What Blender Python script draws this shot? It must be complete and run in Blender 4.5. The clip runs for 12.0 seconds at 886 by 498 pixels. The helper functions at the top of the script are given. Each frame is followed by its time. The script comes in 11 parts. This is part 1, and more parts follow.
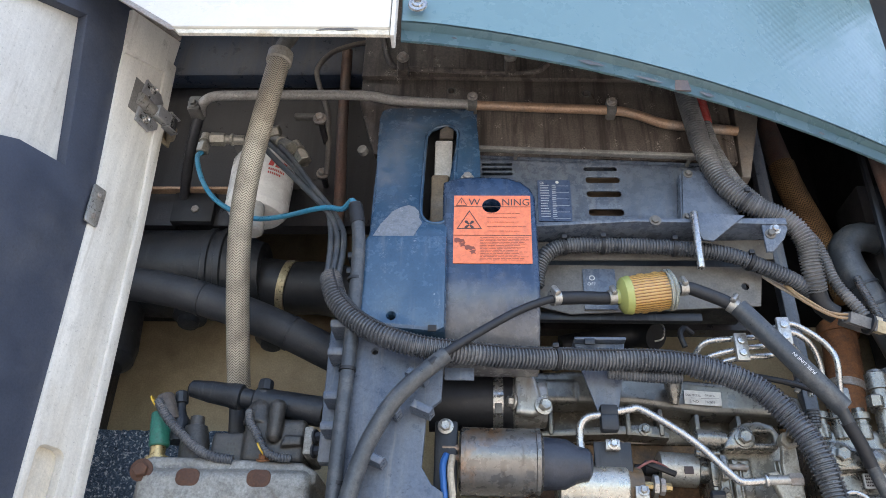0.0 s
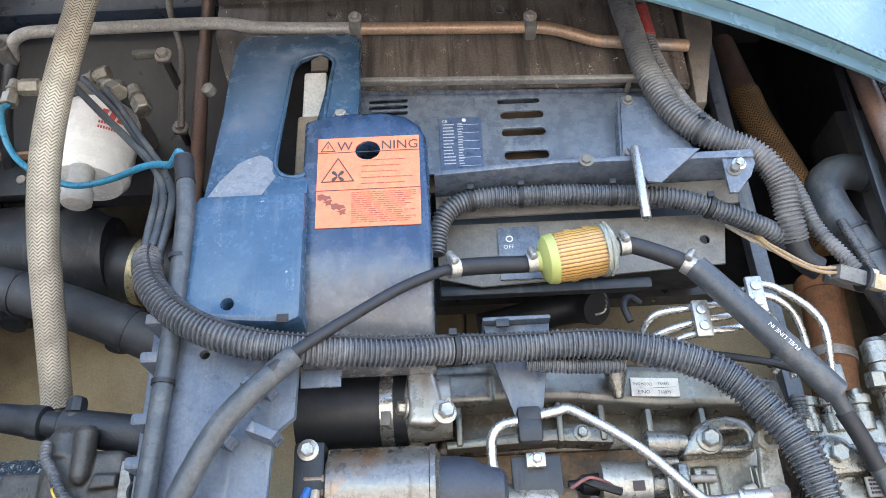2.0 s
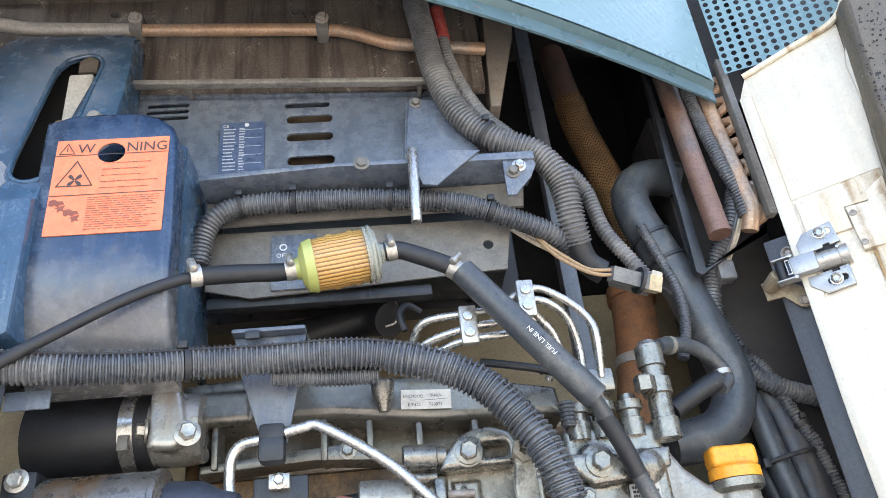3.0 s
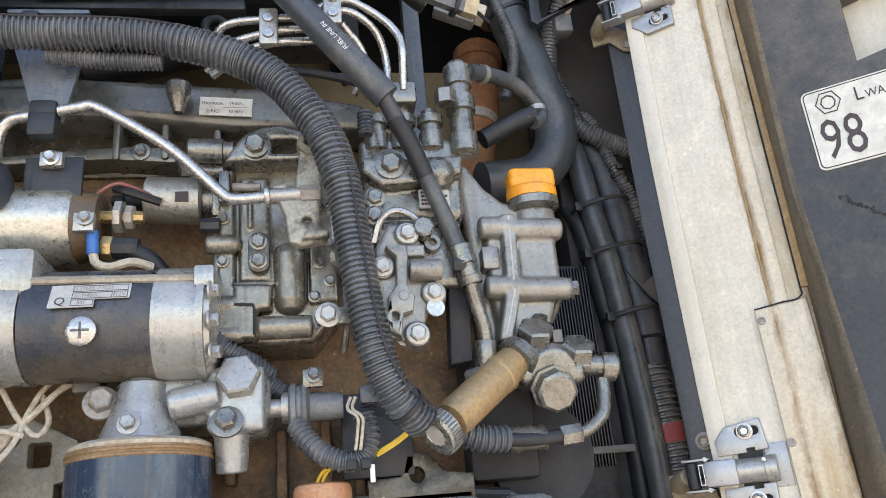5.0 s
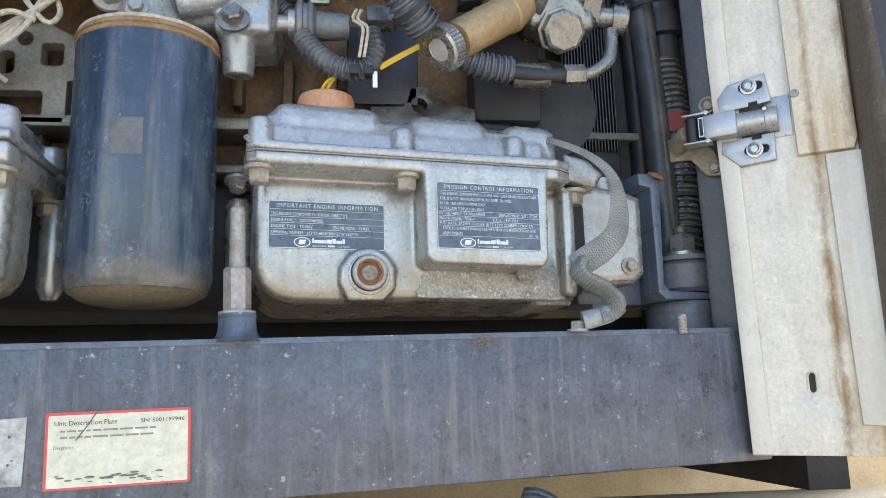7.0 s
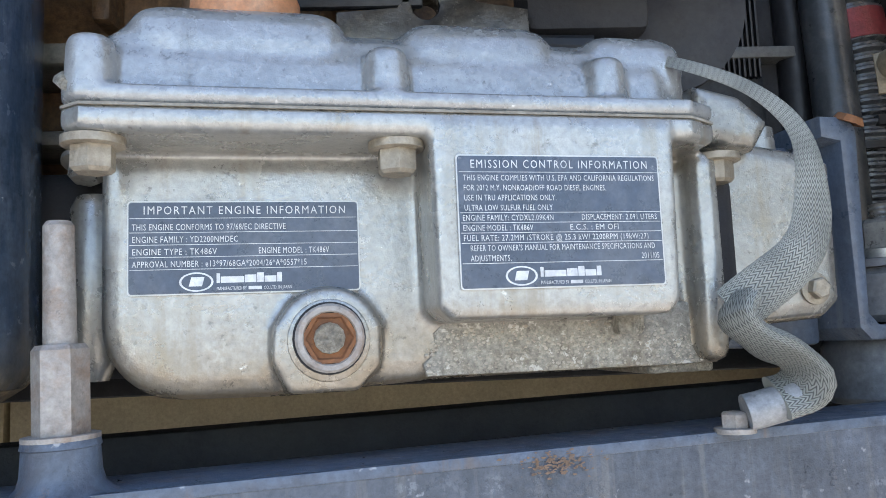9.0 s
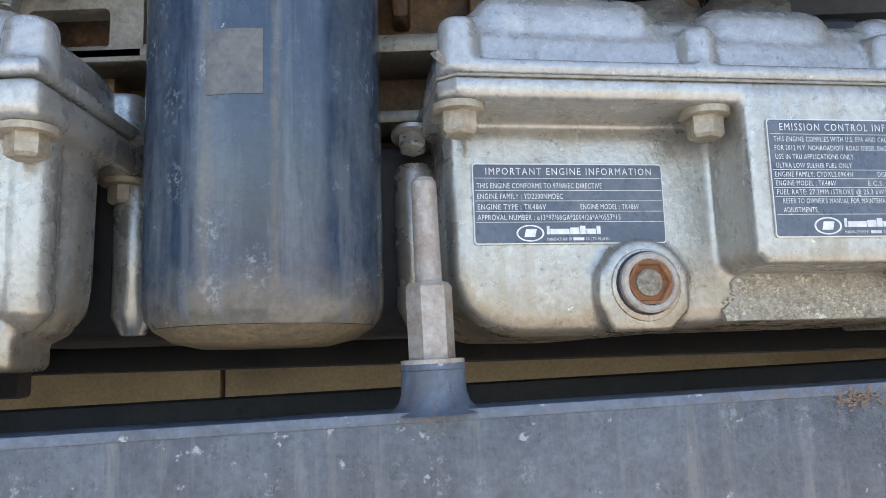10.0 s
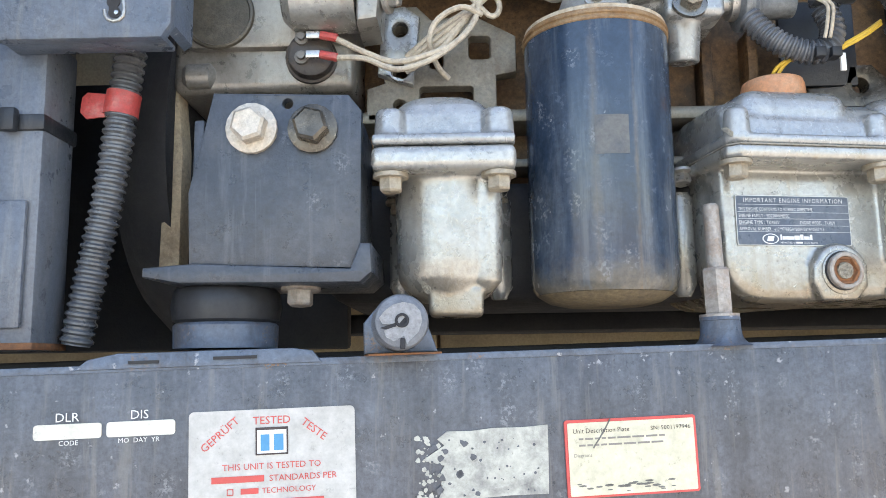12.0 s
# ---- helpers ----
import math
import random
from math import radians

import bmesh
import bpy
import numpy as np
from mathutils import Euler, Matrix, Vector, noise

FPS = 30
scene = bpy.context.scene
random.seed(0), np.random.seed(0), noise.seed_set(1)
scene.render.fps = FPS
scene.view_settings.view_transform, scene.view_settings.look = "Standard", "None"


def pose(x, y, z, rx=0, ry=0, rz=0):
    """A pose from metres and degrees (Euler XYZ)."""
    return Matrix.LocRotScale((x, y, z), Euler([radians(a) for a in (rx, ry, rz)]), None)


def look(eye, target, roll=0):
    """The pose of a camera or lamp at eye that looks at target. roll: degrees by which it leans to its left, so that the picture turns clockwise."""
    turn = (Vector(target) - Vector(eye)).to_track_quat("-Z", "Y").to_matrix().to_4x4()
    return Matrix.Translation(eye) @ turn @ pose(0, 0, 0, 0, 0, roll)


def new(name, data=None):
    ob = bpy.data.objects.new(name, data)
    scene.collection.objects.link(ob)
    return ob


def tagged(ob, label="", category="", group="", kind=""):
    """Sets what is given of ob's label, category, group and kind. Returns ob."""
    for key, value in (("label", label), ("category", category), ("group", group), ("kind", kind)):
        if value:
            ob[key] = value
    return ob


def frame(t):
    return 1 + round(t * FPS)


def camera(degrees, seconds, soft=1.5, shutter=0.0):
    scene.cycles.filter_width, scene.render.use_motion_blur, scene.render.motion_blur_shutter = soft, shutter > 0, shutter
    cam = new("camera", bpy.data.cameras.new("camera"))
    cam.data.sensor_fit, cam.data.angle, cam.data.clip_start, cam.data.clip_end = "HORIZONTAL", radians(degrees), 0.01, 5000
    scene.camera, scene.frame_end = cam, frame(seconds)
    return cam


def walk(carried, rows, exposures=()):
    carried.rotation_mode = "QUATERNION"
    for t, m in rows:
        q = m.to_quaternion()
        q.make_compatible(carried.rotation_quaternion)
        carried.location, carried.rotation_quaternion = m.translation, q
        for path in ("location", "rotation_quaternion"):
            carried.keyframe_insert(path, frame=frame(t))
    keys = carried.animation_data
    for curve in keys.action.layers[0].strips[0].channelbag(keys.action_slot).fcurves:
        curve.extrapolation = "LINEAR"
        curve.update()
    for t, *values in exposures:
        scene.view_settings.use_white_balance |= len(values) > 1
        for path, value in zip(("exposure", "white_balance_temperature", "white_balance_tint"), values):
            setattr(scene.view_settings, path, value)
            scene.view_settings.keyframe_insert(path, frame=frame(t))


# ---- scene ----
cam = camera(58.7, 12.0, soft=0.5)
PATH = [
    (0, (0.053, 0.056, 1.636), (-0.024, 1.785, 2.638), 1.6),
    (0.5, (0.045, 0.094, 1.681), (-0.014, 1.808, 2.71), 1.2),
    (1, (0.025, 0.17, 1.714), (-0.008, 1.928, 2.668), -0.3),
    (1.5, (0.048, 0.239, 1.735), (0.042, 2.011, 2.663), -2.0),
    (2, (0.159, 0.307, 1.762), (0.153, 2.073, 2.7), -2.6),
    (2.5, (0.265, 0.34, 1.763), (0.28, 2.086, 2.738), -3.9),
    (2.9, (0.324, 0.351, 1.747), (0.444, 2.081, 2.744), -5.8),
    (3, (0.339, 0.359, 1.753), (0.51, 2.089, 2.74), -6.5),
    (3.5, (0.402, 0.384, 1.722), (0.774, 2.097, 2.684), -9.1),
    (3.7, (0.418, 0.386, 1.708), (0.809, 2.109, 2.647), -9.1),
    (5.3, (0.476, 0.441, 1.55), (0.769, 2.308, 2.205), -4.9),
    (5.5, (0.477, 0.446, 1.521), (0.775, 2.322, 2.148), -4.8),
    (6, (0.504, 0.449, 1.455), (0.791, 2.361, 1.97), -3.5),
    (6.5, (0.491, 0.444, 1.397), (0.738, 2.385, 1.812), -1.9),
    (6.7, (0.484, 0.45, 1.379), (0.72, 2.394, 1.788), -1.4),
    (8.3, (0.498, 0.713, 1.457), (0.699, 2.689, 1.696), -3.4),
    (8.5, (0.5, 0.736, 1.465), (0.654, 2.713, 1.722), -3.2),
    (9, (0.531, 0.78, 1.489), (0.647, 2.765, 1.708), -2.4),
    (9.5, (0.525, 0.782, 1.477), (0.532, 2.77, 1.694), -1.7),
    (10, (0.413, 0.741, 1.456), (0.379, 2.72, 1.742), -1.8),
    (10.5, (0.349, 0.672, 1.427), (0.294, 2.65, 1.721), -2.1),
    (11, (0.284, 0.608, 1.477), (0.231, 2.592, 1.722), -1.3),
    (11.5, (0.226, 0.573, 1.468), (0.195, 2.552, 1.756), -0.7),
    (12, (0.208, 0.511, 1.426), (0.176, 2.491, 1.709), -0.8),
]
walk(cam, [(t, look(eye, target, roll)) for t, eye, target, roll in PATH],
     [(0.0, 2.25, 6850, 14), (0.5, 2.37, 6850, 14), (1.0, 2.58, 6850, 14), (2.0, 3.05, 6750, 12), (2.7, 3.0, 6850, 12), (3.5, 2.64, 7700, 15), (5.5, 2.37, 7750, 15), (6.0, 2.34, 7500, 14), (6.5, 2.28, 7250, 12), (8.5, 2.24, 6700, 12), (9.5, 2.24, 6850, 12), (10.5, 2.3, 7200, 13), (11.0, 2.36, 7150, 12), (12.0, 2.56, 7350, 12)])

# ---- sky, sun and ground light ----
world = bpy.data.worlds.new("sky")
world.use_nodes = True
scene.world = world
wn = world.node_tree.nodes
sky = wn.new("ShaderNodeTexSky")
sky.sky_type, sky.sun_disc = "NISHITA", False
sky.sun_elevation, sky.sun_rotation = radians(52), radians(28)
sky.air_density, sky.dust_density = 1.0, 1.6
world.node_tree.links.new(sky.outputs[0], wn["Background"].inputs[0])
wn["Background"].inputs[1].default_value = 0.15
sun_data = bpy.data.lights.new("sun", "SUN")
sun_data.energy, sun_data.angle, sun_data.color = 4.0, radians(0.5), (1.0, 0.95, 0.87)
sun = new("sun", sun_data)
sun.matrix_world = look((2.2, 4.2, 6.2), (0, 0, 0))
scene.view_settings.exposure = 2.0


# ---- materials ----
def mat(name, base, rough=0.5, metal=0.0, dirt=None, amount=0.5, scale=9.0, grain=0.22, fine=300.0, bump=0.28,
        specks=None, speck_at=0.68, speck_scale=90.0, streak=False, coat=0.0, height=0.002, mottle=0.2, pits=0.35, runs=0.0, spots=None, spot_at=0.06, spot_mix=0.45, splash=None, edge=0.22, drip=None, bands=()):
    """A worn surface: base colour, ragged patches of dirt, runs, grain, dark pits, splashes, dried drops and relief."""
    m = bpy.data.materials.new(name)
    m.use_nodes = True
    nt = m.node_tree
    n, link = nt.nodes, nt.links.new
    bsdf = n["Principled BSDF"]
    geo = n.new("ShaderNodeNewGeometry")

    def placed(stretch):
        mp = n.new("ShaderNodeMapping")
        mp.inputs["Scale"].default_value = stretch
        link(geo.outputs["Position"], mp.inputs[0])
        return mp.outputs[0]

    def noise_at(sc, detail, rough_, stretch=(1, 1, 1), twist=0.0):
        t = n.new("ShaderNodeTexNoise")
        t.inputs["Scale"].default_value, t.inputs["Detail"].default_value, t.inputs["Roughness"].default_value = sc, detail, rough_
        t.inputs["Distortion"].default_value = twist
        link(placed(stretch), t.inputs["Vector"])
        return t.outputs["Fac"]

    def ramp(src, a, b, lo=0.0, hi=1.0):
        r = n.new("ShaderNodeMapRange")
        r.inputs[1].default_value, r.inputs[2].default_value, r.inputs[3].default_value, r.inputs[4].default_value = a, b, lo, hi
        link(src, r.inputs[0])
        return r.outputs[0]

    def mix(fac, a, b, how="MIX"):
        x = n.new("ShaderNodeMix")
        x.data_type, x.blend_type = "RGBA", how
        for sock, val in ((x.inputs[0], fac), (x.inputs[6], a), (x.inputs[7], b)):
            if isinstance(val, (tuple, float, int)):
                sock.default_value = (*val, 1) if isinstance(val, tuple) else val
            else:
                link(val, sock)
        return x.outputs[2]

    def times(colour, value):
        tone = n.new("ShaderNodeCombineColor")
        for i in range(3):
            link(value, tone.inputs[i])
        return mix(1.0, colour, tone.outputs[0], "MULTIPLY")

    colour = base
    wide = noise_at(scale, 10, 0.72, (1, 1, 0.2) if streak else (1, 1, 1), 0.3)
    if dirt:
        lo = 0.60 - 0.30 * amount
        colour = mix(ramp(wide, lo + 0.11 - edge / 2, lo + 0.11 + edge / 2, 0, min(1, amount + 0.3)), base, dirt)
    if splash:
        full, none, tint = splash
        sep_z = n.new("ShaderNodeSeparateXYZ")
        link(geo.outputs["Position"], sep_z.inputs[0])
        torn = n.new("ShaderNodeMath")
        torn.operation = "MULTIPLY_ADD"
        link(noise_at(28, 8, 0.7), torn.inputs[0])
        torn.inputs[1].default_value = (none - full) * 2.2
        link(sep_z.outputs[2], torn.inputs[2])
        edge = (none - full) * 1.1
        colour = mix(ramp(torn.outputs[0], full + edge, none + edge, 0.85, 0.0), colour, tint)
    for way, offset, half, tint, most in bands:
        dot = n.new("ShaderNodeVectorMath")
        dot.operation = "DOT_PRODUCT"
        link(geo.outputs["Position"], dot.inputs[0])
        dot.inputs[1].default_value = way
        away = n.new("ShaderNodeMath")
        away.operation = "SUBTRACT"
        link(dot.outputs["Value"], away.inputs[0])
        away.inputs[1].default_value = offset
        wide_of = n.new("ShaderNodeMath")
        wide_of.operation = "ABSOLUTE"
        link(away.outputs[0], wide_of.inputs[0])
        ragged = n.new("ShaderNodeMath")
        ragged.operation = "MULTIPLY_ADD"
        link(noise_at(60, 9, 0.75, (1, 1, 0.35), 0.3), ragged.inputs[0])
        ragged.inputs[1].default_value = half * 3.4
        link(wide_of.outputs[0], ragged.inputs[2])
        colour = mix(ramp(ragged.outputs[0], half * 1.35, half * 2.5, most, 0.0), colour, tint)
    small = noise_at(fine, 5, 0.7)
    colour = times(colour, ramp(small, 0.32, 0.68, 1 - grain, 1 + grain * 0.7))
    mid = noise_at(scale * 4.3, 7, 0.68)
    if mottle:
        colour = times(colour, ramp(mid, 0.32, 0.68, 1 - mottle, 1 + mottle * 0.7))
    if runs:
        colour = times(colour, ramp(noise_at(70, 6, 0.7, (1, 1, 0.07)), 0.34, 0.68, 1 - runs, 1 + runs * 0.8))
    if pits:
        colour = times(colour, ramp(noise_at(190, 6, 0.75), 0.30, 0.41, 1 - pits, 1))
    if drip:
        tint, at, wide_of, part_of = drip
        colour = mix(ramp(noise_at(wide_of, 7, 0.68, (1, 1, 0.07), 0.4), at, at + 0.13, 0, part_of), colour, tint)
    if specks:
        colour = mix(ramp(noise_at(speck_scale, 4, 0.62), speck_at, speck_at + 0.05), colour, specks)
    if spots:
        vo = n.new("ShaderNodeTexVoronoi")
        vo.inputs["Scale"].default_value = 55
        link(placed((1, 1, 0.7)), vo.inputs["Vector"])
        sep = n.new("ShaderNodeSeparateColor")
        link(vo.outputs["Color"], sep.inputs[0])
        near = n.new("ShaderNodeMath")
        near.operation = "LESS_THAN"
        link(sep.outputs[0], near.inputs[0])
        near.inputs[1].default_value = spot_at * 4
        dot = n.new("ShaderNodeMath")
        dot.operation = "MULTIPLY"
        link(near.outputs[0], dot.inputs[0])
        link(ramp(vo.outputs["Distance"], 0.1, 0.45, 1.0, 0.0), dot.inputs[1])
        spray = n.new("ShaderNodeMath")
        spray.operation = "MULTIPLY"
        link(dot.outputs[0], spray.inputs[0])
        link(ramp(noise_at(330, 4, 0.7), 0.52, 0.60, 0.0, spot_mix), spray.inputs[1])
        colour = mix(spray.outputs[0], colour, spots)
    link(colour, bsdf.inputs["Base Color"])
    link(ramp(mid, 0.3, 0.7, max(0.05, rough - 0.16), min(1, rough + 0.16)), bsdf.inputs["Roughness"])
    bsdf.inputs["Metallic"].default_value = metal
    bsdf.inputs["Coat Weight"].default_value = coat
    if bump:
        b = n.new("ShaderNodeBump")
        b.inputs["Strength"].default_value, b.inputs["Distance"].default_value = bump, height
        add = n.new("ShaderNodeMath")
        link(small, add.inputs[0])
        link(mid, add.inputs[1])
        link(add.outputs[0], b.inputs["Height"])
        link(b.outputs[0], bsdf.inputs["Normal"])
    return m


def flat_mat(name, base, rough=0.5, metal=0.0):
    return mat(name, base, rough, metal, grain=0.08, bump=0.03, mottle=0.1, pits=0)


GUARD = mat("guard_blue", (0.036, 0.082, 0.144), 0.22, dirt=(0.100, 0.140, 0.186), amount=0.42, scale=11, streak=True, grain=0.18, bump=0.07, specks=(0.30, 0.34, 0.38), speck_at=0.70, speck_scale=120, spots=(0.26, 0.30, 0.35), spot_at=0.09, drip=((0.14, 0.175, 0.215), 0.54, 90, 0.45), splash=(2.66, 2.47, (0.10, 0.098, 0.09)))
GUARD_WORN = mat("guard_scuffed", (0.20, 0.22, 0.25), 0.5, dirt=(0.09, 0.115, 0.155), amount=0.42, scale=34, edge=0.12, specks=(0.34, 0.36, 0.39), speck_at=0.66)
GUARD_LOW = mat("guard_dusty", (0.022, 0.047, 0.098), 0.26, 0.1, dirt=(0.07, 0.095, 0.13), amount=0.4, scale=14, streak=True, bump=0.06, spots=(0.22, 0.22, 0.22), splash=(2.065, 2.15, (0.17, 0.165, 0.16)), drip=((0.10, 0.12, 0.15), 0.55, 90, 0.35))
FRAME = mat("frame_paint", (0.078, 0.102, 0.142), 0.36, dirt=(0.155, 0.162, 0.172), amount=0.45, scale=12, streak=True, specks=(0.24, 0.25, 0.26), speck_at=0.71, spots=(0.22, 0.23, 0.25), drip=((0.20, 0.20, 0.20), 0.55, 80, 0.5))
BEAM = mat("beam_paint", (0.088, 0.097, 0.116), 0.36, dirt=(0.046, 0.050, 0.062), amount=0.42, scale=8, streak=True, edge=0.12, grain=0.28, mottle=0.36, runs=0.22, specks=(0.27, 0.27, 0.28), speck_at=0.665, speck_scale=120, spots=(0.26, 0.27, 0.29), spot_at=0.10, spot_mix=0.6, pits=0.5, drip=((0.18, 0.17, 0.16), 0.54, 110, 0.5))
BEAM_TOP = mat("beam_edge", (0.095, 0.122, 0.165), 0.40, dirt=(0.050, 0.058, 0.075), amount=0.46, scale=26, edge=0.12, specks=(0.30, 0.31, 0.33), speck_at=0.66, spots=(0.22, 0.13, 0.07), spot_at=0.08, spot_mix=0.8, drip=((0.15, 0.10, 0.06), 0.58, 60, 0.6))
BLACK = mat("black_paint", (0.016, 0.019, 0.024), 0.45, dirt=(0.040, 0.041, 0.044), amount=0.42, scale=14, specks=(0.18, 0.18, 0.18), speck_at=0.73, drip=((0.075, 0.075, 0.077), 0.56, 90, 0.5))
MOUNT = mat("mount_paint", (0.040, 0.049, 0.064), 0.36, dirt=(0.085, 0.092, 0.105), amount=0.45, scale=16, specks=(0.5, 0.52, 0.55), speck_at=0.74, speck_scale=70, spots=(0.24, 0.25, 0.27), drip=((0.13, 0.14, 0.155), 0.55, 90, 0.5))
POST = mat("post_paint", (0.060, 0.064, 0.072), 0.42, dirt=(0.10, 0.102, 0.105), amount=0.4, scale=10, streak=True, specks=(0.03, 0.03, 0.033), speck_at=0.68, speck_scale=70, grain=0.25, drip=((0.035, 0.036, 0.04), 0.55, 60, 0.5))
BOX = mat("box_paint", (0.098, 0.122, 0.162), 0.28, dirt=(0.175, 0.187, 0.203), amount=0.42, scale=15, streak=True, specks=(0.32, 0.33, 0.34), speck_at=0.72, spots=(0.26, 0.27, 0.28), drip=((0.16, 0.165, 0.17), 0.56, 90, 0.4))
DUSTY = mat("dusty_steel", (0.155, 0.148, 0.135), 0.55, dirt=(0.085, 0.08, 0.073), amount=0.46, scale=18, specks=(0.26, 0.24, 0.21), speck_at=0.70)
ALLOY = mat("cast_alloy", (0.390, 0.386, 0.362), 0.30, 0.55, dirt=(0.265, 0.238, 0.195), amount=0.38, scale=9, edge=0.16, grain=0.2, mottle=0.15, bump=0.18, specks=(0.60, 0.59, 0.54), speck_at=0.70, speck_scale=130, spots=(0.56, 0.54, 0.48), pits=0.5, drip=((0.26, 0.215, 0.15), 0.54, 60, 0.5))
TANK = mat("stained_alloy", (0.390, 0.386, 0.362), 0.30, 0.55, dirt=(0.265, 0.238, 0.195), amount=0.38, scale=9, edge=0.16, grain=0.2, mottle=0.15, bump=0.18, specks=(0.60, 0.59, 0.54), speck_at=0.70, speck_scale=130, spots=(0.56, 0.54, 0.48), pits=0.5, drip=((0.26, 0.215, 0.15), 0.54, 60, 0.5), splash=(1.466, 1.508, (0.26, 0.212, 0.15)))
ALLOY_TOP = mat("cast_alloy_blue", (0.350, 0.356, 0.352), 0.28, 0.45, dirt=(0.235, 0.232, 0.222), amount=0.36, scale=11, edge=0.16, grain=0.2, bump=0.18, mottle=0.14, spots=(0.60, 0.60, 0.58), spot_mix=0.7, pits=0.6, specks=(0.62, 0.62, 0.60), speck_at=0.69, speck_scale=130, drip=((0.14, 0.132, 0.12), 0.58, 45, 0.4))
BELLY = mat("crusted_belly", (0.355, 0.335, 0.285), 0.5, 0.3, dirt=(0.26, 0.205, 0.13), amount=0.46, scale=26, edge=0.2, grain=0.45, fine=420, bump=0.7, height=0.002, specks=(0.60, 0.58, 0.52), speck_at=0.60, speck_scale=210, pits=0.6)
CRUST = mat("crusted_alloy", (0.42, 0.385, 0.315), 0.55, 0.35, dirt=(0.29, 0.24, 0.165), amount=0.5, scale=60, edge=0.3, grain=0.5, fine=420, bump=0.9, height=0.004)
GREASY = mat("greasy_casting", (0.115, 0.100, 0.080), 0.22, 0.4, dirt=(0.014, 0.012, 0.010), amount=0.48, scale=22, edge=0.12, grain=0.3, bump=0.2, specks=(0.36, 0.33, 0.27), speck_at=0.68, pits=0.55)
CASEGREY = mat("case_alloy", (0.30, 0.287, 0.262), 0.36, 0.5, dirt=(0.135, 0.118, 0.098), amount=0.36, scale=14, edge=0.26, grain=0.2, bump=0.13, pits=0.5, specks=(0.45, 0.43, 0.38), speck_at=0.73, drip=((0.18, 0.16, 0.135), 0.54, 60, 0.5))
PUMPGREY = mat("pump_alloy", (0.235, 0.226, 0.202), 0.3, 0.75, dirt=(0.05, 0.040, 0.030), amount=0.34, scale=22, edge=0.16, grain=0.2, bump=0.13, pits=0.6, specks=(0.45, 0.43, 0.38), speck_at=0.73)
MANIFOLD = mat("manifold_grey", (0.19, 0.185, 0.165), 0.34, 0.55, dirt=(0.055, 0.046, 0.036), amount=0.36, scale=12, edge=0.18, grain=0.2, bump=0.14, pits=0.5, specks=(0.34, 0.32, 0.28), speck_at=0.74)
BLOCK = mat("rusty_block", (0.20, 0.115, 0.055), 0.55, 0.0, dirt=(0.045, 0.033, 0.025), amount=0.5, scale=18, edge=0.14, grain=0.45, bump=0.5, specks=(0.38, 0.27, 0.15), speck_at=0.68)
BLOCKGREY = mat("block_grey", (0.22, 0.20, 0.16), 0.42, 0.35, dirt=(0.065, 0.048, 0.033), amount=0.4, scale=18, edge=0.14, grain=0.26, bump=0.22, pits=0.6)
# Near-black for black parts, and for gaps whose shade is in the colour.
DARKGAP = mat("gap_shade_black", (0.020, 0.020, 0.023), 0.75, dirt=(0.036, 0.034, 0.032), amount=0.5, scale=12)
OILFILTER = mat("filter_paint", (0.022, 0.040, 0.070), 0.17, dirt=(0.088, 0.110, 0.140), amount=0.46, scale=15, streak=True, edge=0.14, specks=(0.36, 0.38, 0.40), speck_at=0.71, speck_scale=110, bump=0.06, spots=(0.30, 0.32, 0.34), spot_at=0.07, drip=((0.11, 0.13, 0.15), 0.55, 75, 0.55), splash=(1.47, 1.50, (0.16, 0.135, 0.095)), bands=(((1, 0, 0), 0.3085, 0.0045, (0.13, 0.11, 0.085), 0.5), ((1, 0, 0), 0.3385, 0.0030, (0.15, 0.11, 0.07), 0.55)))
RUSTRIM = mat("rusty_rim", (0.22, 0.125, 0.055), 0.6, dirt=(0.36, 0.26, 0.155), amount=0.45, scale=60, bump=0.3)
MUD = mat("muddy_film", (0.17, 0.132, 0.078), 0.7, dirt=(0.07, 0.06, 0.05), amount=0.5, scale=40, grain=0.4, bump=0.4)
RUST = mat("rust", (0.24, 0.10, 0.04), 0.85, dirt=(0.12, 0.06, 0.035), amount=0.5, scale=60, bump=0.4)
RUSTZINC = mat("rusty_zinc", (0.36, 0.33, 0.30), 0.6, 0.4, dirt=(0.25, 0.15, 0.09), amount=0.4, scale=70, bump=0.3)
ZINC = mat("zinc", (0.40, 0.385, 0.355), 0.36, 0.65, dirt=(0.28, 0.235, 0.175), amount=0.28, scale=40, bump=0.1, mottle=0.12)
STEEL = mat("bright_steel", (0.46, 0.445, 0.42), 0.28, 0.8, dirt=(0.33, 0.28, 0.22), amount=0.25, scale=30, bump=0.05, mottle=0.1, pits=0.25)
COPPER = mat("dull_copper", (0.42, 0.27, 0.175), 0.4, 0.35, dirt=(0.27, 0.24, 0.215), amount=0.5, scale=9, edge=0.14, grain=0.3, bump=0.12, specks=(0.5, 0.44, 0.36), speck_at=0.68)
REDCOPPER = mat("red_copper", (0.20, 0.115, 0.088), 0.45, 0.25, dirt=(0.14, 0.125, 0.115), amount=0.6, scale=7, grain=0.28, bump=0.12, specks=(0.32, 0.25, 0.2), speck_at=0.72)
BRASS = mat("brass", (0.52, 0.38, 0.18), 0.35, 0.8, dirt=(0.33, 0.24, 0.14), amount=0.4, scale=50)
PRIMER = mat("primer_brass", (0.38, 0.25, 0.12), 0.5, 0.35, dirt=(0.30, 0.23, 0.15), amount=0.5, scale=40, bump=0.12)
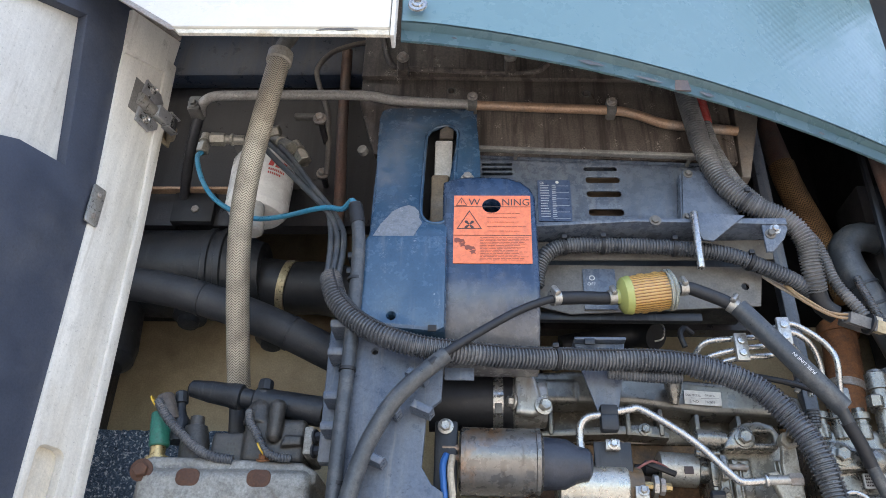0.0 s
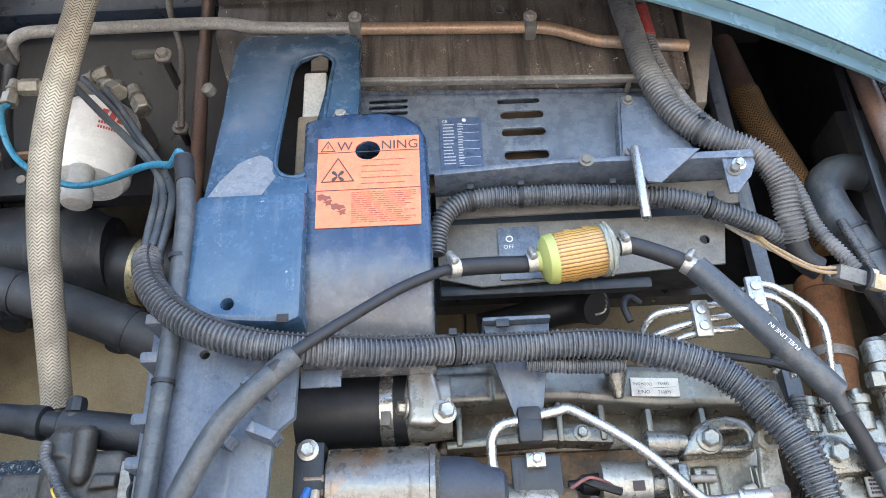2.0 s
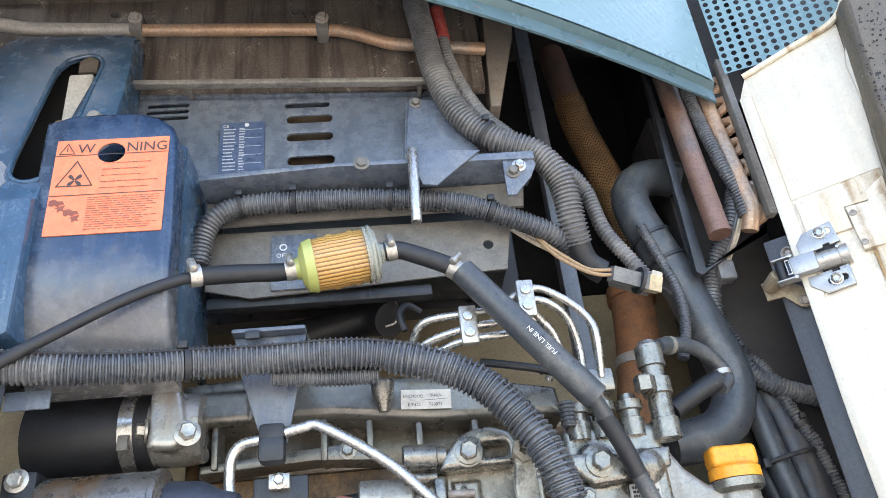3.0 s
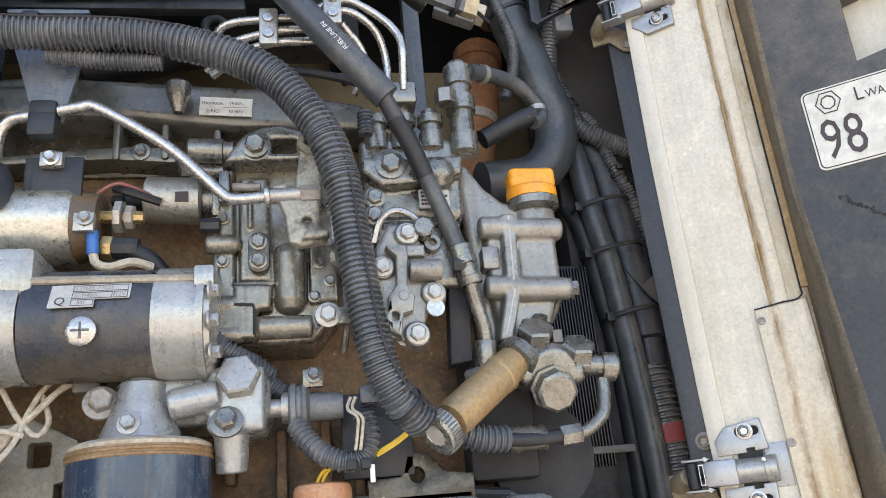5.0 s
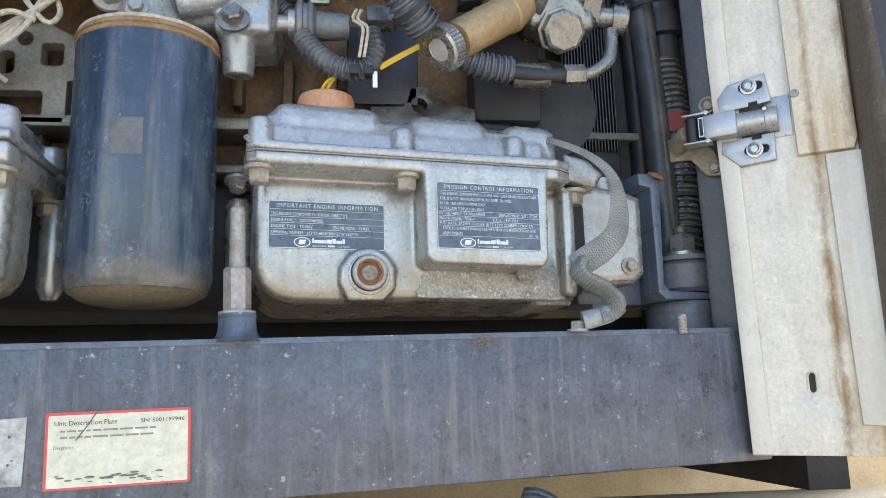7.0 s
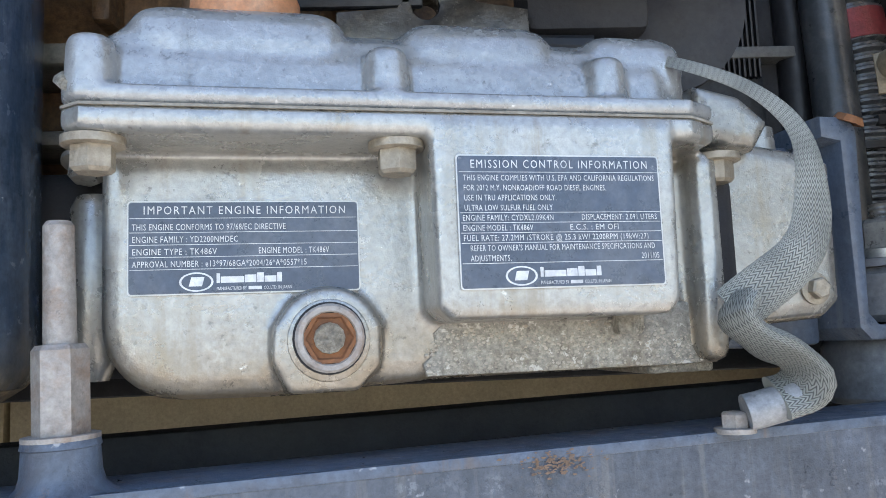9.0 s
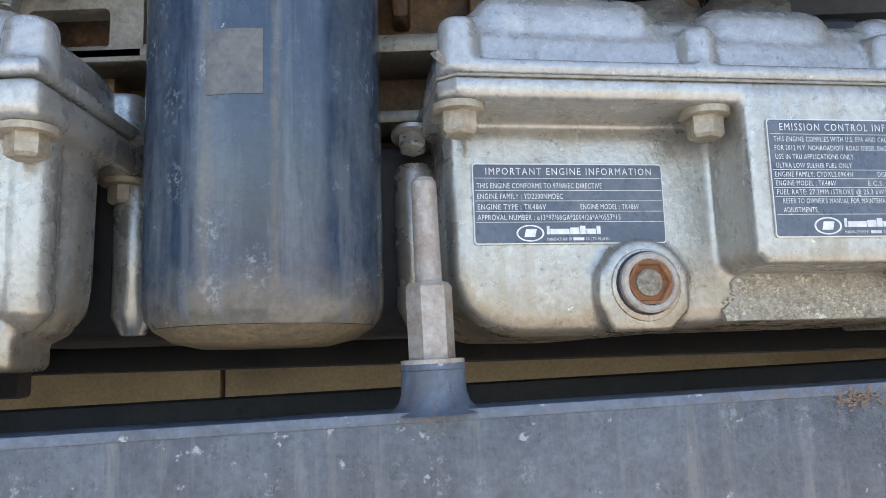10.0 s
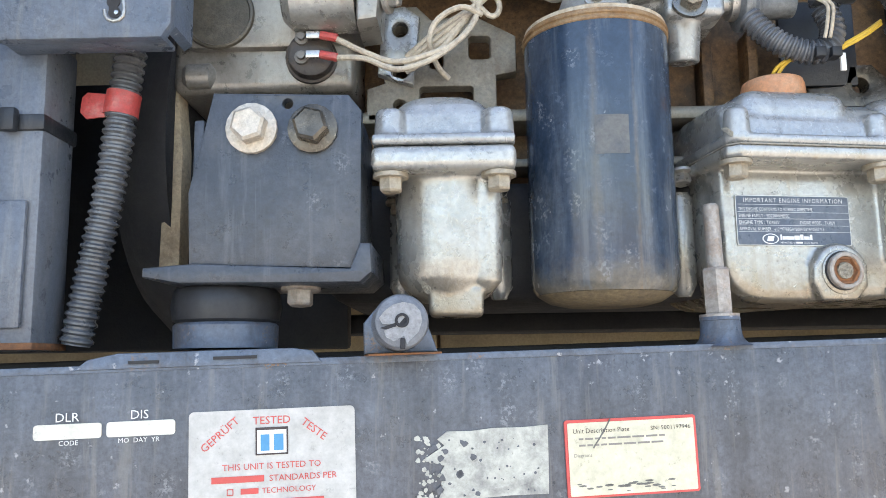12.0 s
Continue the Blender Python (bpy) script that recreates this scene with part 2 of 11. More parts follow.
RUBBER = mat("rubber", (0.014, 0.015, 0.018), 0.54, dirt=(0.033, 0.033, 0.035), amount=0.40, scale=22, grain=0.24, bump=0.08, specks=(0.12, 0.115, 0.11), speck_at=0.72, speck_scale=140)
FOAM = mat("foam_sleeve", (0.024, 0.027, 0.033), 0.6, dirt=(0.050, 0.050, 0.052), amount=0.45, scale=16, bump=0.2)
LOOM = mat("loom_plastic", (0.072, 0.078, 0.088), 0.30, dirt=(0.20, 0.20, 0.20), amount=0.42, scale=14, grain=0.22, bump=0.04, specks=(0.30, 0.30, 0.29), speck_at=0.72)
LOOM_DUST = mat("loom_dusty", (0.115, 0.117, 0.120), 0.38, dirt=(0.27, 0.262, 0.25), amount=0.45, scale=14, bump=0.05, specks=(0.36, 0.35, 0.33), speck_at=0.72)
HOSE = mat("hose_grey", (0.050, 0.057, 0.065), 0.4, dirt=(0.14, 0.138, 0.132), amount=0.42, scale=26, bump=0.06)
# Shade towards the left is in the colour; also a darker lower band.
BULK = mat("bulkhead_grime_shade", (0.135, 0.112, 0.095), 0.42, dirt=(0.235, 0.20, 0.165), amount=0.36, scale=7, streak=True, grain=0.36, bump=0.3, specks=(0.46, 0.41, 0.35), speck_at=0.68, speck_scale=90, spots=(0.52, 0.47, 0.41), spot_at=0.10, spot_mix=0.9, drip=((0.036, 0.028, 0.024), 0.47, 45, 0.8), bands=(((1, 0, 0), -0.17, 0.16, (0.036, 0.033, 0.034), 1.0), ((0, 0, 1), 2.44, 0.010, (0.05, 0.042, 0.038), 0.8)))
NEARBLACK = mat("near_black_steel", (0.030, 0.0295, 0.033), 0.40, dirt=(0.056, 0.051, 0.050), amount=0.38, scale=7, streak=True, grain=0.3, bump=0.25, specks=(0.12, 0.105, 0.095), speck_at=0.71, drip=((0.015, 0.014, 0.015), 0.52, 45, 0.6))
LEDGE = mat("ledge_paint", (0.030, 0.044, 0.072), 0.36, dirt=(0.070, 0.072, 0.080), amount=0.42, scale=8, streak=True, grain=0.3, bump=0.2, specks=(0.15, 0.14, 0.13), speck_at=0.71, drip=((0.09, 0.085, 0.08), 0.54, 45, 0.5))
GALV = mat("galvanised", (0.34, 0.345, 0.35), 0.36, 0.55, dirt=(0.24, 0.22, 0.195), amount=0.3, scale=30, edge=0.3, grain=0.08, mottle=0.06, pits=0.25, bump=0.05)
CREAM = mat("cream_wall", (0.43, 0.345, 0.215), 0.5, dirt=(0.23, 0.178, 0.112), amount=0.44, scale=5, bump=0.06, mottle=0.14)
WHITE = mat("white_fascia", (0.70, 0.685, 0.64), 0.30, dirt=(0.64, 0.605, 0.53), amount=0.3, scale=4, grain=0.04, bump=0.02, mottle=0.03, pits=0.1, specks=(0.42, 0.37, 0.28), speck_at=0.78)
DOORWAY = (math.cos(radians(-36)), math.sin(radians(-36)), 0.0)
DOOR0 = 0.851 * DOORWAY[0] + 1.1264 * DOORWAY[1]
RUSTY, TANNED = (0.25, 0.138, 0.052), (0.44, 0.335, 0.19)
BEADRUST = ((DOORWAY, DOOR0 + 0.074, 0.046, TANNED, 0.95), (DOORWAY, DOOR0 + 0.0495, 0.0065, RUSTY, 1.0), (DOORWAY, DOOR0 + 0.082, 0.0100, RUSTY, 1.0))
DOORWHITE = mat("door_white", (0.585, 0.545, 0.46), 0.38, dirt=(0.55, 0.465, 0.335), amount=0.34, scale=9, streak=True, edge=0.30, grain=0.08, bump=0.08, mottle=0.07, runs=0.08, pits=0.2, specks=(0.80, 0.76, 0.68), speck_at=0.70, speck_scale=140, drip=((0.45, 0.345, 0.215), 0.56, 26, 0.5))
DOORRUST = mat("door_white_rusted", (0.64, 0.59, 0.495), 0.40, dirt=(0.55, 0.455, 0.315), amount=0.36, scale=9, streak=True, edge=0.30, grain=0.14, bump=0.14, mottle=0.1, runs=0.08, pits=0.25, specks=(0.82, 0.76, 0.66), speck_at=0.69, speck_scale=150, drip=((0.45, 0.33, 0.19), 0.56, 26, 0.5), bands=BEADRUST)
LEFTWHITE = mat("door_frame_white", (0.635, 0.615, 0.56), 0.38, dirt=(0.49, 0.45, 0.375), amount=0.36, scale=7, streak=True, edge=0.14, grain=0.10, bump=0.08, mottle=0.06, runs=0.10, pits=0.4, specks=(0.22, 0.18, 0.14), speck_at=0.725, drip=((0.36, 0.32, 0.26), 0.55, 60, 0.5))
LINING = mat("door_lining", (0.048, 0.052, 0.059), 0.65, dirt=(0.068, 0.068, 0.069), amount=0.4, scale=3, grain=0.2, bump=0.2, mottle=0.08, splash=(2.32, 1.80, (0.165, 0.142, 0.115)))
LINING_BLUE = mat("door_lining_blue", (0.042, 0.052, 0.078), 0.6, dirt=(0.075, 0.082, 0.10), amount=0.4, scale=6, grain=0.16, bump=0.1, mottle=0.1)
TEAL = mat("teal_paint", (0.138, 0.238, 0.270), 0.28, dirt=(0.165, 0.258, 0.284), amount=0.3, scale=3, grain=0.05, fine=500, bump=0.03, mottle=0.03, pits=0.1, specks=(0.10, 0.145, 0.165), speck_at=0.80, speck_scale=60)
WHITE_CAN = mat("white_can", (0.84, 0.83, 0.80), 0.26, dirt=(0.70, 0.65, 0.55), amount=0.2, scale=10, bump=0.03, mottle=0.03, grain=0.05, pits=0.2, specks=(0.4, 0.3, 0.2), speck_at=0.79)
ORANGE = mat("orange_cap", (0.85, 0.34, 0.03), 0.4, dirt=(0.6, 0.28, 0.08), amount=0.3, scale=50, bump=0.03)
ORANGE_OLD = mat("faded_cap", (0.52, 0.24, 0.12), 0.65, dirt=(0.42, 0.28, 0.19), amount=0.45, scale=60, bump=0.15)
GREEN = mat("green_plastic", (0.02, 0.16, 0.11), 0.4, dirt=(0.06, 0.13, 0.1), amount=0.4, scale=50)
BLUETUBE = mat("blue_tube", (0.03, 0.22, 0.36), 0.35, dirt=(0.10, 0.24, 0.32), amount=0.35, scale=40, bump=0.02)
WIRE = mat("wire_beige", (0.48, 0.42, 0.33), 0.6, dirt=(0.25, 0.2, 0.15), amount=0.4, scale=60, bump=0.04)
YELLOW = flat_mat("yellow_wire", (0.62, 0.40, 0.04), 0.45)
REDTAPE = mat("red_tape", (0.42, 0.055, 0.05), 0.5, dirt=(0.44, 0.20, 0.18), amount=0.45, scale=60)
BLUETAPE = flat_mat("blue_sleeve", (0.03, 0.14, 0.42), 0.5)
WARN = mat("warning_orange", (0.78, 0.20, 0.09), 0.45, dirt=(0.66, 0.22, 0.13), amount=0.3, scale=30, grain=0.05, bump=0.01)
INK = flat_mat("ink", (0.05, 0.035, 0.035), 0.6)
INKRED = flat_mat("ink_red", (0.55, 0.08, 0.07), 0.6)
PLATE = mat("label_dark", (0.056, 0.076, 0.112), 0.34, dirt=(0.145, 0.160, 0.185), amount=0.38, scale=26, edge=0.25, grain=0.2, bump=0.03, specks=(0.36, 0.37, 0.38), speck_at=0.69, speck_scale=170)
PLATE_EDGE = mat("label_silver", (0.52, 0.52, 0.5), 0.4, 0.3, grain=0.1, bump=0.02)
PAPER = mat("label_paper", (0.62, 0.60, 0.53), 0.5, dirt=(0.5, 0.46, 0.38), amount=0.35, scale=20, grain=0.05, bump=0.01)
PAPER_GREY = mat("label_grey", (0.46, 0.45, 0.425), 0.5, dirt=(0.36, 0.35, 0.33), amount=0.4, scale=20, grain=0.06, bump=0.01)
WORNLABEL = mat("label_torn", (0.45, 0.45, 0.40), 0.6, dirt=(0.12, 0.12, 0.125), amount=0.5, scale=34, grain=0.1, bump=0.05)
CREAMLABEL = mat("label_cream", (0.58, 0.545, 0.41), 0.5, dirt=(0.46, 0.42, 0.32), amount=0.35, scale=24, grain=0.06, bump=0.01)
INKFADE = flat_mat("ink_faded", (0.22, 0.20, 0.18), 0.6)
INKWHITE = flat_mat("ink_white", (0.66, 0.66, 0.64), 0.5)
INKPALE = mat("ink_pale", (0.62, 0.63, 0.63), 0.45, dirt=(0.40, 0.41, 0.43), amount=0.36, scale=45, edge=0.2, grain=0.15, bump=0)
INKBLUE = flat_mat("ink_blue", (0.05, 0.25, 0.45), 0.5)
FOIL = mat("foil_insulation", (0.115, 0.165, 0.225), 0.24, 0.25, dirt=(0.04, 0.055, 0.075), amount=0.40, scale=90, edge=0.1, bump=0.9, height=0.006, specks=(0.66, 0.69, 0.71), speck_at=0.555, speck_scale=190)
# Ground colour raised to bounce light up into the compartment.
PALEGROUND = mat("pale_bounce_ground", (0.30, 0.285, 0.262), 0.85, dirt=(0.22, 0.21, 0.19), amount=0.4, scale=1.2, fine=40, bump=0.1)
PLEAT = mat("filter_pleats", (0.88, 0.56, 0.20), 0.35, dirt=(0.80, 0.46, 0.14), amount=0.3, scale=20, bump=0.03, pits=0, mottle=0, grain=0.05)
TAPED = mat("tape_wrap", (0.026, 0.031, 0.042), 0.42, dirt=(0.058, 0.062, 0.072), amount=0.42, scale=24, grain=0.25, bump=0.15)
GOVERN = mat("governor_alloy", (0.255, 0.232, 0.190), 0.24, 0.55, dirt=(0.050, 0.042, 0.034), amount=0.36, scale=15, edge=0.2, grain=0.26, bump=0.2, pits=0.6, specks=(0.44, 0.41, 0.34), speck_at=0.69, speck_scale=140, drip=((0.045, 0.038, 0.03), 0.54, 60, 0.6))
CLEARGREEN = mat("yellowed_plastic", (0.56, 0.60, 0.20), 0.16, grain=0.05, bump=0.01, pits=0, mottle=0.05)
CLEARGREEN.node_tree.nodes["Principled BSDF"].inputs["Transmission Weight"].default_value = 0.35
RIMCLEAR = mat("hazy_rim", (0.66, 0.70, 0.62), 0.14, grain=0.06, bump=0.01, pits=0, mottle=0.05)
RIMCLEAR.node_tree.nodes["Principled BSDF"].inputs["Transmission Weight"].default_value = 0.7


def braid_mat(name, light, dark, around, along):
    """Woven wire braid on a hose, laid out round and along it."""
    m = bpy.data.materials.new(name)
    m.use_nodes = True
    nt = m.node_tree
    n, link = nt.nodes, nt.links.new
    bsdf = n["Principled BSDF"]
    uv = n.new("ShaderNodeUVMap")
    sk = n.new("ShaderNodeSeparateXYZ")
    link(uv.outputs[0], sk.inputs[0])

    def sum_up(how, a, b):
        x = n.new("ShaderNodeMath")
        x.operation = how
        for sock, val in ((x.inputs[0], a), (x.inputs[1], b)):
            if isinstance(val, (int, float)):
                sock.default_value = val
            else:
                link(val, sock)
        return x.outputs[0]

    fold = sum_up("ABSOLUTE", sum_up("SUBTRACT", sum_up("FRACT", sum_up("MULTIPLY", sk.outputs[0], around), 0), 0.5), 0)
    lay = sum_up("ADD", sum_up("MULTIPLY", sk.outputs[1], along), sum_up("MULTIPLY", fold, 2.6))
    strand = sum_up("SINE", sum_up("MULTIPLY", lay, 2 * math.pi), 0)
    spine = sum_up("ABSOLUTE", sum_up("SUBTRACT", sum_up("MULTIPLY", fold, 4), 1), 0)
    raised = sum_up("SUBTRACT", strand, sum_up("MULTIPLY", sum_up("POWER", spine, 6), 0.7))
    r = n.new("ShaderNodeMapRange")
    r.inputs[1].default_value, r.inputs[2].default_value = -1.0, 0.1
    link(raised, r.inputs[0])
    geo = n.new("ShaderNodeNewGeometry")
    ns = n.new("ShaderNodeTexNoise")
    ns.inputs["Scale"].default_value, ns.inputs["Detail"].default_value = 35, 6
    link(geo.outputs["Position"], ns.inputs["Vector"])
    mul = n.new("ShaderNodeMath")
    mul.operation = "MULTIPLY"
    link(r.outputs[0], mul.inputs[0])
    worn = n.new("ShaderNodeMapRange")
    worn.inputs[1].default_value, worn.inputs[2].default_value, worn.inputs[3].default_value = 0.33, 0.6, 0.45
    link(ns.outputs["Fac"], worn.inputs[0])
    link(worn.outputs[0], mul.inputs[1])
    mixc = n.new("ShaderNodeMix")
    mixc.data_type = "RGBA"
    link(mul.outputs[0], mixc.inputs[0])
    mixc.inputs[6].default_value, mixc.inputs[7].default_value = (*dark, 1), (*light, 1)
    link(mixc.outputs[2], bsdf.inputs["Base Color"])
    bsdf.inputs["Metallic"].default_value, bsdf.inputs["Roughness"].default_value = 0.25, 0.55
    b = n.new("ShaderNodeBump")
    b.inputs["Strength"].default_value, b.inputs["Distance"].default_value = 0.5, 0.001
    link(r.outputs[0], b.inputs["Height"])
    link(b.outputs[0], bsdf.inputs["Normal"])
    return m


BRAID = braid_mat("braided_steel", (0.52, 0.465, 0.375), (0.145, 0.12, 0.09), 10, 245)
STRAP = braid_mat("strap_braid", (0.33, 0.335, 0.30), (0.075, 0.078, 0.07), 20, 380)
BRAID_DARK = braid_mat("braided_bronze", (0.36, 0.215, 0.105), (0.085, 0.05, 0.027), 12, 150)


def clear_mat(name):
    m = bpy.data.materials.new(name)
    m.use_nodes = True
    b = m.node_tree.nodes["Principled BSDF"]
    b.inputs["Base Color"].default_value = (0.95, 0.96, 0.93, 1)
    b.inputs["Transmission Weight"].default_value, b.inputs["Roughness"].default_value, b.inputs["IOR"].default_value = 1.0, 0.03, 1.5
    return m


CLEAR = clear_mat("clear_plastic")
ORIGIN = {}


# ---- builders ----
def thing(name, label, category, at=(0, 0, 0), kind="", group=""):
    ob = new(name)
    ob.location = at
    ob.empty_display_size = 0.02
    ORIGIN[ob.name] = Vector(at)
    return tagged(ob, label, category, group, kind)


def part(name, bm, material, parent=None, label="", m=None, angle=32):
    """Links a bmesh, given in the world's metres, as one mesh object under a thing or part."""
    if m is not None:
        bm.transform(m)
    org = ORIGIN[parent.name] if parent else Vector()
    bm.transform(Matrix.Translation(-org))
    bmesh.ops.recalc_face_normals(bm, faces=bm.faces)
    for f in bm.faces:
        f.smooth = True
    me = bpy.data.meshes.new(name)
    bm.to_mesh(me)
    bm.free()
    me.set_sharp_from_angle(angle=radians(angle))
    me.materials.append(material)
    ob = new(name, me)
    if parent:
        ob.parent = parent
    ORIGIN[ob.name] = org
    return tagged(ob, label)


def cast(name, pieces, material, parent, label="", voxel=0.0015, soft=5):
    """Overlapping solids fused into one casting with filleted inner and outer corners."""
    whole = bmesh.new()
    for p in pieces:
        bmesh.ops.recalc_face_normals(p, faces=p.faces)
        join(whole, p)
    ob = part(name, whole, material, parent, label)
    fused = ob.modifiers.new("fused", "REMESH")
    fused.mode, fused.voxel_size, fused.use_smooth_shade = "VOXEL", voxel, True
    fillet = ob.modifiers.new("fillet", "SMOOTH")
    fillet.factor, fillet.iterations = 0.5, soft
    return ob


def solo(name, bm, material, label, category, kind="", group="", m=None, angle=32):
    """A thing that is one mesh, with its origin at its base."""
    if m is not None:
        bm.transform(m)
    co = [v.co for v in bm.verts]
    base = Vector((sum(c.x for c in co) / len(co), sum(c.y for c in co) / len(co), min(c.z for c in co)))
    bm.transform(Matrix.Translation(-base))
    ob = part(name, bm, material, None, "", None, angle)
    ob.location = base
    ORIGIN[ob.name] = base
    return tagged(ob, label, category, group, kind)


def bm_box(lo, hi, bevel=0.0, seg=2, bm=None):
    own = bmesh.new()
    bmesh.ops.create_cube(own, size=1.0)
    lo, hi = Vector(lo), Vector(hi)
    bmesh.ops.transform(own, verts=own.verts, matrix=Matrix.Translation((lo + hi) / 2) @ Matrix.Diagonal((*(hi - lo), 1)))
    if bevel:
        bmesh.ops.bevel(own, geom=own.edges[:], offset=bevel, segments=seg, profile=0.5, affect="EDGES")
    return join(bm, own)


def join(bm, own):
    if bm is None:
        return own
    me = bpy.data.meshes.new("joined")
    own.to_mesh(me)
    own.free()
    bm.from_mesh(me)
    bpy.data.meshes.remove(me)
    return bm


def frame_on(axis):
    z = Vector(axis).normalized()
    x = z.orthogonal().normalized()
    if abs(z.z) < 0.9:
        x = Vector((0, 0, 1)).cross(z).normalized()
    return x, z.cross(x), z


def bm_lathe(p, axis, profile, seg=24, bm=None, turn=0.0, capped=True):
    """A turned shape: profile of (distance along axis, radius) from the point p."""
    own = bmesh.new()
    x, y, z = frame_on(axis)
    p = Vector(p)
    rings = []
    for d, r in profile:
        if r < 1e-6:
            rings.append([own.verts.new(p + z * d)])
        else:
            rings.append([own.verts.new(p + z * d + (x * math.cos(a) + y * math.sin(a)) * r)
                          for a in (turn + 2 * math.pi * i / seg for i in range(seg))])
    for a, b in zip(rings, rings[1:]):
        for i in range(seg):
            j = (i + 1) % seg
            if len(a) == 1 and len(b) > 1:
                own.faces.new((a[0], b[j], b[i]))
            elif len(b) == 1 and len(a) > 1:
                own.faces.new((a[i], a[j], b[0]))
            elif len(a) > 1:
                own.faces.new((a[i], a[j], b[j], b[i]))
    for ring in (rings[0], rings[-1]):
        if len(ring) > 1 and capped:
            own.faces.new(ring)
    return join(bm, own)


def bm_cyl(p0, p1, r, bevel=0.0, seg=24, bm=None):
    p0, p1 = Vector(p0), Vector(p1)
    n = (p1 - p0).length
    b = bevel
    prof = [(0, r - b), (b * 0.3, r - b * 0.3), (b, r), (n - b, r), (n - b * 0.3, r - b * 0.3), (n, r - b)] if b else [(0, r), (n, r)]
    return bm_lathe(p0, p1 - p0, prof, seg, bm)


def spline(pts, step):
    """A smooth line through the points, in even steps."""
    pts = [Vector(p) for p in pts]
    ext = [2 * pts[0] - pts[1], *pts, 2 * pts[-1] - pts[-2]]
    line = []
    for i in range(1, len(ext) - 2):
        p0, p1, p2, p3 = ext[i - 1:i + 3]
        for k in range(24):
            t = k / 24
            line.append(0.5 * (2 * p1 + (p2 - p0) * t + (2 * p0 - 5 * p1 + 4 * p2 - p3) * t * t + (3 * p1 - p0 - 3 * p2 + p3) * t ** 3))
    line.append(pts[-1])
    out, carry = [line[0]], 0.0
    for a, b in zip(line, line[1:]):
        d = (b - a).length
        while d > 1e-9 and carry + d >= step:
            k = (step - carry) / d
            a = a.lerp(b, k)
            out.append(a)
            d = (b - a).length
            carry = 0.0
        carry += d
    if (out[-1] - line[-1]).length > step * 0.3:
        out.append(line[-1])
    return out


def bm_sweep(line, radius, seg=14, bm=None, flat=1.0, up=None):
    """A tube along the line; radius is a number or a function of the step; flat squeezes it."""
    own = bmesh.new()
    uv = own.loops.layers.uv.new("UVMap")
    rad = radius if callable(radius) else (lambda i: radius)
    n = len(line)
    nx = None
    rings, dist, s = [], [], 0.0
    for i, p in enumerate(line):
        d = (line[min(i + 1, n - 1)] - line[max(i - 1, 0)]).normalized()
        if nx is None:
            nx = (Vector(up) if up else d.orthogonal())
        nx = (nx - d * nx.dot(d)).normalized()
        ny = d.cross(nx)
        r = rad(i)
        rings.append([own.verts.new(p + nx * (r * math.cos(2 * math.pi * k / seg)) + ny * (r * flat * math.sin(2 * math.pi * k / seg))) for k in range(seg)])
        if i:
            s += (p - line[i - 1]).length
        dist.append(s)
    for i in range(n - 1):
        for k in range(seg):
            j = (k + 1) % seg
            f = own.faces.new((rings[i][k], rings[i][j], rings[i + 1][j], rings[i + 1][k]))
            for lp, (u, v) in zip(f.loops, ((k, i), (k + 1, i), (k + 1, i + 1), (k, i + 1))):
                lp[uv].uv = (u / seg, dist[v])
    own.faces.new(rings[0])
    own.faces.new(rings[-1])
    return join(bm, own)


def bm_tube(pts, r, seg=14, bm=None, step=None, flat=1.0):
    return bm_sweep(spline(pts, step or max(0.004, r * 0.7)), r, seg, bm, flat)


def bm_loom(pts, r, pitch=0.0048, seg=16, bm=None):
    """Corrugated conduit: alternating ridges and grooves."""
    line = spline(pts, pitch / 4)
    return bm_sweep(line, lambda i: r if i % 4 > 1 else r * 0.83, seg, bm)


def bm_plate(outline, y0, y1, holes=(), bevel=0.0, bm=None):
    """A plate upright in the x-z plane from its outline, with holes through it, from depth y0 to y1."""
    own = bmesh.new()
    edges = []
    for loop in (outline, *holes):
        vs = [own.verts.new((x, y0, z)) for x, z in loop]
        edges += [own.edges.new((a, b)) for a, b in zip(vs, vs[1:] + vs[:1])]
    if holes:
        bmesh.ops.triangle_fill(own, edges=edges, use_beauty=True, use_dissolve=False)
    else:
        own.faces.new(own.verts[:])
    rim = edges[:]
    got = bmesh.ops.extrude_face_region(own, geom=own.faces[:])
    vs = [g for g in got["geom"] if isinstance(g, bmesh.types.BMVert)]
    bmesh.ops.translate(own, verts=vs, vec=(0, y1 - y0, 0))
    if bevel:
        bmesh.ops.recalc_face_normals(own, faces=own.faces)
        bmesh.ops.bevel(own, geom=[e for e in rim if e.is_valid], offset=bevel, segments=2, profile=0.5, affect="EDGES")
    return join(bm, own)


def rounded(x0, z0, x1, z1, r, n=4):
    """A rectangle's outline with round corners."""
    out = []
    for cx, cz, a in ((x1 - r, z1 - r, 0), (x0 + r, z1 - r, 90), (x0 + r, z0 + r, 180), (x1 - r, z0 + r, 270)):
        out += [(cx + r * math.cos(radians(a + 90 * k / n)), cz + r * math.sin(radians(a + 90 * k / n))) for k in range(n + 1)]
    return out


def ring(cx, cz, r, n=14, sx=1.0):
    return [(cx + sx * r * math.cos(2 * math.pi * k / n), cz + r * math.sin(2 * math.pi * k / n)) for k in range(n)]


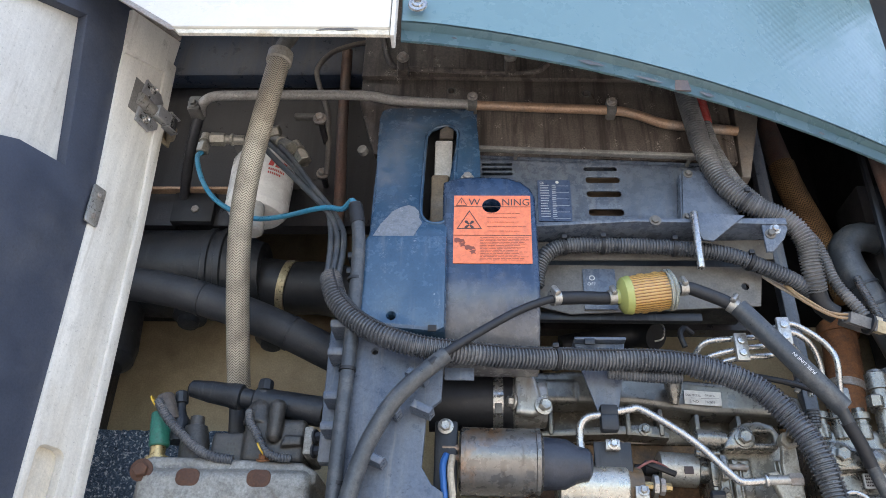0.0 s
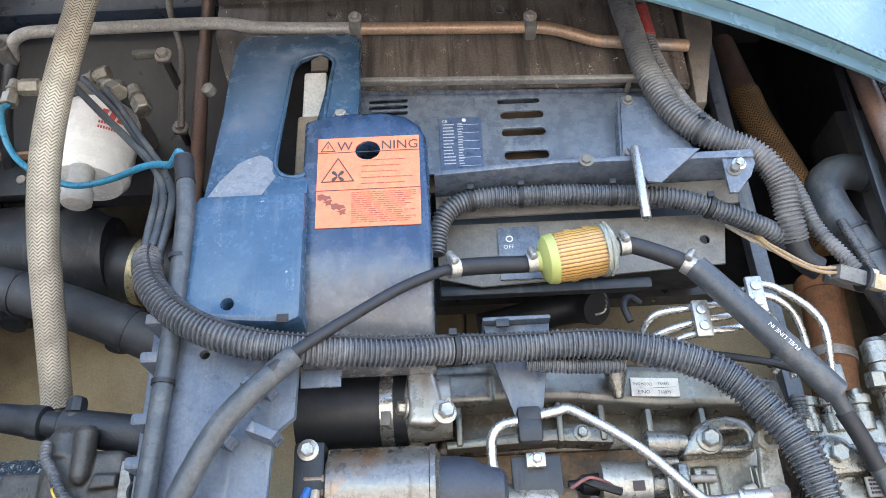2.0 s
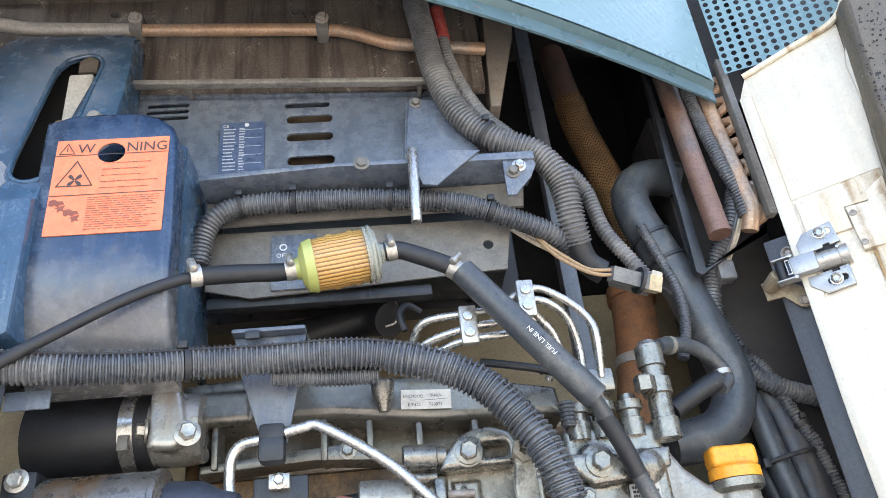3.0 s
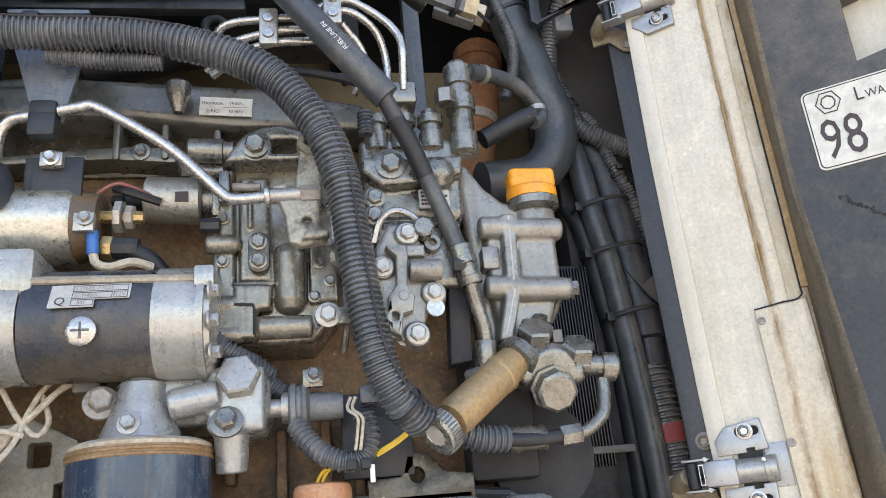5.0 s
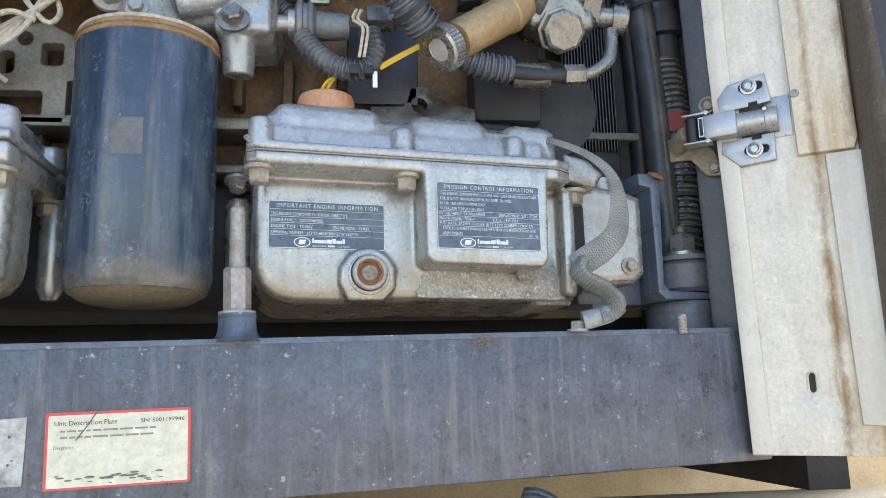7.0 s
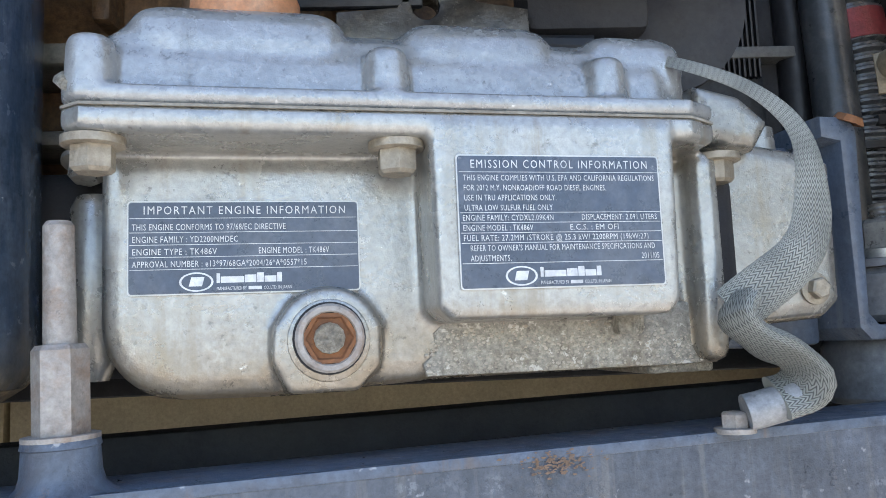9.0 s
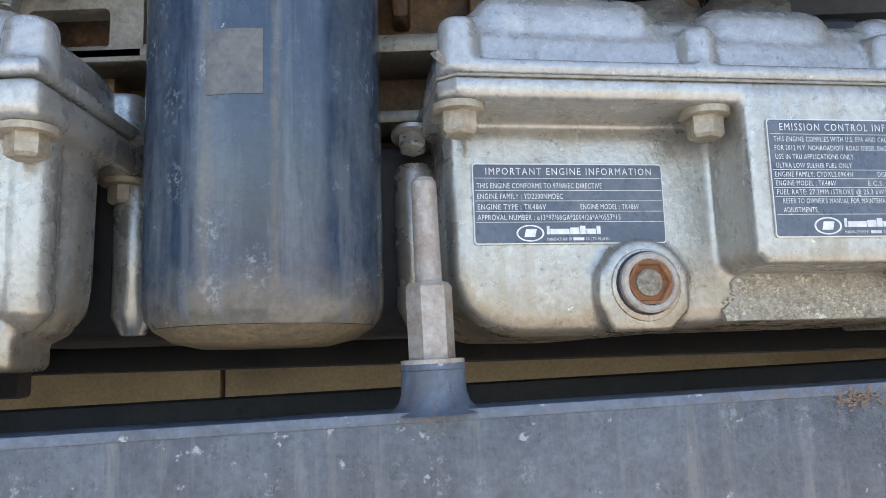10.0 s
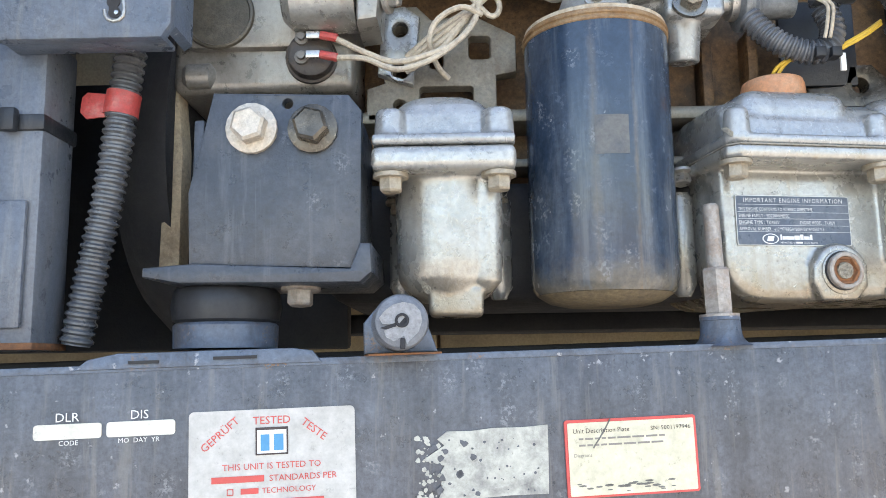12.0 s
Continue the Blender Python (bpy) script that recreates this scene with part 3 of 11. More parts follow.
def bolt(parent, p, d, r=0.008, h=0.006, material=None, washer=1.5, name="bolt", turn=0.3):
    """A hexagon bolt head with its washer, standing on p along d."""
    d = Vector(d).normalized()
    bm = bm_lathe(p, d, [(0, r * washer), (h * 0.3, r * washer), (h * 0.34, r * washer * 0.93)], 18)
    bm_lathe(Vector(p) + d * h * 0.3, d, [(0, r), (h * 0.85, r), (h, r * 0.82), (h * 0.97, r * 0.4), (h * 0.97, 0)], 6, bm, turn)
    return part(name, bm, material or ZINC, parent)


def swing(ob, yaw, x, y, z=0.0, tilt=0.0):
    """Turns a thing about the upright line through x, y, and leans it along its length."""
    ob.matrix_world = Matrix.Translation((x, y, z)) @ pose(0, 0, 0, 0, 0, yaw) @ pose(0, 0, 0, 0, tilt, 0) @ Matrix.Translation((-x, -y, -z)) @ Matrix.Translation(ob.location)
    return ob


def writing(text, size, at, material, parent, m=None, align="LEFT", name="writing", squeeze=1.0, fit=None, span=None, space=1.0):
    """Lettering in the built-in font, upright on a face that looks to -y, its base line at `at`."""
    cu = bpy.data.curves.new("letters", "FONT")
    cu.body, cu.size, cu.align_x = text, size, align
    cu.resolution_u = 2
    cu.space_character = space
    tmp = bpy.data.objects.new("letters", cu)
    me = bpy.data.meshes.new_from_object(tmp)
    bpy.data.objects.remove(tmp)
    bm = bmesh.new()
    bm.from_mesh(me)
    bpy.data.meshes.remove(me)
    if m is None:
        m = Matrix.Translation(at) @ pose(0, 0, 0, 90, 0, 0)
    if fit:
        xs = [w.co.x for w in bm.verts]
        squeeze = min(squeeze, fit / (max(xs) - min(xs)))
    if span:
        xs = [w.co.x for w in bm.verts]
        squeeze = span / (max(xs) - min(xs))
    bm.transform(m @ Matrix.Diagonal((squeeze, 1, 1, 1)))
    return part(name, bm, material, parent)


def bars(parent, x0, x1, z0, z1, y, rows, material, seed=1, fill=0.55, name="small_print"):
    """Rows of small print as plain bars, in one mesh."""
    rnd = random.Random(seed)
    bm = bmesh.new()
    step = (z1 - z0) / rows
    for i in range(rows):
        z = z1 - (i + 0.5) * step
        x = x0
        end = x1 - (x1 - x0) * rnd.uniform(0, 0.3)
        while x < end:
            w = rnd.uniform(0.04, 0.16) * (x1 - x0)
            quad(bm, x, min(x + w, x1), z - step * fill / 2, z + step * fill / 2, y)
            x += w + 0.02 * (x1 - x0)
    return part(name, bm, material, parent)


def quad(bm, x0, x1, z0, z1, y):
    bm.faces.new([bm.verts.new(c) for c in ((x0, y, z0), (x1, y, z0), (x1, y, z1), (x0, y, z1))])
    return bm


def hoop(p, axis, r, width, wall, bm=None, seg=28):
    """A band round a hose."""
    return bm_lathe(Vector(p) - Vector(axis).normalized() * width / 2, axis, [(0, r), (0, r + wall), (width, r + wall), (width, r)], seg, bm)


def hose_clamp(parent, p, axis, r, width=0.011):
    """A worm-drive clamp: band and screw housing."""
    c = part("clamp", hoop(p, axis, r, width, 0.0012), ZINC, parent, "bright zinc hose clamp")
    a = Vector(axis).normalized()
    side = Vector((0, -1, 0.55)).normalized()
    q = Vector(p) + side * (r + 0.003)
    t = a.cross(side).normalized()
    part("clamp_screw", bm_cyl(q - t * 0.008, q + t * 0.008, 0.0042, 0.001, 10), ZINC, c)
    return c


# ---- the setting ----
# The ground lies out of view and serves as a pale reflector.
bm = bmesh.new()
bmesh.ops.create_grid(bm, x_segments=2, y_segments=2, size=400)
solo("ground", bm, PALEGROUND, "unseen yard ground, pale to bounce light upward", "ground", "structure")

# trailer body behind the unit: cream front wall in two sheets with a joint between them, and the box behind it
wall = thing("wall_trailer", "cream painted front wall of the trailer behind the engine", "wall", (0, 1.5, 1.0), "structure")
part("sheet", bm_box((-1.25, 1.5, 0.95), (0.183, 1.56, 2.3), 0.003), CREAM, wall)
part("sheet", bm_box((0.187, 1.5, 0.95), (1.25, 1.56, 2.3), 0.003), CREAM, wall)
part("trailer_box", bm_box((-1.25, 1.74, 0.95), (1.25, 9.0, 3.9), 0.02), CREAM, wall)
solo("trailer_underframe", bm_box((-1.1, 1.6, 0.75), (1.1, 8.5, 0.95), 0.01), DARKGAP, "dark steel underframe below the trailer", "underframe", "structure")

HOLES = ((0.012, 2.590), (0.252, 2.583), (0.44, 2.575))
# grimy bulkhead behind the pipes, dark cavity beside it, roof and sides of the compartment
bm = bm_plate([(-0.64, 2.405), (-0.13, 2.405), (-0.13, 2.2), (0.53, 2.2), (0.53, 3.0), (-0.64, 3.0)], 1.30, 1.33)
solo("wall_recess", bm, NEARBLACK, "near-black sheet steel behind the fuel filter", "wall", "structure")
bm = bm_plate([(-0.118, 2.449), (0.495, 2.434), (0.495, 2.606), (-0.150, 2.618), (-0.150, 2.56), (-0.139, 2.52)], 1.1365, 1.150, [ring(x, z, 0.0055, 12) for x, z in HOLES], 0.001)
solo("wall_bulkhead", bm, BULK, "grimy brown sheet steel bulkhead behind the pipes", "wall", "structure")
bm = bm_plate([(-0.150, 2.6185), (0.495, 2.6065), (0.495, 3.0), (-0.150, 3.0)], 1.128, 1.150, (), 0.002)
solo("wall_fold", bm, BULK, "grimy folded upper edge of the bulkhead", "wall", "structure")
solo("wall_ledge", bm_box((-0.64, 1.255, 2.738), (-0.152, 1.299, 3.0), 0.008), LEDGE, "dark blue painted ledge above the bulkhead pipes", "wall", "structure")
# Black panel puts the unlit depth of the cavity into its colour.
solo("wall_cavity", bm_box((0.5, 1.70, 2.05), (1.0, 1.73, 3.0)), DARKGAP, "back panel of the cavity, black for the shade there", "wall", "structure")
# Unseen roof added to close the compartment; grey rather than black to bounce light.
solo("ceiling", bm_box((-0.7, 0.9, 3.0), (1.05, 1.72, 3.04)), DUSTY, "added sheet metal roof that closes the compartment and bounces light", "ceiling", "structure")
# Side panels added to close the compartment and keep its cavity unlit.
solo("wall_left", bm_box((-0.68, 1.07, 1.30), (-0.64, 1.72, 3.0)), BLACK, "added black side panel that keeps the compartment dark", "wall", "structure")
solo("wall_right", bm_box((0.90, 1.18, 1.30), (0.94, 1.72, 3.0)), DARKGAP, "added black side panel that keeps the compartment dark", "wall", "structure")

# lower cream apron under the beam
apron = thing("lower_apron", "cream painted lower panel with rust runs below the beam", "panel", (0.2, 1.12, 0.95), "structure")
part("sheet", bm_box((-0.7, 1.13, 1.00), (1.1, 1.20, 1.300), 0.008), CREAM, apron)
part("rust_run", bm_box((0.905, 1.126, 1.18), (0.925, 1.131, 1.297), 0.001), RUSTRIM, apron, "orange rust run")
part("red_bracket", bm_box((0.665, 1.10, 1.25), (0.76, 1.13, 1.305), 0.004), REDTAPE, apron, "red painted bracket")
part("drain_hose", bm_loom([(0.60, 1.12, 1.20), (0.615, 1.11, 1.26), (0.64, 1.13, 1.31)], 0.016), LOOM, apron, "ribbed black hose")

# cross beam: front web, top flange, weld bead; all on it is laid out along the beam and swung with it
BX, BY, BYAW, BTILT = 0.194, 1.045, 9.5, -1.3


def on_beam(ob):
    return swing(ob, BYAW, BX, BY, 1.43, BTILT)


beam = thing("cross_beam", "dark blue-grey painted steel cross beam, stained and scratched", "beam", (0.1, 1.05, 1.3145))
part("web", bm_box((-0.62, BY, 1.3150), (0.862, BY + 0.008, 1.4310), 0.0025), BEAM, beam)
part("top_flange", bm_box((-0.62, BY + 0.0085, 1.4235), (0.862, BY + 0.052, 1.4305), 0.002), BEAM_TOP, beam, "worn blue top flange")
part("edge_wear", bm_box((-0.62, BY - 0.0006, 1.4268), (0.86, BY + 0.003, 1.4314), 0.0004), BEAM_TOP, beam, "paint worn to light blue along the edge")
part("bottom_flange", bm_box((-0.62, BY + 0.0085, 1.3150), (0.862, BY + 0.08, 1.322), 0.002), BEAM, beam)
part("rear_rail", bm_box((-0.62, BY + 0.15, 1.35), (0.862, BY + 0.175, 1.4370), 0.003), DARKGAP, beam, "black rear rail")
part("foot_plate", bm_plate([(-0.036, 1.4285), (0.118, 1.4285), (0.112, 1.4365), (0.098, 1.4385), (-0.010, 1.4385), (-0.028, 1.435)], BY - 0.002, BY + 0.13, bevel=0.001), BEAM_TOP, beam, "blue welded foot plate")
for x0, x1, z in ((-0.003, 0.0155, 1.4325), (0.049, 0.0765, 1.4335)):
    part("slot", bm_box((x0, BY - 0.0034, z - 0.001), (x1, BY - 0.0018, z + 0.001)), DARKGAP, beam)
SX, SYY = 0.4065, BY + 0.014
bm = bm_lathe((SX, SYY, 1.4295), (0, 0, 1), [(0, 0.0225), (0.002, 0.0185), (0.005, 0.0158), (0.009, 0.0146), (0.0185, 0.0140), (0.0190, 0.0146), (0.0215, 0.0140), (0.022, 0.011)], 26)
boss = part("stud_boss", bm, BEAM_TOP, beam, "blue-grey welded boss")
part("washer", bm_lathe((SX, SYY, 1.4510), (0, 0, 1), [(0, 0.0142), (0.0018, 0.0142), (0.002, 0.013)], 26), RUSTZINC, boss, "rust-stained washer")
part("coupling_nut", bm_lathe((SX, SYY, 1.4530), (0, 0, 1), [(0, 0.0105), (0.032, 0.0105), (0.034, 0.009)], 6, turn=0.3), RUSTZINC, boss, "long corroded hexagon nut")
part("threaded_rod", bm_lathe((SX, SYY, 1.487), (0, 0, 1), [(0, 0.0062), (0.046, 0.0058), (0.048, 0.0045)], 18), RUSTZINC, boss, "rusty stud end")
BLOOM = mat("rust_bloom", (0.185, 0.118, 0.078), 0.6, dirt=(0.12, 0.09, 0.07), amount=0.45, scale=90)
rnd = random.Random(31)
for x, z, wide, high, count in ((0.600, 1.4255, 0.016, 0.0050, 150), (0.086, 1.4290, 0.009, 0.0026, 60)):
    bm = bmesh.new()
    for k in range(count):
        px, pz, w = x + rnd.gauss(0, 0.5) * wide, min(1.4305, z + rnd.gauss(0, 0.5) * high), rnd.uniform(0.0002, 0.0007)
        bm.faces.new([bm.verts.new((px + w * rnd.uniform(0.6, 2.6) * math.cos(a), BY - 0.0010, pz + w * rnd.uniform(0.5, 1.1) * math.sin(a))) for a in (0.2, 1.3, 2.4, 3.4, 4.4, 5.5)])
    part("rust_spots", bm, BLOOM, beam, "orange rust breaking through the paint")
on_beam(beam)

# rubber stop on its angle plate
stop = thing("rubber_stop", "grey rubber bump stop on a rusty angle plate on the beam", "bump stop", (0.17, 1.03, 1.431))
part("plate", bm_plate([(0.1455, 1.4327), (0.1455, 1.4530), (0.1525, 1.4610), (0.160, 1.4685), (0.177, 1.4690), (0.1865, 1.4560), (0.1945, 1.4327)], BY - 0.005, BY + 0.002, (), 0.0015), BEAM_TOP, stop, "worn blue angle plate")
part("base", bm_box((0.147, BY - 0.020, 1.4312), (0.195, BY + 0.03, 1.4326), 0.0006), RUST, stop, "rusty base edge")
bm = bm_lathe((0.1685, BY - 0.002, 1.4515), (-0.02, -1, 0.02), [(0, 0.0180), (0.026, 0.0178), (0.032, 0.0165), (0.034, 0.0135), (0.0345, 0.0)], 30)
cush = part("cushion", bm, mat("worn_rubber", (0.16, 0.175, 0.20), 0.5, dirt=(0.09, 0.10, 0.12), amount=0.45, scale=50, bump=0.25), stop)
part("centre_hole", bm_lathe((0.1678, BY - 0.0372, 1.4525), (-0.02, -1, 0.02), [(0, 0.0046), (0.0012, 0.0044), (0.0013, 0.0028), (-0.003, 0.0026), (-0.003, 0)], 18), DARKGAP, cush)
worn = [(0.1555, 1.4505), (0.1535, 1.4545), (0.1575, 1.4590), (0.1625, 1.4625), (0.1690, 1.4640), (0.1755, 1.4625), (0.1795, 1.4580), (0.1805, 1.4515), (0.1780, 1.4450), (0.1725, 1.4400), (0.1705, 1.4375), (0.1690, 1.4430), (0.1625, 1.4395), (0.1575, 1.4425), (0.1565, 1.4465), (0.1625, 1.4485), (0.1645, 1.4500)]
part("worn_face", bm_plate(worn, BY - 0.0372, BY - 0.0364), mat("flaked_rubber", (0.27, 0.275, 0.285), 0.6, dirt=(0.18, 0.19, 0.205), amount=0.4, scale=90, bump=0.4), cush, "pale flaked face")
part("notch", bm_plate([(0.1535, 1.4480), (0.1615, 1.4505), (0.1645, 1.4512), (0.1640, 1.4488), (0.1580, 1.4472)], BY - 0.0376, BY - 0.0373), DARKGAP, cush, "torn slot")
part("notch", bm_box((0.1665, BY - 0.0372, 1.4345), (0.1695, BY - 0.034, 1.4415), 0.0006), DARKGAP, cush)
on_beam(stop)

# labels on the beam face
YB = BY - 0.0012


def plate_on(parent, name, x0, z0, x1, z1, material, label, y=YB, r=0.002, t=0.0008):
    return part(name, bm_plate(rounded(x0, z0, x1, z1, r), y, y + t + 0.0012), material, parent, label)


code = thing("date_label", "black date label with two white fields on the beam", "label", (-0.02, YB, 1.385))
for x0, x1 in ((-0.0585, -0.0185), (-0.0155, 0.0257)):
    plate_on(code, "field", x0, 1.3868, x1, 1.3961, PAPER, "white field")
YT = YB - 0.0004
writing("DLR", 0.0078, (-0.046, YT, 1.3975), INKWHITE, code)
writing("DIS", 0.0078, (-0.0015, YT, 1.3975), INKWHITE, code)
writing("CODE", 0.0042, (-0.0435, YT, 1.3831), INKWHITE, code)
writing("MO  DAY  YR", 0.0042, (-0.0085, YT, 1.3831), INKWHITE, code)
on_beam(code)

tst = thing("test_label", "grey test certificate label with red print, on the beam", "label", (0.086, YB, 1.336))
plate_on(tst, "sheet", 0.034, 1.3365, 0.1385, 1.3998, PAPER_GREY, "grey label sheet", r=0.003)
writing("TESTED", 0.0070, (0.0855, YT, 1.3905), INKRED, tst, align="CENTER")
writing("GEPRÜFT", 0.0070, None, INKRED, tst, m=Matrix.Translation((0.0435, YT, 1.3740)) @ pose(0, 0, 0, 90, -40, 0))
writing("TESTE", 0.0070, None, INKRED, tst, m=Matrix.Translation((0.1035, YT, 1.3900)) @ pose(0, 0, 0, 90, 38, 0))
writing("THIS UNIT IS TESTED TO", 0.0056, (0.0855, YT, 1.3625), INKRED, tst, align="CENTER")
writing("STANDARDS PER", 0.0056, (0.105, YT, 1.3548), INKRED, tst, align="CENTER")
writing("TECHNOLOGY", 0.0050, (0.096, YT, 1.3475), INKRED, tst, align="CENTER")
bm = bmesh.new()
quad(bm, 0.048, 0.0805, 1.3548, 1.3588, YT)
quad(bm, 0.066, 0.077, 1.3475, 1.3510, YT)
quad(bm, 0.062, 0.118, 1.3405, 1.3438, YT)
part("printed_bar", bm, INKRED, tst)
box_ = bm_plate(rounded(0.0575, 1.3472, 0.0615, 1.3512, 0.0002, 1), YT - 0.0002, YT, [rounded(0.0580, 1.3477, 0.0610, 1.3507, 0.0002, 1)])
part("tick_box", box_, INKRED, tst)
mark = part("emblem", bm_plate(rounded(0.0753, 1.3712, 0.0957, 1.3885, 0.001), YT - 0.0003, YT), INKWHITE, tst, "white square emblem with a notched edge")
bm = bmesh.new()
for q4 in ((0.0753, 0.0763, 1.3712, 1.3885), (0.0947, 0.0957, 1.3712, 1.3885), (0.0753, 0.0957, 1.3712, 1.3722), (0.0753, 0.0957, 1.3868, 1.3885)):
    quad(bm, *q4, YT - 0.0005)
part("emblem_edge", bm, INK, mark)
bm = bmesh.new()
quad(bm, 0.0785, 0.0840, 1.3738, 1.3840, YT - 0.0005)
quad(bm, 0.0868, 0.0928, 1.3738, 1.3840, YT - 0.0005)
part("emblem_shape", bm, INKBLUE, mark)
on_beam(tst)

torn = thing("torn_label", "weathered grey label, half torn off the beam", "label", (0.222, YB, 1.335))
rnd = random.Random(5)
edge = [(0.1990, 1.3800), (0.215, 1.3795), (0.230, 1.3808), (0.250, 1.3803), (0.268, 1.3812), (0.2675, 1.360), (0.2665, 1.336), (0.240, 1.3365), (0.205, 1.3355)]
edge += [(0.188 + rnd.uniform(-0.006, 0.010), 1.3365 + k * 0.0043) for k in range(10)]
part("backing", bm_plate(edge, YB, YB + 0.0008), WORNLABEL, torn, "flaking grey label")
bm = bmesh.new()
for i in range(60):
    x = 0.178 + abs(rnd.gauss(0, 0.014))
    z = rnd.uniform(1.337, 1.377)
    w = rnd.uniform(0.0006, 0.0028)
    bm.faces.new([bm.verts.new((x + w * rnd.uniform(0.5, 1) * math.cos(a), YB + 0.0004, z + w * rnd.uniform(0.4, 1) * math.sin(a))) for a in (0.2, 1.3, 2.4, 3.4, 4.4, 5.5)])
part("label_remnant", bm, WORNLABEL, torn, "scraps of the torn label")
bm = bmesh.new()
for i in range(46):
    x, z = rnd.uniform(0.188, 0.262), rnd.uniform(1.338, 1.377)
    w = rnd.uniform(0.0006, 0.0026) * (1.4 if x < 0.22 else 0.6)
    bm.faces.new([bm.verts.new((x + w * rnd.uniform(0.5, 1) * math.cos(a), YB - 0.0003, z + w * rnd.uniform(0.4, 1) * math.sin(a))) for a in (0.2, 1.3, 2.4, 3.4, 4.4, 5.5)])
part("bare_patch", bm, BEAM, torn, "bare patches where the label has flaked off")
on_beam(torn)

unit = thing("description_plate", "cream description plate with a red border on the beam", "label", (0.327, YB, 1.331))
plate_on(unit, "border", 0.2795, 1.3315, 0.3740, 1.3832, INKRED, "red border")
part("sheet", bm_plate(rounded(0.2815, 1.3330, 0.3722, 1.3812, 0.001), YB - 0.0004, YB), CREAMLABEL, unit)
YU = YB - 0.0006
writing("Unit Description Plate", 0.0046, (0.285, YU, 1.3742), INK, unit, span=0.0400)
writing("SN: 5001197946", 0.0040, (0.3405, YU, 1.3742), INK, unit, span=0.0290)
bars(unit, 0.289, 0.352, 1.3640, 1.3725, YU, 2, INKFADE, 4, 0.3)
writing("Diagrams", 0.0034, (0.285, YU, 1.3585), INKFADE, unit)
bm = bmesh.new()
for i in range(26):
    x, z, w = rnd.uniform(0.284, 0.36), rnd.uniform(1.3345, 1.341), rnd.uniform(0.0005, 0.0018)
    bm.faces.new([bm.verts.new((x + 2 * w * math.cos(a), YU, z + 0.5 * w * math.sin(a))) for a in (0.2, 1.3, 2.4, 3.4, 4.4, 5.5)])
part("scuffing", bm, DUSTY, unit, "grey scuffed edge")
part("crease", bm_tube([(0.312, YU, 1.383), (0.307, YU, 1.375), (0.299, YU, 1.364)], 0.0005, 6), DUSTY, unit)
on_beam(unit)


# ---- upper fascia ----
def fascia_y(x):
    return 0.862 + 0.045 * max(0.0, x + 0.10) + 0.31 * max(0.0, x + 0.10) ** 1.8


def lip_z(x):
    return 2.452 - 0.035 * max(0.0, x)


fas = thing("upper_cover", "pale teal painted curved upper cover with a folded lip", "cover", (0.4, 1.0, 2.43), "structure")
bm = bmesh.new()
prof = [(0.002, 0.014), (0.0, 0.0115), (0.001, 0.0085), (0.0205, 0.0085), (0.023, 0.004), (0.027, -0.001), (0.60, -0.010)]
STEPS = [-0.052 + 0.87 * i / 40 for i in range(41)]
cols = [[bm.verts.new((x, fascia_y(x) + dy, lip_z(x) + dz)) for dz, dy in prof] for x in STEPS]
for a, b in zip(cols, cols[1:]):
    for i in range(len(prof) - 1):
        bm.faces.new((a[i], b[i], b[i + 1], a[i + 1]))
bmesh.ops.solidify(bm, geom=bm.faces[:], thickness=0.002)
part("curved_panel", bm, TEAL, fas)


def on_panel(x, z):
    """The depth of the cover's flat steps at x and z."""
    k = min(39, max(0, int((x + 0.052) / 0.87 * 40)))
    w = (x - STEPS[k]) / (STEPS[k + 1] - STEPS[k])
    return fascia_y(STEPS[k]) * (1 - w) + fascia_y(STEPS[k + 1]) * w - 0.001 - (z - lip_z(x) - 0.027) * 0.0157


def chip(x0, x1, z0, z1, material, name="paint_chip"):
    """A flaked spot on the lip, following its curve."""
    rnd = random.Random(int(x0 * 1000))
    c = bmesh.new()
    top, low = [], []
    for k in range(9):
        x = x0 + (x1 - x0) * k / 8
        e = math.sin(math.pi * (k + 0.3) / 8.6)
        y = fascia_y(x) + 0.0062
        zc = lip_z(x)
        top.append(c.verts.new((x, y, zc + z0 + (z1 - z0) * (0.5 + e * rnd.uniform(0.25, 0.5)))))
        low.append(c.verts.new((x, y, zc + z0 + (z1 - z0) * (0.5 - e * rnd.uniform(0.25, 0.5)))))
    for k in range(8):
        c.faces.new((low[k], low[k + 1], top[k + 1], top[k]))
    return part(name, c, material, fas)


CHIPPED = mat("bare_metal_chip", (0.10, 0.11, 0.125), 0.6, dirt=(0.2, 0.17, 0.14), amount=0.4, scale=60)
for x0, x1, z0, z1 in ((0.203, 0.245, 0.006, 0.016), (0.29, 0.335, 0.002, 0.010), (0.392, 0.418, 0.003, 0.013), (0.105, 0.113, 0.004, 0.009), (0.47, 0.479, 0.006, 0.011), (0.02, 0.028, 0.01, 0.015), (0.60, 0.612, 0.004, 0.010)):
    chip(x0, x1, z0, z1, CHIPPED)
part("worn_notch", bm_plate([(0.352, 2.4405), (0.377, 2.4392), (0.374, 2.459), (0.356, 2.460)], fascia_y(0.365) + 0.0045, fascia_y(0.365) + 0.0075), mat("notch_rust", (0.16, 0.12, 0.105), 0.7, dirt=(0.08, 0.08, 0.09), amount=0.5, scale=50), fas, "rust-brown worn notch")
screw = part("screw_washer", bm_lathe((-0.028, 0.8515, 2.500), (0, -1, -0.05), [(0, 0.014), (0.003, 0.013), (0.0035, 0.009), (0.006, 0.008), (0.0065, 0.005), (0.003, 0.004), (0.003, 0)], 20), STEEL, fas, "steel screw with a cup washer")
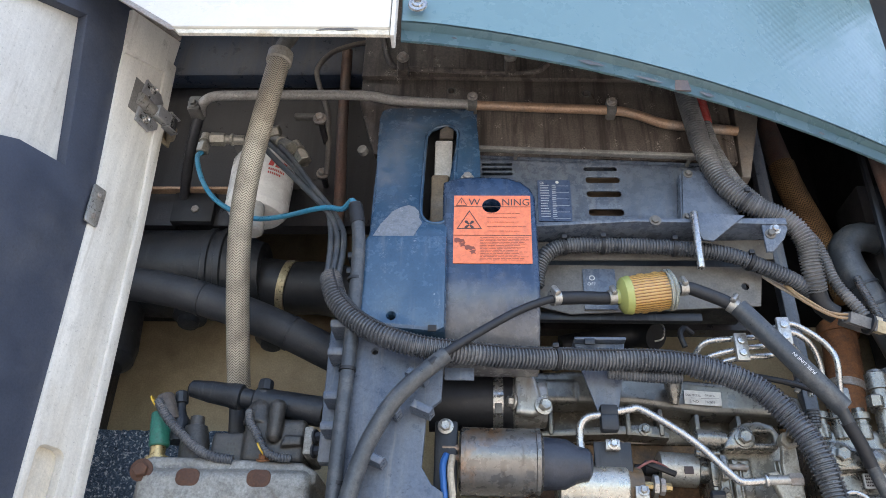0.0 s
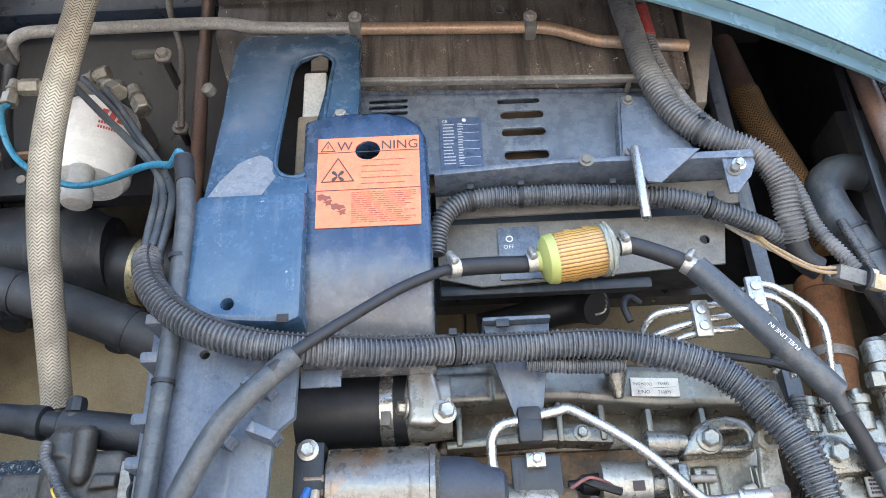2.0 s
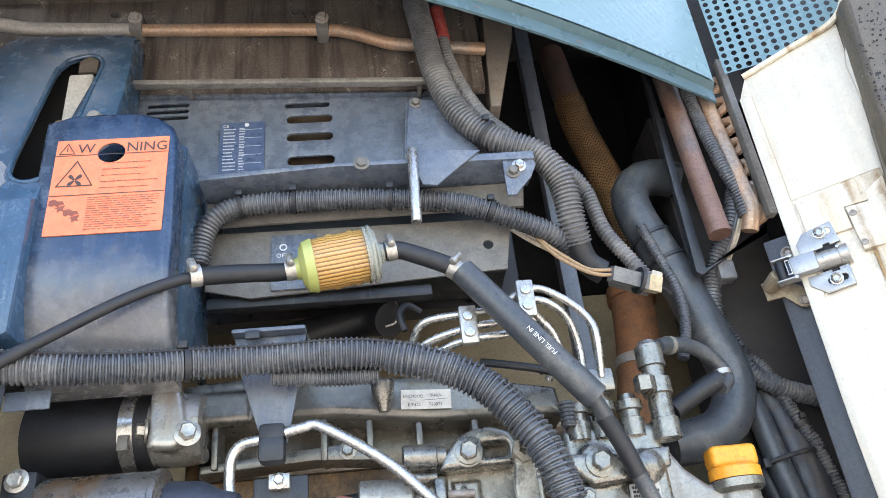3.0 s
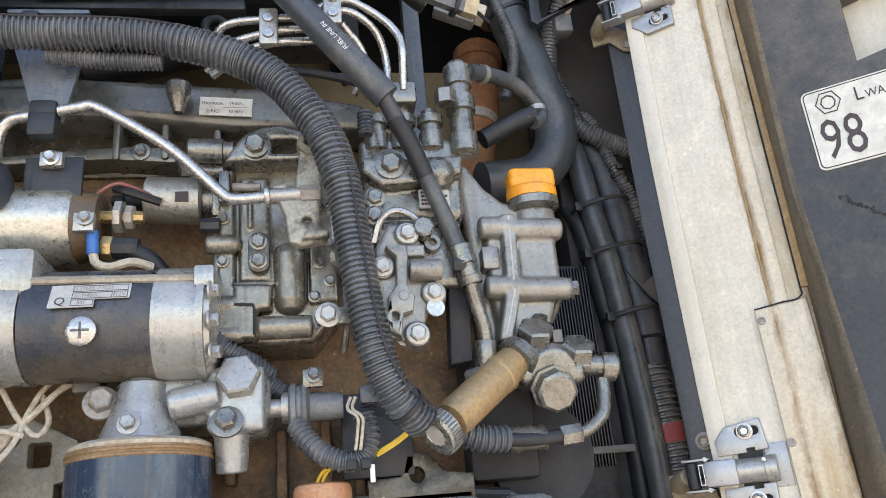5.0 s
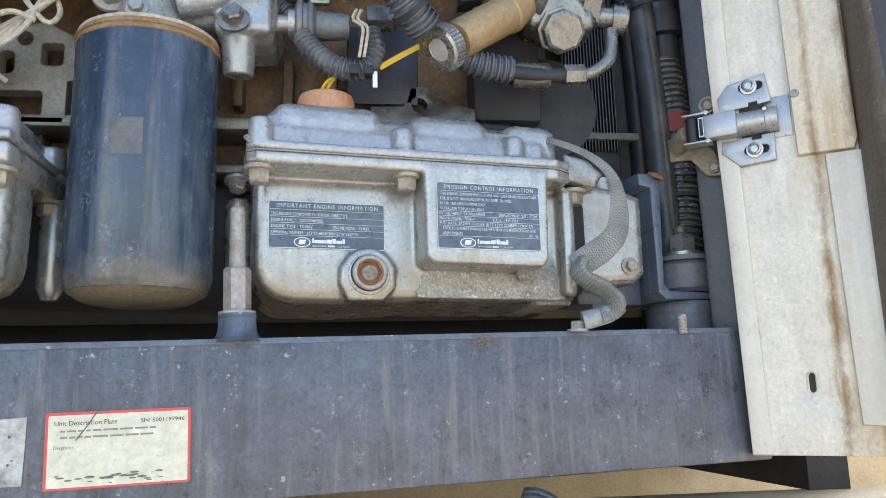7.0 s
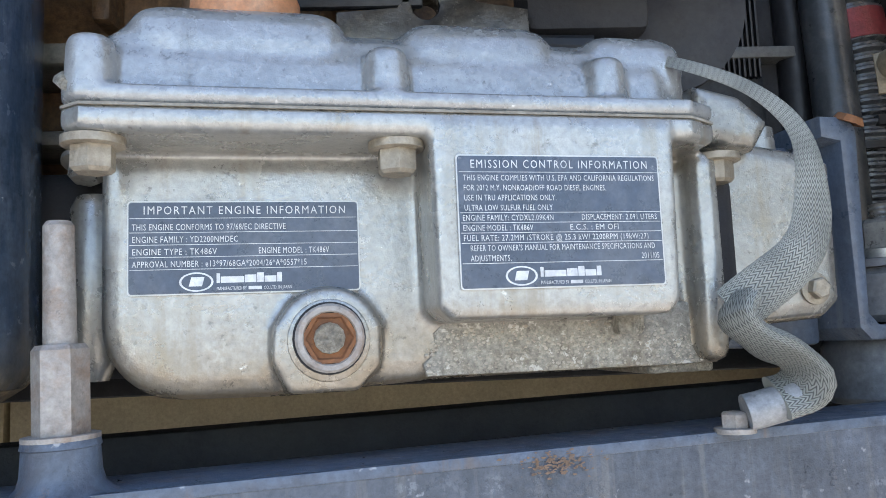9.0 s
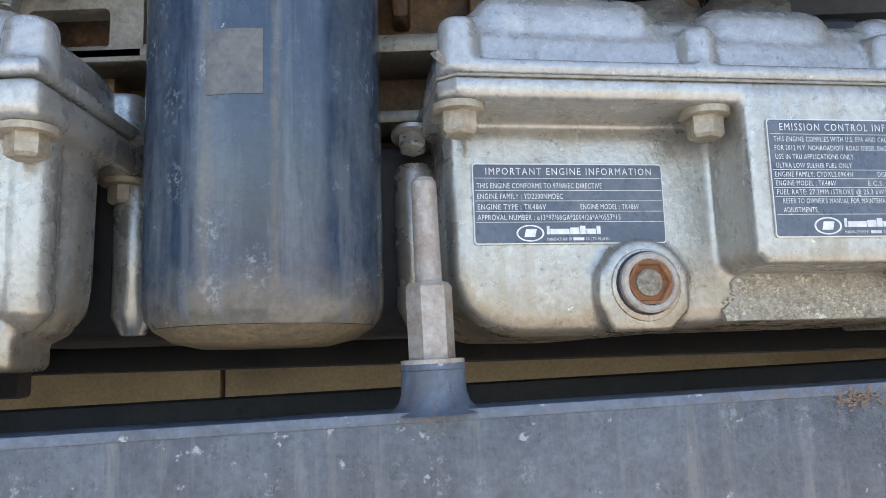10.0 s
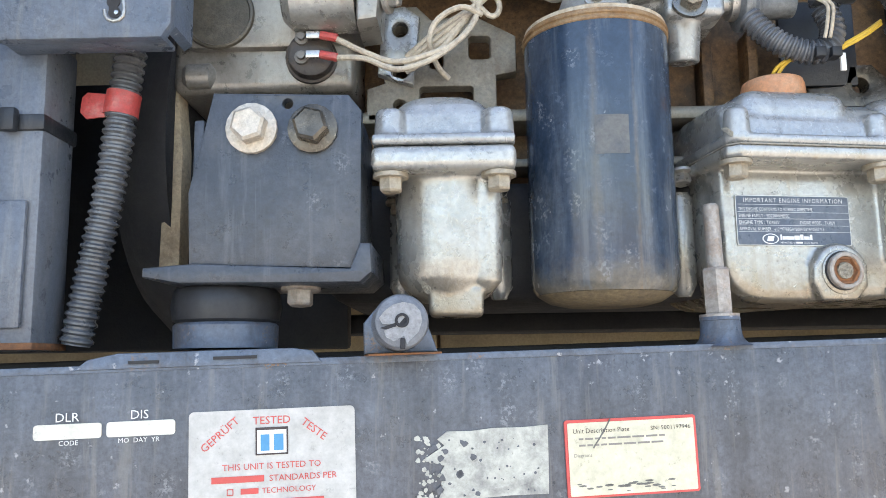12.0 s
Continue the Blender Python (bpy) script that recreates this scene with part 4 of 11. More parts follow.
# outer skin of the cover, with a dimpled field pressed in its right half
NX, NZ = 300, 150
bm = bmesh.new()
grid = []
for i in range(NX + 1):
    x = -0.0505 + 0.866 * i / NX
    z0 = lip_z(x) + 0.0275
    row = []
    for k in range(NZ + 1):
        z = z0 + (2.97 - z0) * (k / NZ)
        fade = max(0.0, min(1.0, (x - 0.40 - max(0.0, 2.62 - z) * 0.55) * 22, (0.808 - x) * 60, (z - z0 - 0.012) * 60))
        wave = math.cos(x * 2 * math.pi / 0.0175) * math.cos(z * 2 * math.pi / 0.0175)
        row.append(bm.verts.new((x, on_panel(x, z) - 0.0026 - 0.0005 * fade * max(-0.2, wave), z)))
    grid.append(row)
for a, b in zip(grid, grid[1:]):
    for k in range(NZ):
        bm.faces.new((a[k], b[k], b[k + 1], a[k + 1]))
part("dimpled_skin", bm, TEAL, fas, "painted skin with a field of pressed dimples", angle=80)
# perforated end grille
bm = bmesh.new()
step = 0.0125
for i in range(30):
    for k in range(16):
        cx, cz = 0.836 + step * (i + 0.5), 2.462 + step * (k + 0.5)
        sq = [bm.verts.new((cx + sx * step / 2, 1.165 - 0.4 * (cx + sx * step / 2 - 0.836), cz + sz * step / 2)) for sx, sz in ((-1, -1), (1, -1), (1, 1), (-1, 1))]
        hx = [bm.verts.new((cx + 0.0036 * math.cos(a), 1.165 - 0.4 * (cx + 0.0036 * math.cos(a) - 0.836), cz + 0.0046 * math.sin(a))) for a in (radians(225 + 45 * j) for j in range(8))]
        for j in range(4):
            a, b = sq[j], sq[(j + 1) % 4]
            h0, h1, h2 = hx[2 * j], hx[2 * j + 1], hx[(2 * j + 2) % 8]
            bm.faces.new((a, b, h2, h1, h0))
bmesh.ops.remove_doubles(bm, verts=bm.verts, dist=0.0004)
part("perforated_end", bm, TEAL, fas, "perforated teal end panel")
# Near-black sheet stands in for the shade behind the perforations.
part("end_backing", bm_box((0.83, 1.20, 2.44), (1.3, 1.22, 3.0)), DARKGAP, fas, "dark sheet for the shade behind the holes")

wf = thing("white_cover", "white painted upper cover with a rust-edged lip", "cover", (-0.35, 0.85, 2.43), "structure")
part("panel", bm_plate([(-0.3655, 2.4405), (-0.0635, 2.4365), (-0.0635, 3.05), (-1.22, 3.05)], 0.832, 0.842, (), 0.003), WHITE, wf)
part("lip", bm_plate([(-0.356, 2.431), (-0.063, 2.4255), (-0.063, 2.4358), (-0.3655, 2.4398)], 0.836, 0.8415, (), 0.0015), mat("lip_white", (0.72, 0.68, 0.57), 0.45, dirt=(0.44, 0.30, 0.15), amount=0.36, scale=26), wf, "yellowed lip with rust spots")
part("edge_rim", bm_plate([(-0.3675, 2.432), (-0.358, 2.431), (-0.372, 2.4445), (-0.62, 2.618), (-0.63, 2.614)], 0.829, 0.8318, (), 0.0008), RUSTZINC, wf, "grimy edge rim")
part("end_flange", bm_box((-0.0622, 0.834, 2.4235), (-0.0565, 0.86, 3.05), 0.001), WHITE, wf)
part("chipped_patch", bm_plate([(-0.165, 2.4335), (-0.150, 2.4375), (-0.115, 2.4372), (-0.106, 2.4340), (-0.128, 2.4325), (-0.14, 2.4345)], 0.8348, 0.8365, (), 0), DUSTY, wf, "chipped grey patch")

# ---- doors: a white flange by the hinges, a dark lining with cut-outs over a white skin ----
RD = Matrix.Translation((0.851, 1.1264, 0)) @ pose(0, 0, 0, 0, 0, -36)
LF = -0.034
d1 = thing("door_1", "open service door with a yellowed white flange and a dark foam lining", "door", (0.851, 1.1264, 1.335), "structure")
part("skin", bm_plate([(0.09, 1.345), (0.72, 1.345), (0.72, 2.72), (0.19, 2.72), (0.128, 2.47), (0.10, 2.38)], -0.006, 0.004, (), 0.002), DOORWHITE, d1, "white inner skin", RD)
lin = [(0.114, 1.345), (0.71, 1.36), (0.71, 2.72), (0.20, 2.72), (0.128, 2.452), (0.112, 2.30), (0.104, 2.20), (0.098, 2.10), (0.094, 1.95), (0.093, 1.87), (0.098, 1.77), (0.103, 1.667), (0.110, 1.50)]
holes1 = [[(0.1908, 2.1236), (0.2440, 2.1336), (0.2535, 2.2084), (0.1929, 2.1887)], [(0.1743, 1.979), (0.262, 1.992), (0.262, 2.066), (0.1762, 2.052)]]
part("lining", bm_plate(lin, LF, -0.0065, holes1, 0.004), LINING, d1, "dark grey foam lining with oil stains", RD)
WRAP = mat("lining_wrap", (0.115, 0.092, 0.066), 0.5, dirt=(0.23, 0.165, 0.085), amount=0.42, scale=16, streak=True, edge=0.2, grain=0.3, bump=0.35, specks=(0.36, 0.29, 0.19), speck_at=0.70, drip=((0.045, 0.040, 0.036), 0.54, 40, 0.6))
wrap = bmesh.new()
prior = None
for e, z in ((0.114, 1.345), (0.110, 1.50), (0.103, 1.667), (0.098, 1.77), (0.093, 1.87), (0.094, 1.95), (0.098, 2.10), (0.104, 2.20), (0.112, 2.30), (0.128, 2.452)):
    root = 0.0850 + max(0.0, z - 2.16) * 0.095
    row = [wrap.verts.new(c) for c in ((root - 0.006, 0.004, z), (root - 0.0015, -0.0005, z), (root + 0.0005, -0.010, z), (root * 0.45 + e * 0.55, -0.028, z), (e - 0.001, -0.0332, z), (e + 0.004, -0.0344, z))]
    if prior:
        for k in range(5):
            wrap.faces.new((prior[k], prior[k + 1], row[k + 1], row[k]))
    prior = row
part("lining_wrap", wrap, WRAP, d1, "brown-stained wrapped lining edge", RD)
part("lining_patch", bm_plate([(0.1297, 2.2557), (0.197, 2.2655), (0.2035, 2.352), (0.1365, 2.342)], LF - 0.003, LF + 0.001, (), 0.001), mat("stained_patch", (0.215, 0.172, 0.125), 0.75, dirt=(0.15, 0.125, 0.098), amount=0.4, scale=14), d1, "brown stained patch", RD)
part("latch_tab", bm_plate([(0.196, 2.158), (0.212, 2.160), (0.214, 2.172), (0.224, 2.170), (0.222, 2.156), (0.232, 2.154), (0.230, 2.149), (0.196, 2.152)], -0.010, -0.0062, (), 0.001), DUSTY, d1, "grey latch tab in the cut-out", RD)
flange = bm_plate([(-0.0265, 1.335), (0.086, 1.335), (0.0845, 1.60), (0.0845, 2.14), (0.090, 2.21), (0.099, 2.30), (0.110, 2.447), (-0.012, 2.428), (-0.0275, 2.396), (-0.0305, 2.20), (-0.0345, 1.967), (-0.0335, 1.70), (-0.0300, 1.55)], 0.0, 0.020, [rounded(0.0220, 1.3865, 0.0285, 1.4035, 0.003, 3)], 0.002)
part("flange", flange, DOORRUST, d1, "yellowed white hinge flange", RD)
part("upper_sheet", bm_plate([(-0.0120, 2.2300), (0.0900, 2.2320), (0.0975, 2.3000), (0.1070, 2.4440), (-0.0100, 2.4250), (-0.0120, 2.3960)], -0.0010, 0.0010, (), 0.0004), DOORWHITE, d1, "cleaner upper sheet of the flange", RD)
part("fold", bm_plate([(-0.0265, 1.336), (-0.0100, 1.336), (-0.0125, 1.55), (-0.0148, 1.70), (-0.0165, 1.967), (-0.0125, 2.20), (-0.0123, 2.3945), (-0.0275, 2.3945), (-0.0305, 2.20), (-0.0345, 1.967), (-0.0335, 1.70), (-0.0300, 1.55)], -0.0032, 0.0005, (), 0.0013), DOORWHITE, d1, "raised edge fold", RD)
STAINED = mat("stained_white", (0.66, 0.59, 0.47), 0.42, dirt=(0.50, 0.38, 0.22), amount=0.38, scale=12, streak=True, edge=0.30, grain=0.14, bump=0.16, mottle=0.12, specks=(0.80, 0.74, 0.63), speck_at=0.69, speck_scale=150, drip=((0.40, 0.265, 0.12), 0.55, 40, 0.6), bands=BEADRUST[1:])
BEADED = mat("rust_bead", (0.36, 0.225, 0.095), 0.5, dirt=(0.50, 0.375, 0.20), amount=0.42, scale=30, streak=True, edge=0.16, grain=0.25, bump=0.3, specks=(0.62, 0.54, 0.42), speck_at=0.69, speck_scale=160)
part("bead", bm_sweep([Vector((0.0565 + 0.0035 * max(0.0, z - 2.0) / 0.15, -0.0012, z)) for z in (1.770, 1.85, 1.95, 2.05, 2.14)], 0.0080, 16, None, 0.42, (1, 0, 0)), STAINED, d1, "rust-stained pressed bead", RD)
part("rust_run", bm_plate([(0.0472, 1.772), (0.0512, 1.772), (0.0505, 1.95), (0.0520, 2.135), (0.0482, 2.135), (0.0466, 1.95)], -0.0022, 0.0002, (), 0.0008), BEADED, d1, "brown rust run along the bead", RD)
part("edge_strip", bm_plate([(0.0775, 1.785), (0.0850, 1.785), (0.0850, 2.135), (0.0785, 2.135)], -0.0030, 0.0003, (), 0.001), BEADED, d1, "rust-spotted outer strip", RD)
part("sealant_crack", bm_tube([(0.0785, -0.0016, 2.135), (0.0768, -0.0016, 1.96), (0.0768, -0.0018, 1.80), (0.0755, -0.0062, 1.776), (0.058, -0.0068, 1.7735), (0.046, -0.0062, 1.7725), (0.0325, -0.0055, 1.7715)], 0.0008, 6), DARKGAP, d1, "dark cracked sealant line", RD)
part("cover_strip", bm_plate([(0.0355, 1.5915), (0.0800, 1.5905), (0.0835, 1.600), (0.0800, 1.774), (0.0330, 1.771)], -0.0065, -0.0005, (), 0.0022), STAINED, d1, "overlapping stained cover strip", RD)
part("lower_sheet", bm_plate([(0.0600, 1.360), (0.0860, 1.358), (0.0855, 1.589), (0.0566, 1.5895)], -0.0042, 0.0004, (), 0.0018), DOORWHITE, d1, "overlapping lower sheet", RD)
part("upper_patch", bm_plate([(-0.0094, 2.170), (0.0380, 2.170), (0.0380, 2.1975), (0.0845, 2.1955), (0.0875, 2.2215), (0.0590, 2.2050), (0.0600, 2.2285), (-0.0094, 2.2235)], -0.0042, 0.0003, (), 0.0015), STAINED, d1, "overlapping upper sheet", RD)
part("upper_bracket", bm_plate([(0.0385, 2.1955), (0.0620, 2.1935), (0.0660, 2.1990), (0.0895, 2.1935), (0.0905, 2.1440), (0.0800, 2.1365), (0.0400, 2.1385)], -0.0085, -0.0003, (), 0.002), STAINED, d1, "stained folded bracket with two rivets", RD)
part("side_tab", bm_plate([(0.0865, 2.200), (0.0915, 2.200), (0.1035, 2.272), (0.1000, 2.282), (0.0940, 2.276)], -0.012, 0.0, (), 0.002), WRAP, d1, "brown side tab", RD)
part("top_rim", bm_tube([(-0.014, -0.003, 2.426), (0.05, -0.003, 2.438), (0.110, -0.006, 2.450), (0.14, -0.02, 2.49), (0.20, -0.03, 2.60)], 0.0042, 8), STAINED, d1, "rolled top rim", RD)
part("flange_crack", bm_tube([(0.070, -0.0004, 2.442), (0.066, -0.0004, 2.430), (0.071, -0.0004, 2.424), (0.067, -0.0004, 2.415)], 0.0006, 5), WRAP, d1, "hairline crack", RD)
part("hinge_channel", bm_box((0.012, -0.0012, 1.612), (0.0335, 0.002, 1.6505), 0.0006), GALV, d1, "bluish zinc channel behind the hinge", RD)
for q, z in ((0.0375, 1.7600), (0.0385, 1.648), (0.0440, 2.1850), (0.0440, 2.1470)):
    part("rivet", bm_lathe((q, -0.0065 if z < 2 else -0.0085, z), (0, -1, 0), [(0, 0.0040), (0.0014, 0.0037), (0.0016, 0.0022), (0.0006, 0.0018), (0.0006, 0)], 14), RUSTZINC, d1, "", RD)
rnd = random.Random(11)
bm = bmesh.new()
for i in range(230):
    if i < 150:
        z_ = rnd.uniform(2.275, 2.46)
        s_ = 0.112 + (z_ - 2.30) * 0.105 + abs(rnd.gauss(0, 0.013)) + (0.02 * rnd.random() if z_ > 2.38 else 0)
    elif i < 180:
        q = rnd.random()
        s_, z_ = 0.168 + 0.05 * q + rnd.gauss(0, 0.002), 2.262 + 0.006 * math.sin(q * 7) + rnd.gauss(0, 0.002)
    else:
        q = rnd.random()
        s_, z_ = 0.1294 + 0.033 * q + rnd.gauss(0, 0.0012), 1.852 - 0.031 * q + rnd.gauss(0, 0.0014)
    w = rnd.uniform(0.0006, 0.0021)
    bm.faces.new([bm.verts.new((s_ + w * rnd.uniform(0.5, 1) * math.cos(a), LF - 0.0007, z_ + w * rnd.uniform(0.5, 1.3) * math.sin(a))) for a in (0.2, 1.3, 2.4, 3.4, 4.4, 5.5)])
part("torn_speck", bm, DARKGAP, d1, "torn black specks in the lining", RD)
# noise sticker
stk = part("sticker", bm_plate(rounded(0.1195, 1.8785, 0.2035, 1.9600, 0.006), LF - 0.0012, LF + 0.0004), PAPER, d1, "white sound level sticker", RD)
bm = bm_plate(rounded(0.1210, 1.8800, 0.2020, 1.9585, 0.005), LF - 0.00155, LF - 0.0013, [rounded(0.1220, 1.8810, 0.2010, 1.9575, 0.0045)])
part("sticker_border", bm, INK, stk, "", RD)


def on_door(text, size, q, z, material, parent, squeeze, fit=None):
    return writing(text, size, None, material, parent, m=RD @ Matrix.Translation((q, LF - 0.0017, z)) @ pose(0, 0, 0, 90, 0, 0), squeeze=squeeze, fit=fit)


on_door("98", 0.058, 0.1265, 1.8875, INK, stk, 0.66, 0.040)
on_door("dB", 0.021, 0.176, 1.8875, INK, stk, 0.8)
on_door("L", 0.020, 0.163, 1.9375, INK, stk, 0.8)
on_door("WA", 0.012, 0.172, 1.9375, INK, stk, 0.8)
bm = bm_plate(ring(0.1410, 1.9440, 0.0125, 6, 0.9), LF - 0.0018, LF - 0.0015, [ring(0.1410, 1.9440, 0.0113, 6, 0.9)])
bm_plate(ring(0.1410, 1.9440, 0.0075, 8, 0.9), LF - 0.0018, LF - 0.0015, [ring(0.1410, 1.9440, 0.0062, 8, 0.9)], 0, bm)
part("sticker_pictogram", bm, INK, stk, "", RD)
# steel post that the door hangs on
jamb = thing("door_post", "dark grey painted steel post that the door hangs on", "post", (0.80, 1.16, 1.335), "structure")
part("face", bm_plate([(-0.052, 1.34), (-0.024, 1.34), (-0.026, 2.20), (-0.060, 2.20), (-0.060, 1.90), (-0.056, 1.65)], 0.021, 0.026, (), 0.001), POST, jamb, "", RD)
part("return", bm_plate([(-0.054, 1.34), (-0.051, 1.34), (-0.055, 1.65), (-0.058, 1.90), (-0.058, 2.20), (-0.061, 2.20), (-0.061, 1.90), (-0.058, 1.65)], 0.0265, 0.07, (), 0.0006), POST, jamb, "", RD)

PIVOT = mat("pivot_tan", (0.27, 0.22, 0.15), 0.55, 0.3, dirt=(0.12, 0.09, 0.06), amount=0.4, scale=60)


def hinge(parent, m, q0, z0, right=True):
    """A bolted door hinge: two slotted plates, a pressed link in its channel, a fork with a roller, and the pivot behind."""
    k = 1 if right else -1

    def at(*pts):
        return [(q0 + k * x, z0 + z) for x, z in pts]

    def block(x0, x1, y0, y1, za, zb, bevel):
        return bm_box((min(q0 + k * x0, q0 + k * x1), y0, z0 + za), (max(q0 + k * x0, q0 + k * x1), y1, z0 + zb), bevel)

    hg = part("hinge", bm_plate(at((-0.0276, 0.0240), (-0.0179, 0.0357), (0.0149, 0.0406), (0.0180, 0.0130), (0.0065, 0.0118), (0.0060, 0.0152), (-0.0010, 0.0148), (-0.0010, 0.0112), (-0.0267, 0.0103)), -0.0052, -0.0010, [at(*rounded(-0.0085, 0.0262, 0.0125, 0.0340, 0.0036, 3))], 0.0009), GALV, parent, "zinc plated hinge with two slotted plates", m)
    part("lower_plate", bm_plate(at((-0.0271, -0.0182), (-0.0010, -0.0176), (-0.0010, -0.0206), (0.0070, -0.0204), (0.0070, -0.0170), (0.0179, -0.0164), (0.0174, -0.0417), (-0.0127, -0.0436), (-0.0278, -0.0291)), -0.0052, -0.0010, [at(*rounded(-0.0085, -0.0340, 0.0125, -0.0262, 0.0036, 3))], 0.0009), GALV, hg, "", m)
    # Dark sheet puts the shade into the slots.
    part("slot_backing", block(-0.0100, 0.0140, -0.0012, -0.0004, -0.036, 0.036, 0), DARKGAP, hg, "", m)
    part("socket", bm_lathe((q0 - k * 0.012, -0.0040, z0 - 0.0045), (k, 0, 0.0), [(0, 0.0110), (0.024, 0.0110), (0.0245, 0.0118), (0.0345, 0.0118), (0.0345, 0)], 22), ZINC, hg, "curved dull socket", m)
    part("link", block(-0.0400, -0.0110, -0.0175, -0.0040, -0.0160, 0.0070, 0.0022), GALV, hg, "pressed bright link", m)
    part("link_window", bm_plate(at((-0.0445, 0.0050), (-0.0395, 0.0050), (-0.0395, -0.0140), (-0.0445, -0.0140)), -0.0185, -0.0165, [at((-0.0434, 0.0035), (-0.0406, 0.0035), (-0.0406, -0.0125), (-0.0434, -0.0125))], 0.0004), STEEL, hg, "", m)
    part("roller", bm_cyl((q0 - k * 0.0510, -0.0115, z0 - 0.0165), (q0 - k * 0.0510, -0.0115, z0 + 0.0070), 0.0058, 0.001, 16), RUBBER, hg, "dark roller", m)
    for za in (0.0078, -0.0192):
        part("fork", block(-0.0585, -0.0340, -0.0190, -0.0045, za, za + 0.0020, 0.0007), GALV, hg, "", m)
        part("rivet", bm_lathe((q0 - k * 0.0370, -0.0176, z0 + za + 0.001), (0, -1, 0), [(0, 0.0024), (0.0012, 0.0020), (0.0014, 0)], 10), ZINC, hg, "", m)
    part("buffer", bm_cyl((q0 - k * 0.0560, -0.006, z0 - 0.0040), (q0 - k * 0.0730, 0.012, z0 - 0.0100), 0.0088, 0.003, 16), PIVOT, hg, "corroded pivot end", m)
    part("pivot_plate", bm_plate(at((-0.0800, 0.0000), (-0.0600, 0.0020), (-0.0380, -0.0180), (-0.0300, -0.0440), (-0.0460, -0.0420), (-0.0600, -0.0240), (-0.0790, -0.0230)), 0.014, 0.017, (), 0.0008), PIVOT, hg, "tan pivot plate", m)
    for x, za in ((-0.0400, 0.0280), (-0.0390, -0.0350)):
        part("bolt", bm_lathe((q0 + k * x, 0.0172, z0 + za), (0, -1, 0), [(0, 0.0085), (0.002, 0.0085), (0.0025, 0.0062), (0.0062, 0.0060), (0.0070, 0.0045), (0.0045, 0.0030), (0.0045, 0)], 16), RUSTZINC, hg, "", m)
    for za in (0.0300, -0.0300):
        part("bolt", bm_lathe((q0 + k * 0.0005, -0.0052, z0 + za), (0, -1, 0), [(0, 0.0074), (0.0012, 0.0074), (0.0014, 0.0058), (0.0048, 0.0056), (0.0055, 0.0046), (0.0030, 0.0030), (0.0030, 0)], 18), STEEL, hg, "bright socket head bolt", m)
    part("pin_screw", bm_lathe((q0 + k * 0.0130, -0.0150, z0 + 0.0030), (0, -1, 0), [(0, 0.0022), (0.0012, 0.0018), (0.0014, 0)], 10), STEEL, hg, "", m)


hinge(d1, RD, 0.0005, 1.6330)
hinge(d1, RD, 0.0030, 2.1464)

LD = Matrix.Translation((-0.448, 1.047, 0)) @ pose(0, 0, 0, 0, 0, 70)
d2 = thing("door_2", "open service door with a white flange and a blue-grey lining", "door", (-0.448, 1.047, 1.375), "structure")
part("skin", bm_box((-0.75, 0.022, 1.376), (-0.05, 0.030, 2.60), 0.003), LEFTWHITE, d2, "white inner skin", LD)
cut = [[(-0.190, 2.503), (-0.26, 2.47), (-0.37, 2.42), (-0.33, 2.20), (-0.222, 2.250), (-0.148, 2.260)]]
part("lining", bm_plate([(-0.119, 2.615), (-0.74, 2.45), (-0.74, 1.38), (-0.070, 1.38), (-0.074, 1.9), (-0.086, 2.20)], 0.004, 0.0215, cut, 0.002), LINING_BLUE, d2, "blue-grey foam lining", LD)
part("flange", bm_plate([(0.032, 1.376), (0.008, 2.230), (-0.010, 2.560), (-0.117, 2.535), (-0.112, 2.46), (-0.089, 2.24), (-0.083, 2.04), (-0.070, 1.376)], 0.0, 0.022, [rounded(-0.068, 1.74, -0.024, 1.900, 0.013, 4)], 0.002), LEFTWHITE, d2, "scratched white hinge flange", LD)
part("pocket", bm_box((-0.070, 0.014, 1.738), (-0.022, 0.0215, 1.902), 0.002), DOORRUST, d2, "tan stained pocket in the flange", LD)
part("fold", bm_plate([(0.032, 1.377), (0.008, 2.230), (-0.010, 2.555), (-0.034, 2.555), (-0.008, 2.245), (0.012, 1.377)], -0.004, 0.001, (), 0.002), LEFTWHITE, d2, "raised edge fold", LD)
part("corner_piece", bm_plate([(-0.018, 2.532), (-0.014, 2.609), (-0.124, 2.578), (-0.114, 2.495)], -0.004, 0.02, (), 0.003), LEFTWHITE, d2, "white corner piece", LD)
part("top_rim", bm_plate([(-0.016, 2.611), (-0.128, 2.583), (-0.74, 2.42), (-0.74, 2.43), (-0.128, 2.592), (-0.016, 2.620)], -0.005, 0.03, (), 0.002), RUSTZINC, d2, "grimy top rim", LD)
part("pull_plate", bm_plate(rounded(-0.099, 2.199, -0.076, 2.260, 0.003), -0.0035, -0.0005, (), 0.0008), ZINC, d2, "small riveted plate", LD)
for z in (2.212, 2.247):
    part("rivet", bm_lathe((-0.0875, -0.004, z), (0, -1, 0), [(0, 0.004), (0.0015, 0.0035), (0.002, 0)], 12), RUSTZINC, d2, "", LD)
part("recess", bm_box((-0.080, -0.0012, 2.415), (-0.030, 0.002, 2.475), 0.001), DUSTY, d2, "worn hinge recess", LD)
hinge(d2, LD, -0.046, 2.444, False)


# ---- pipes on the bulkhead ----
def pipe(name, pts, r, material, label, category="pipe", seg=12, step=None):
    return solo(name, bm_tube(pts, r, seg, None, step), material, label, category)


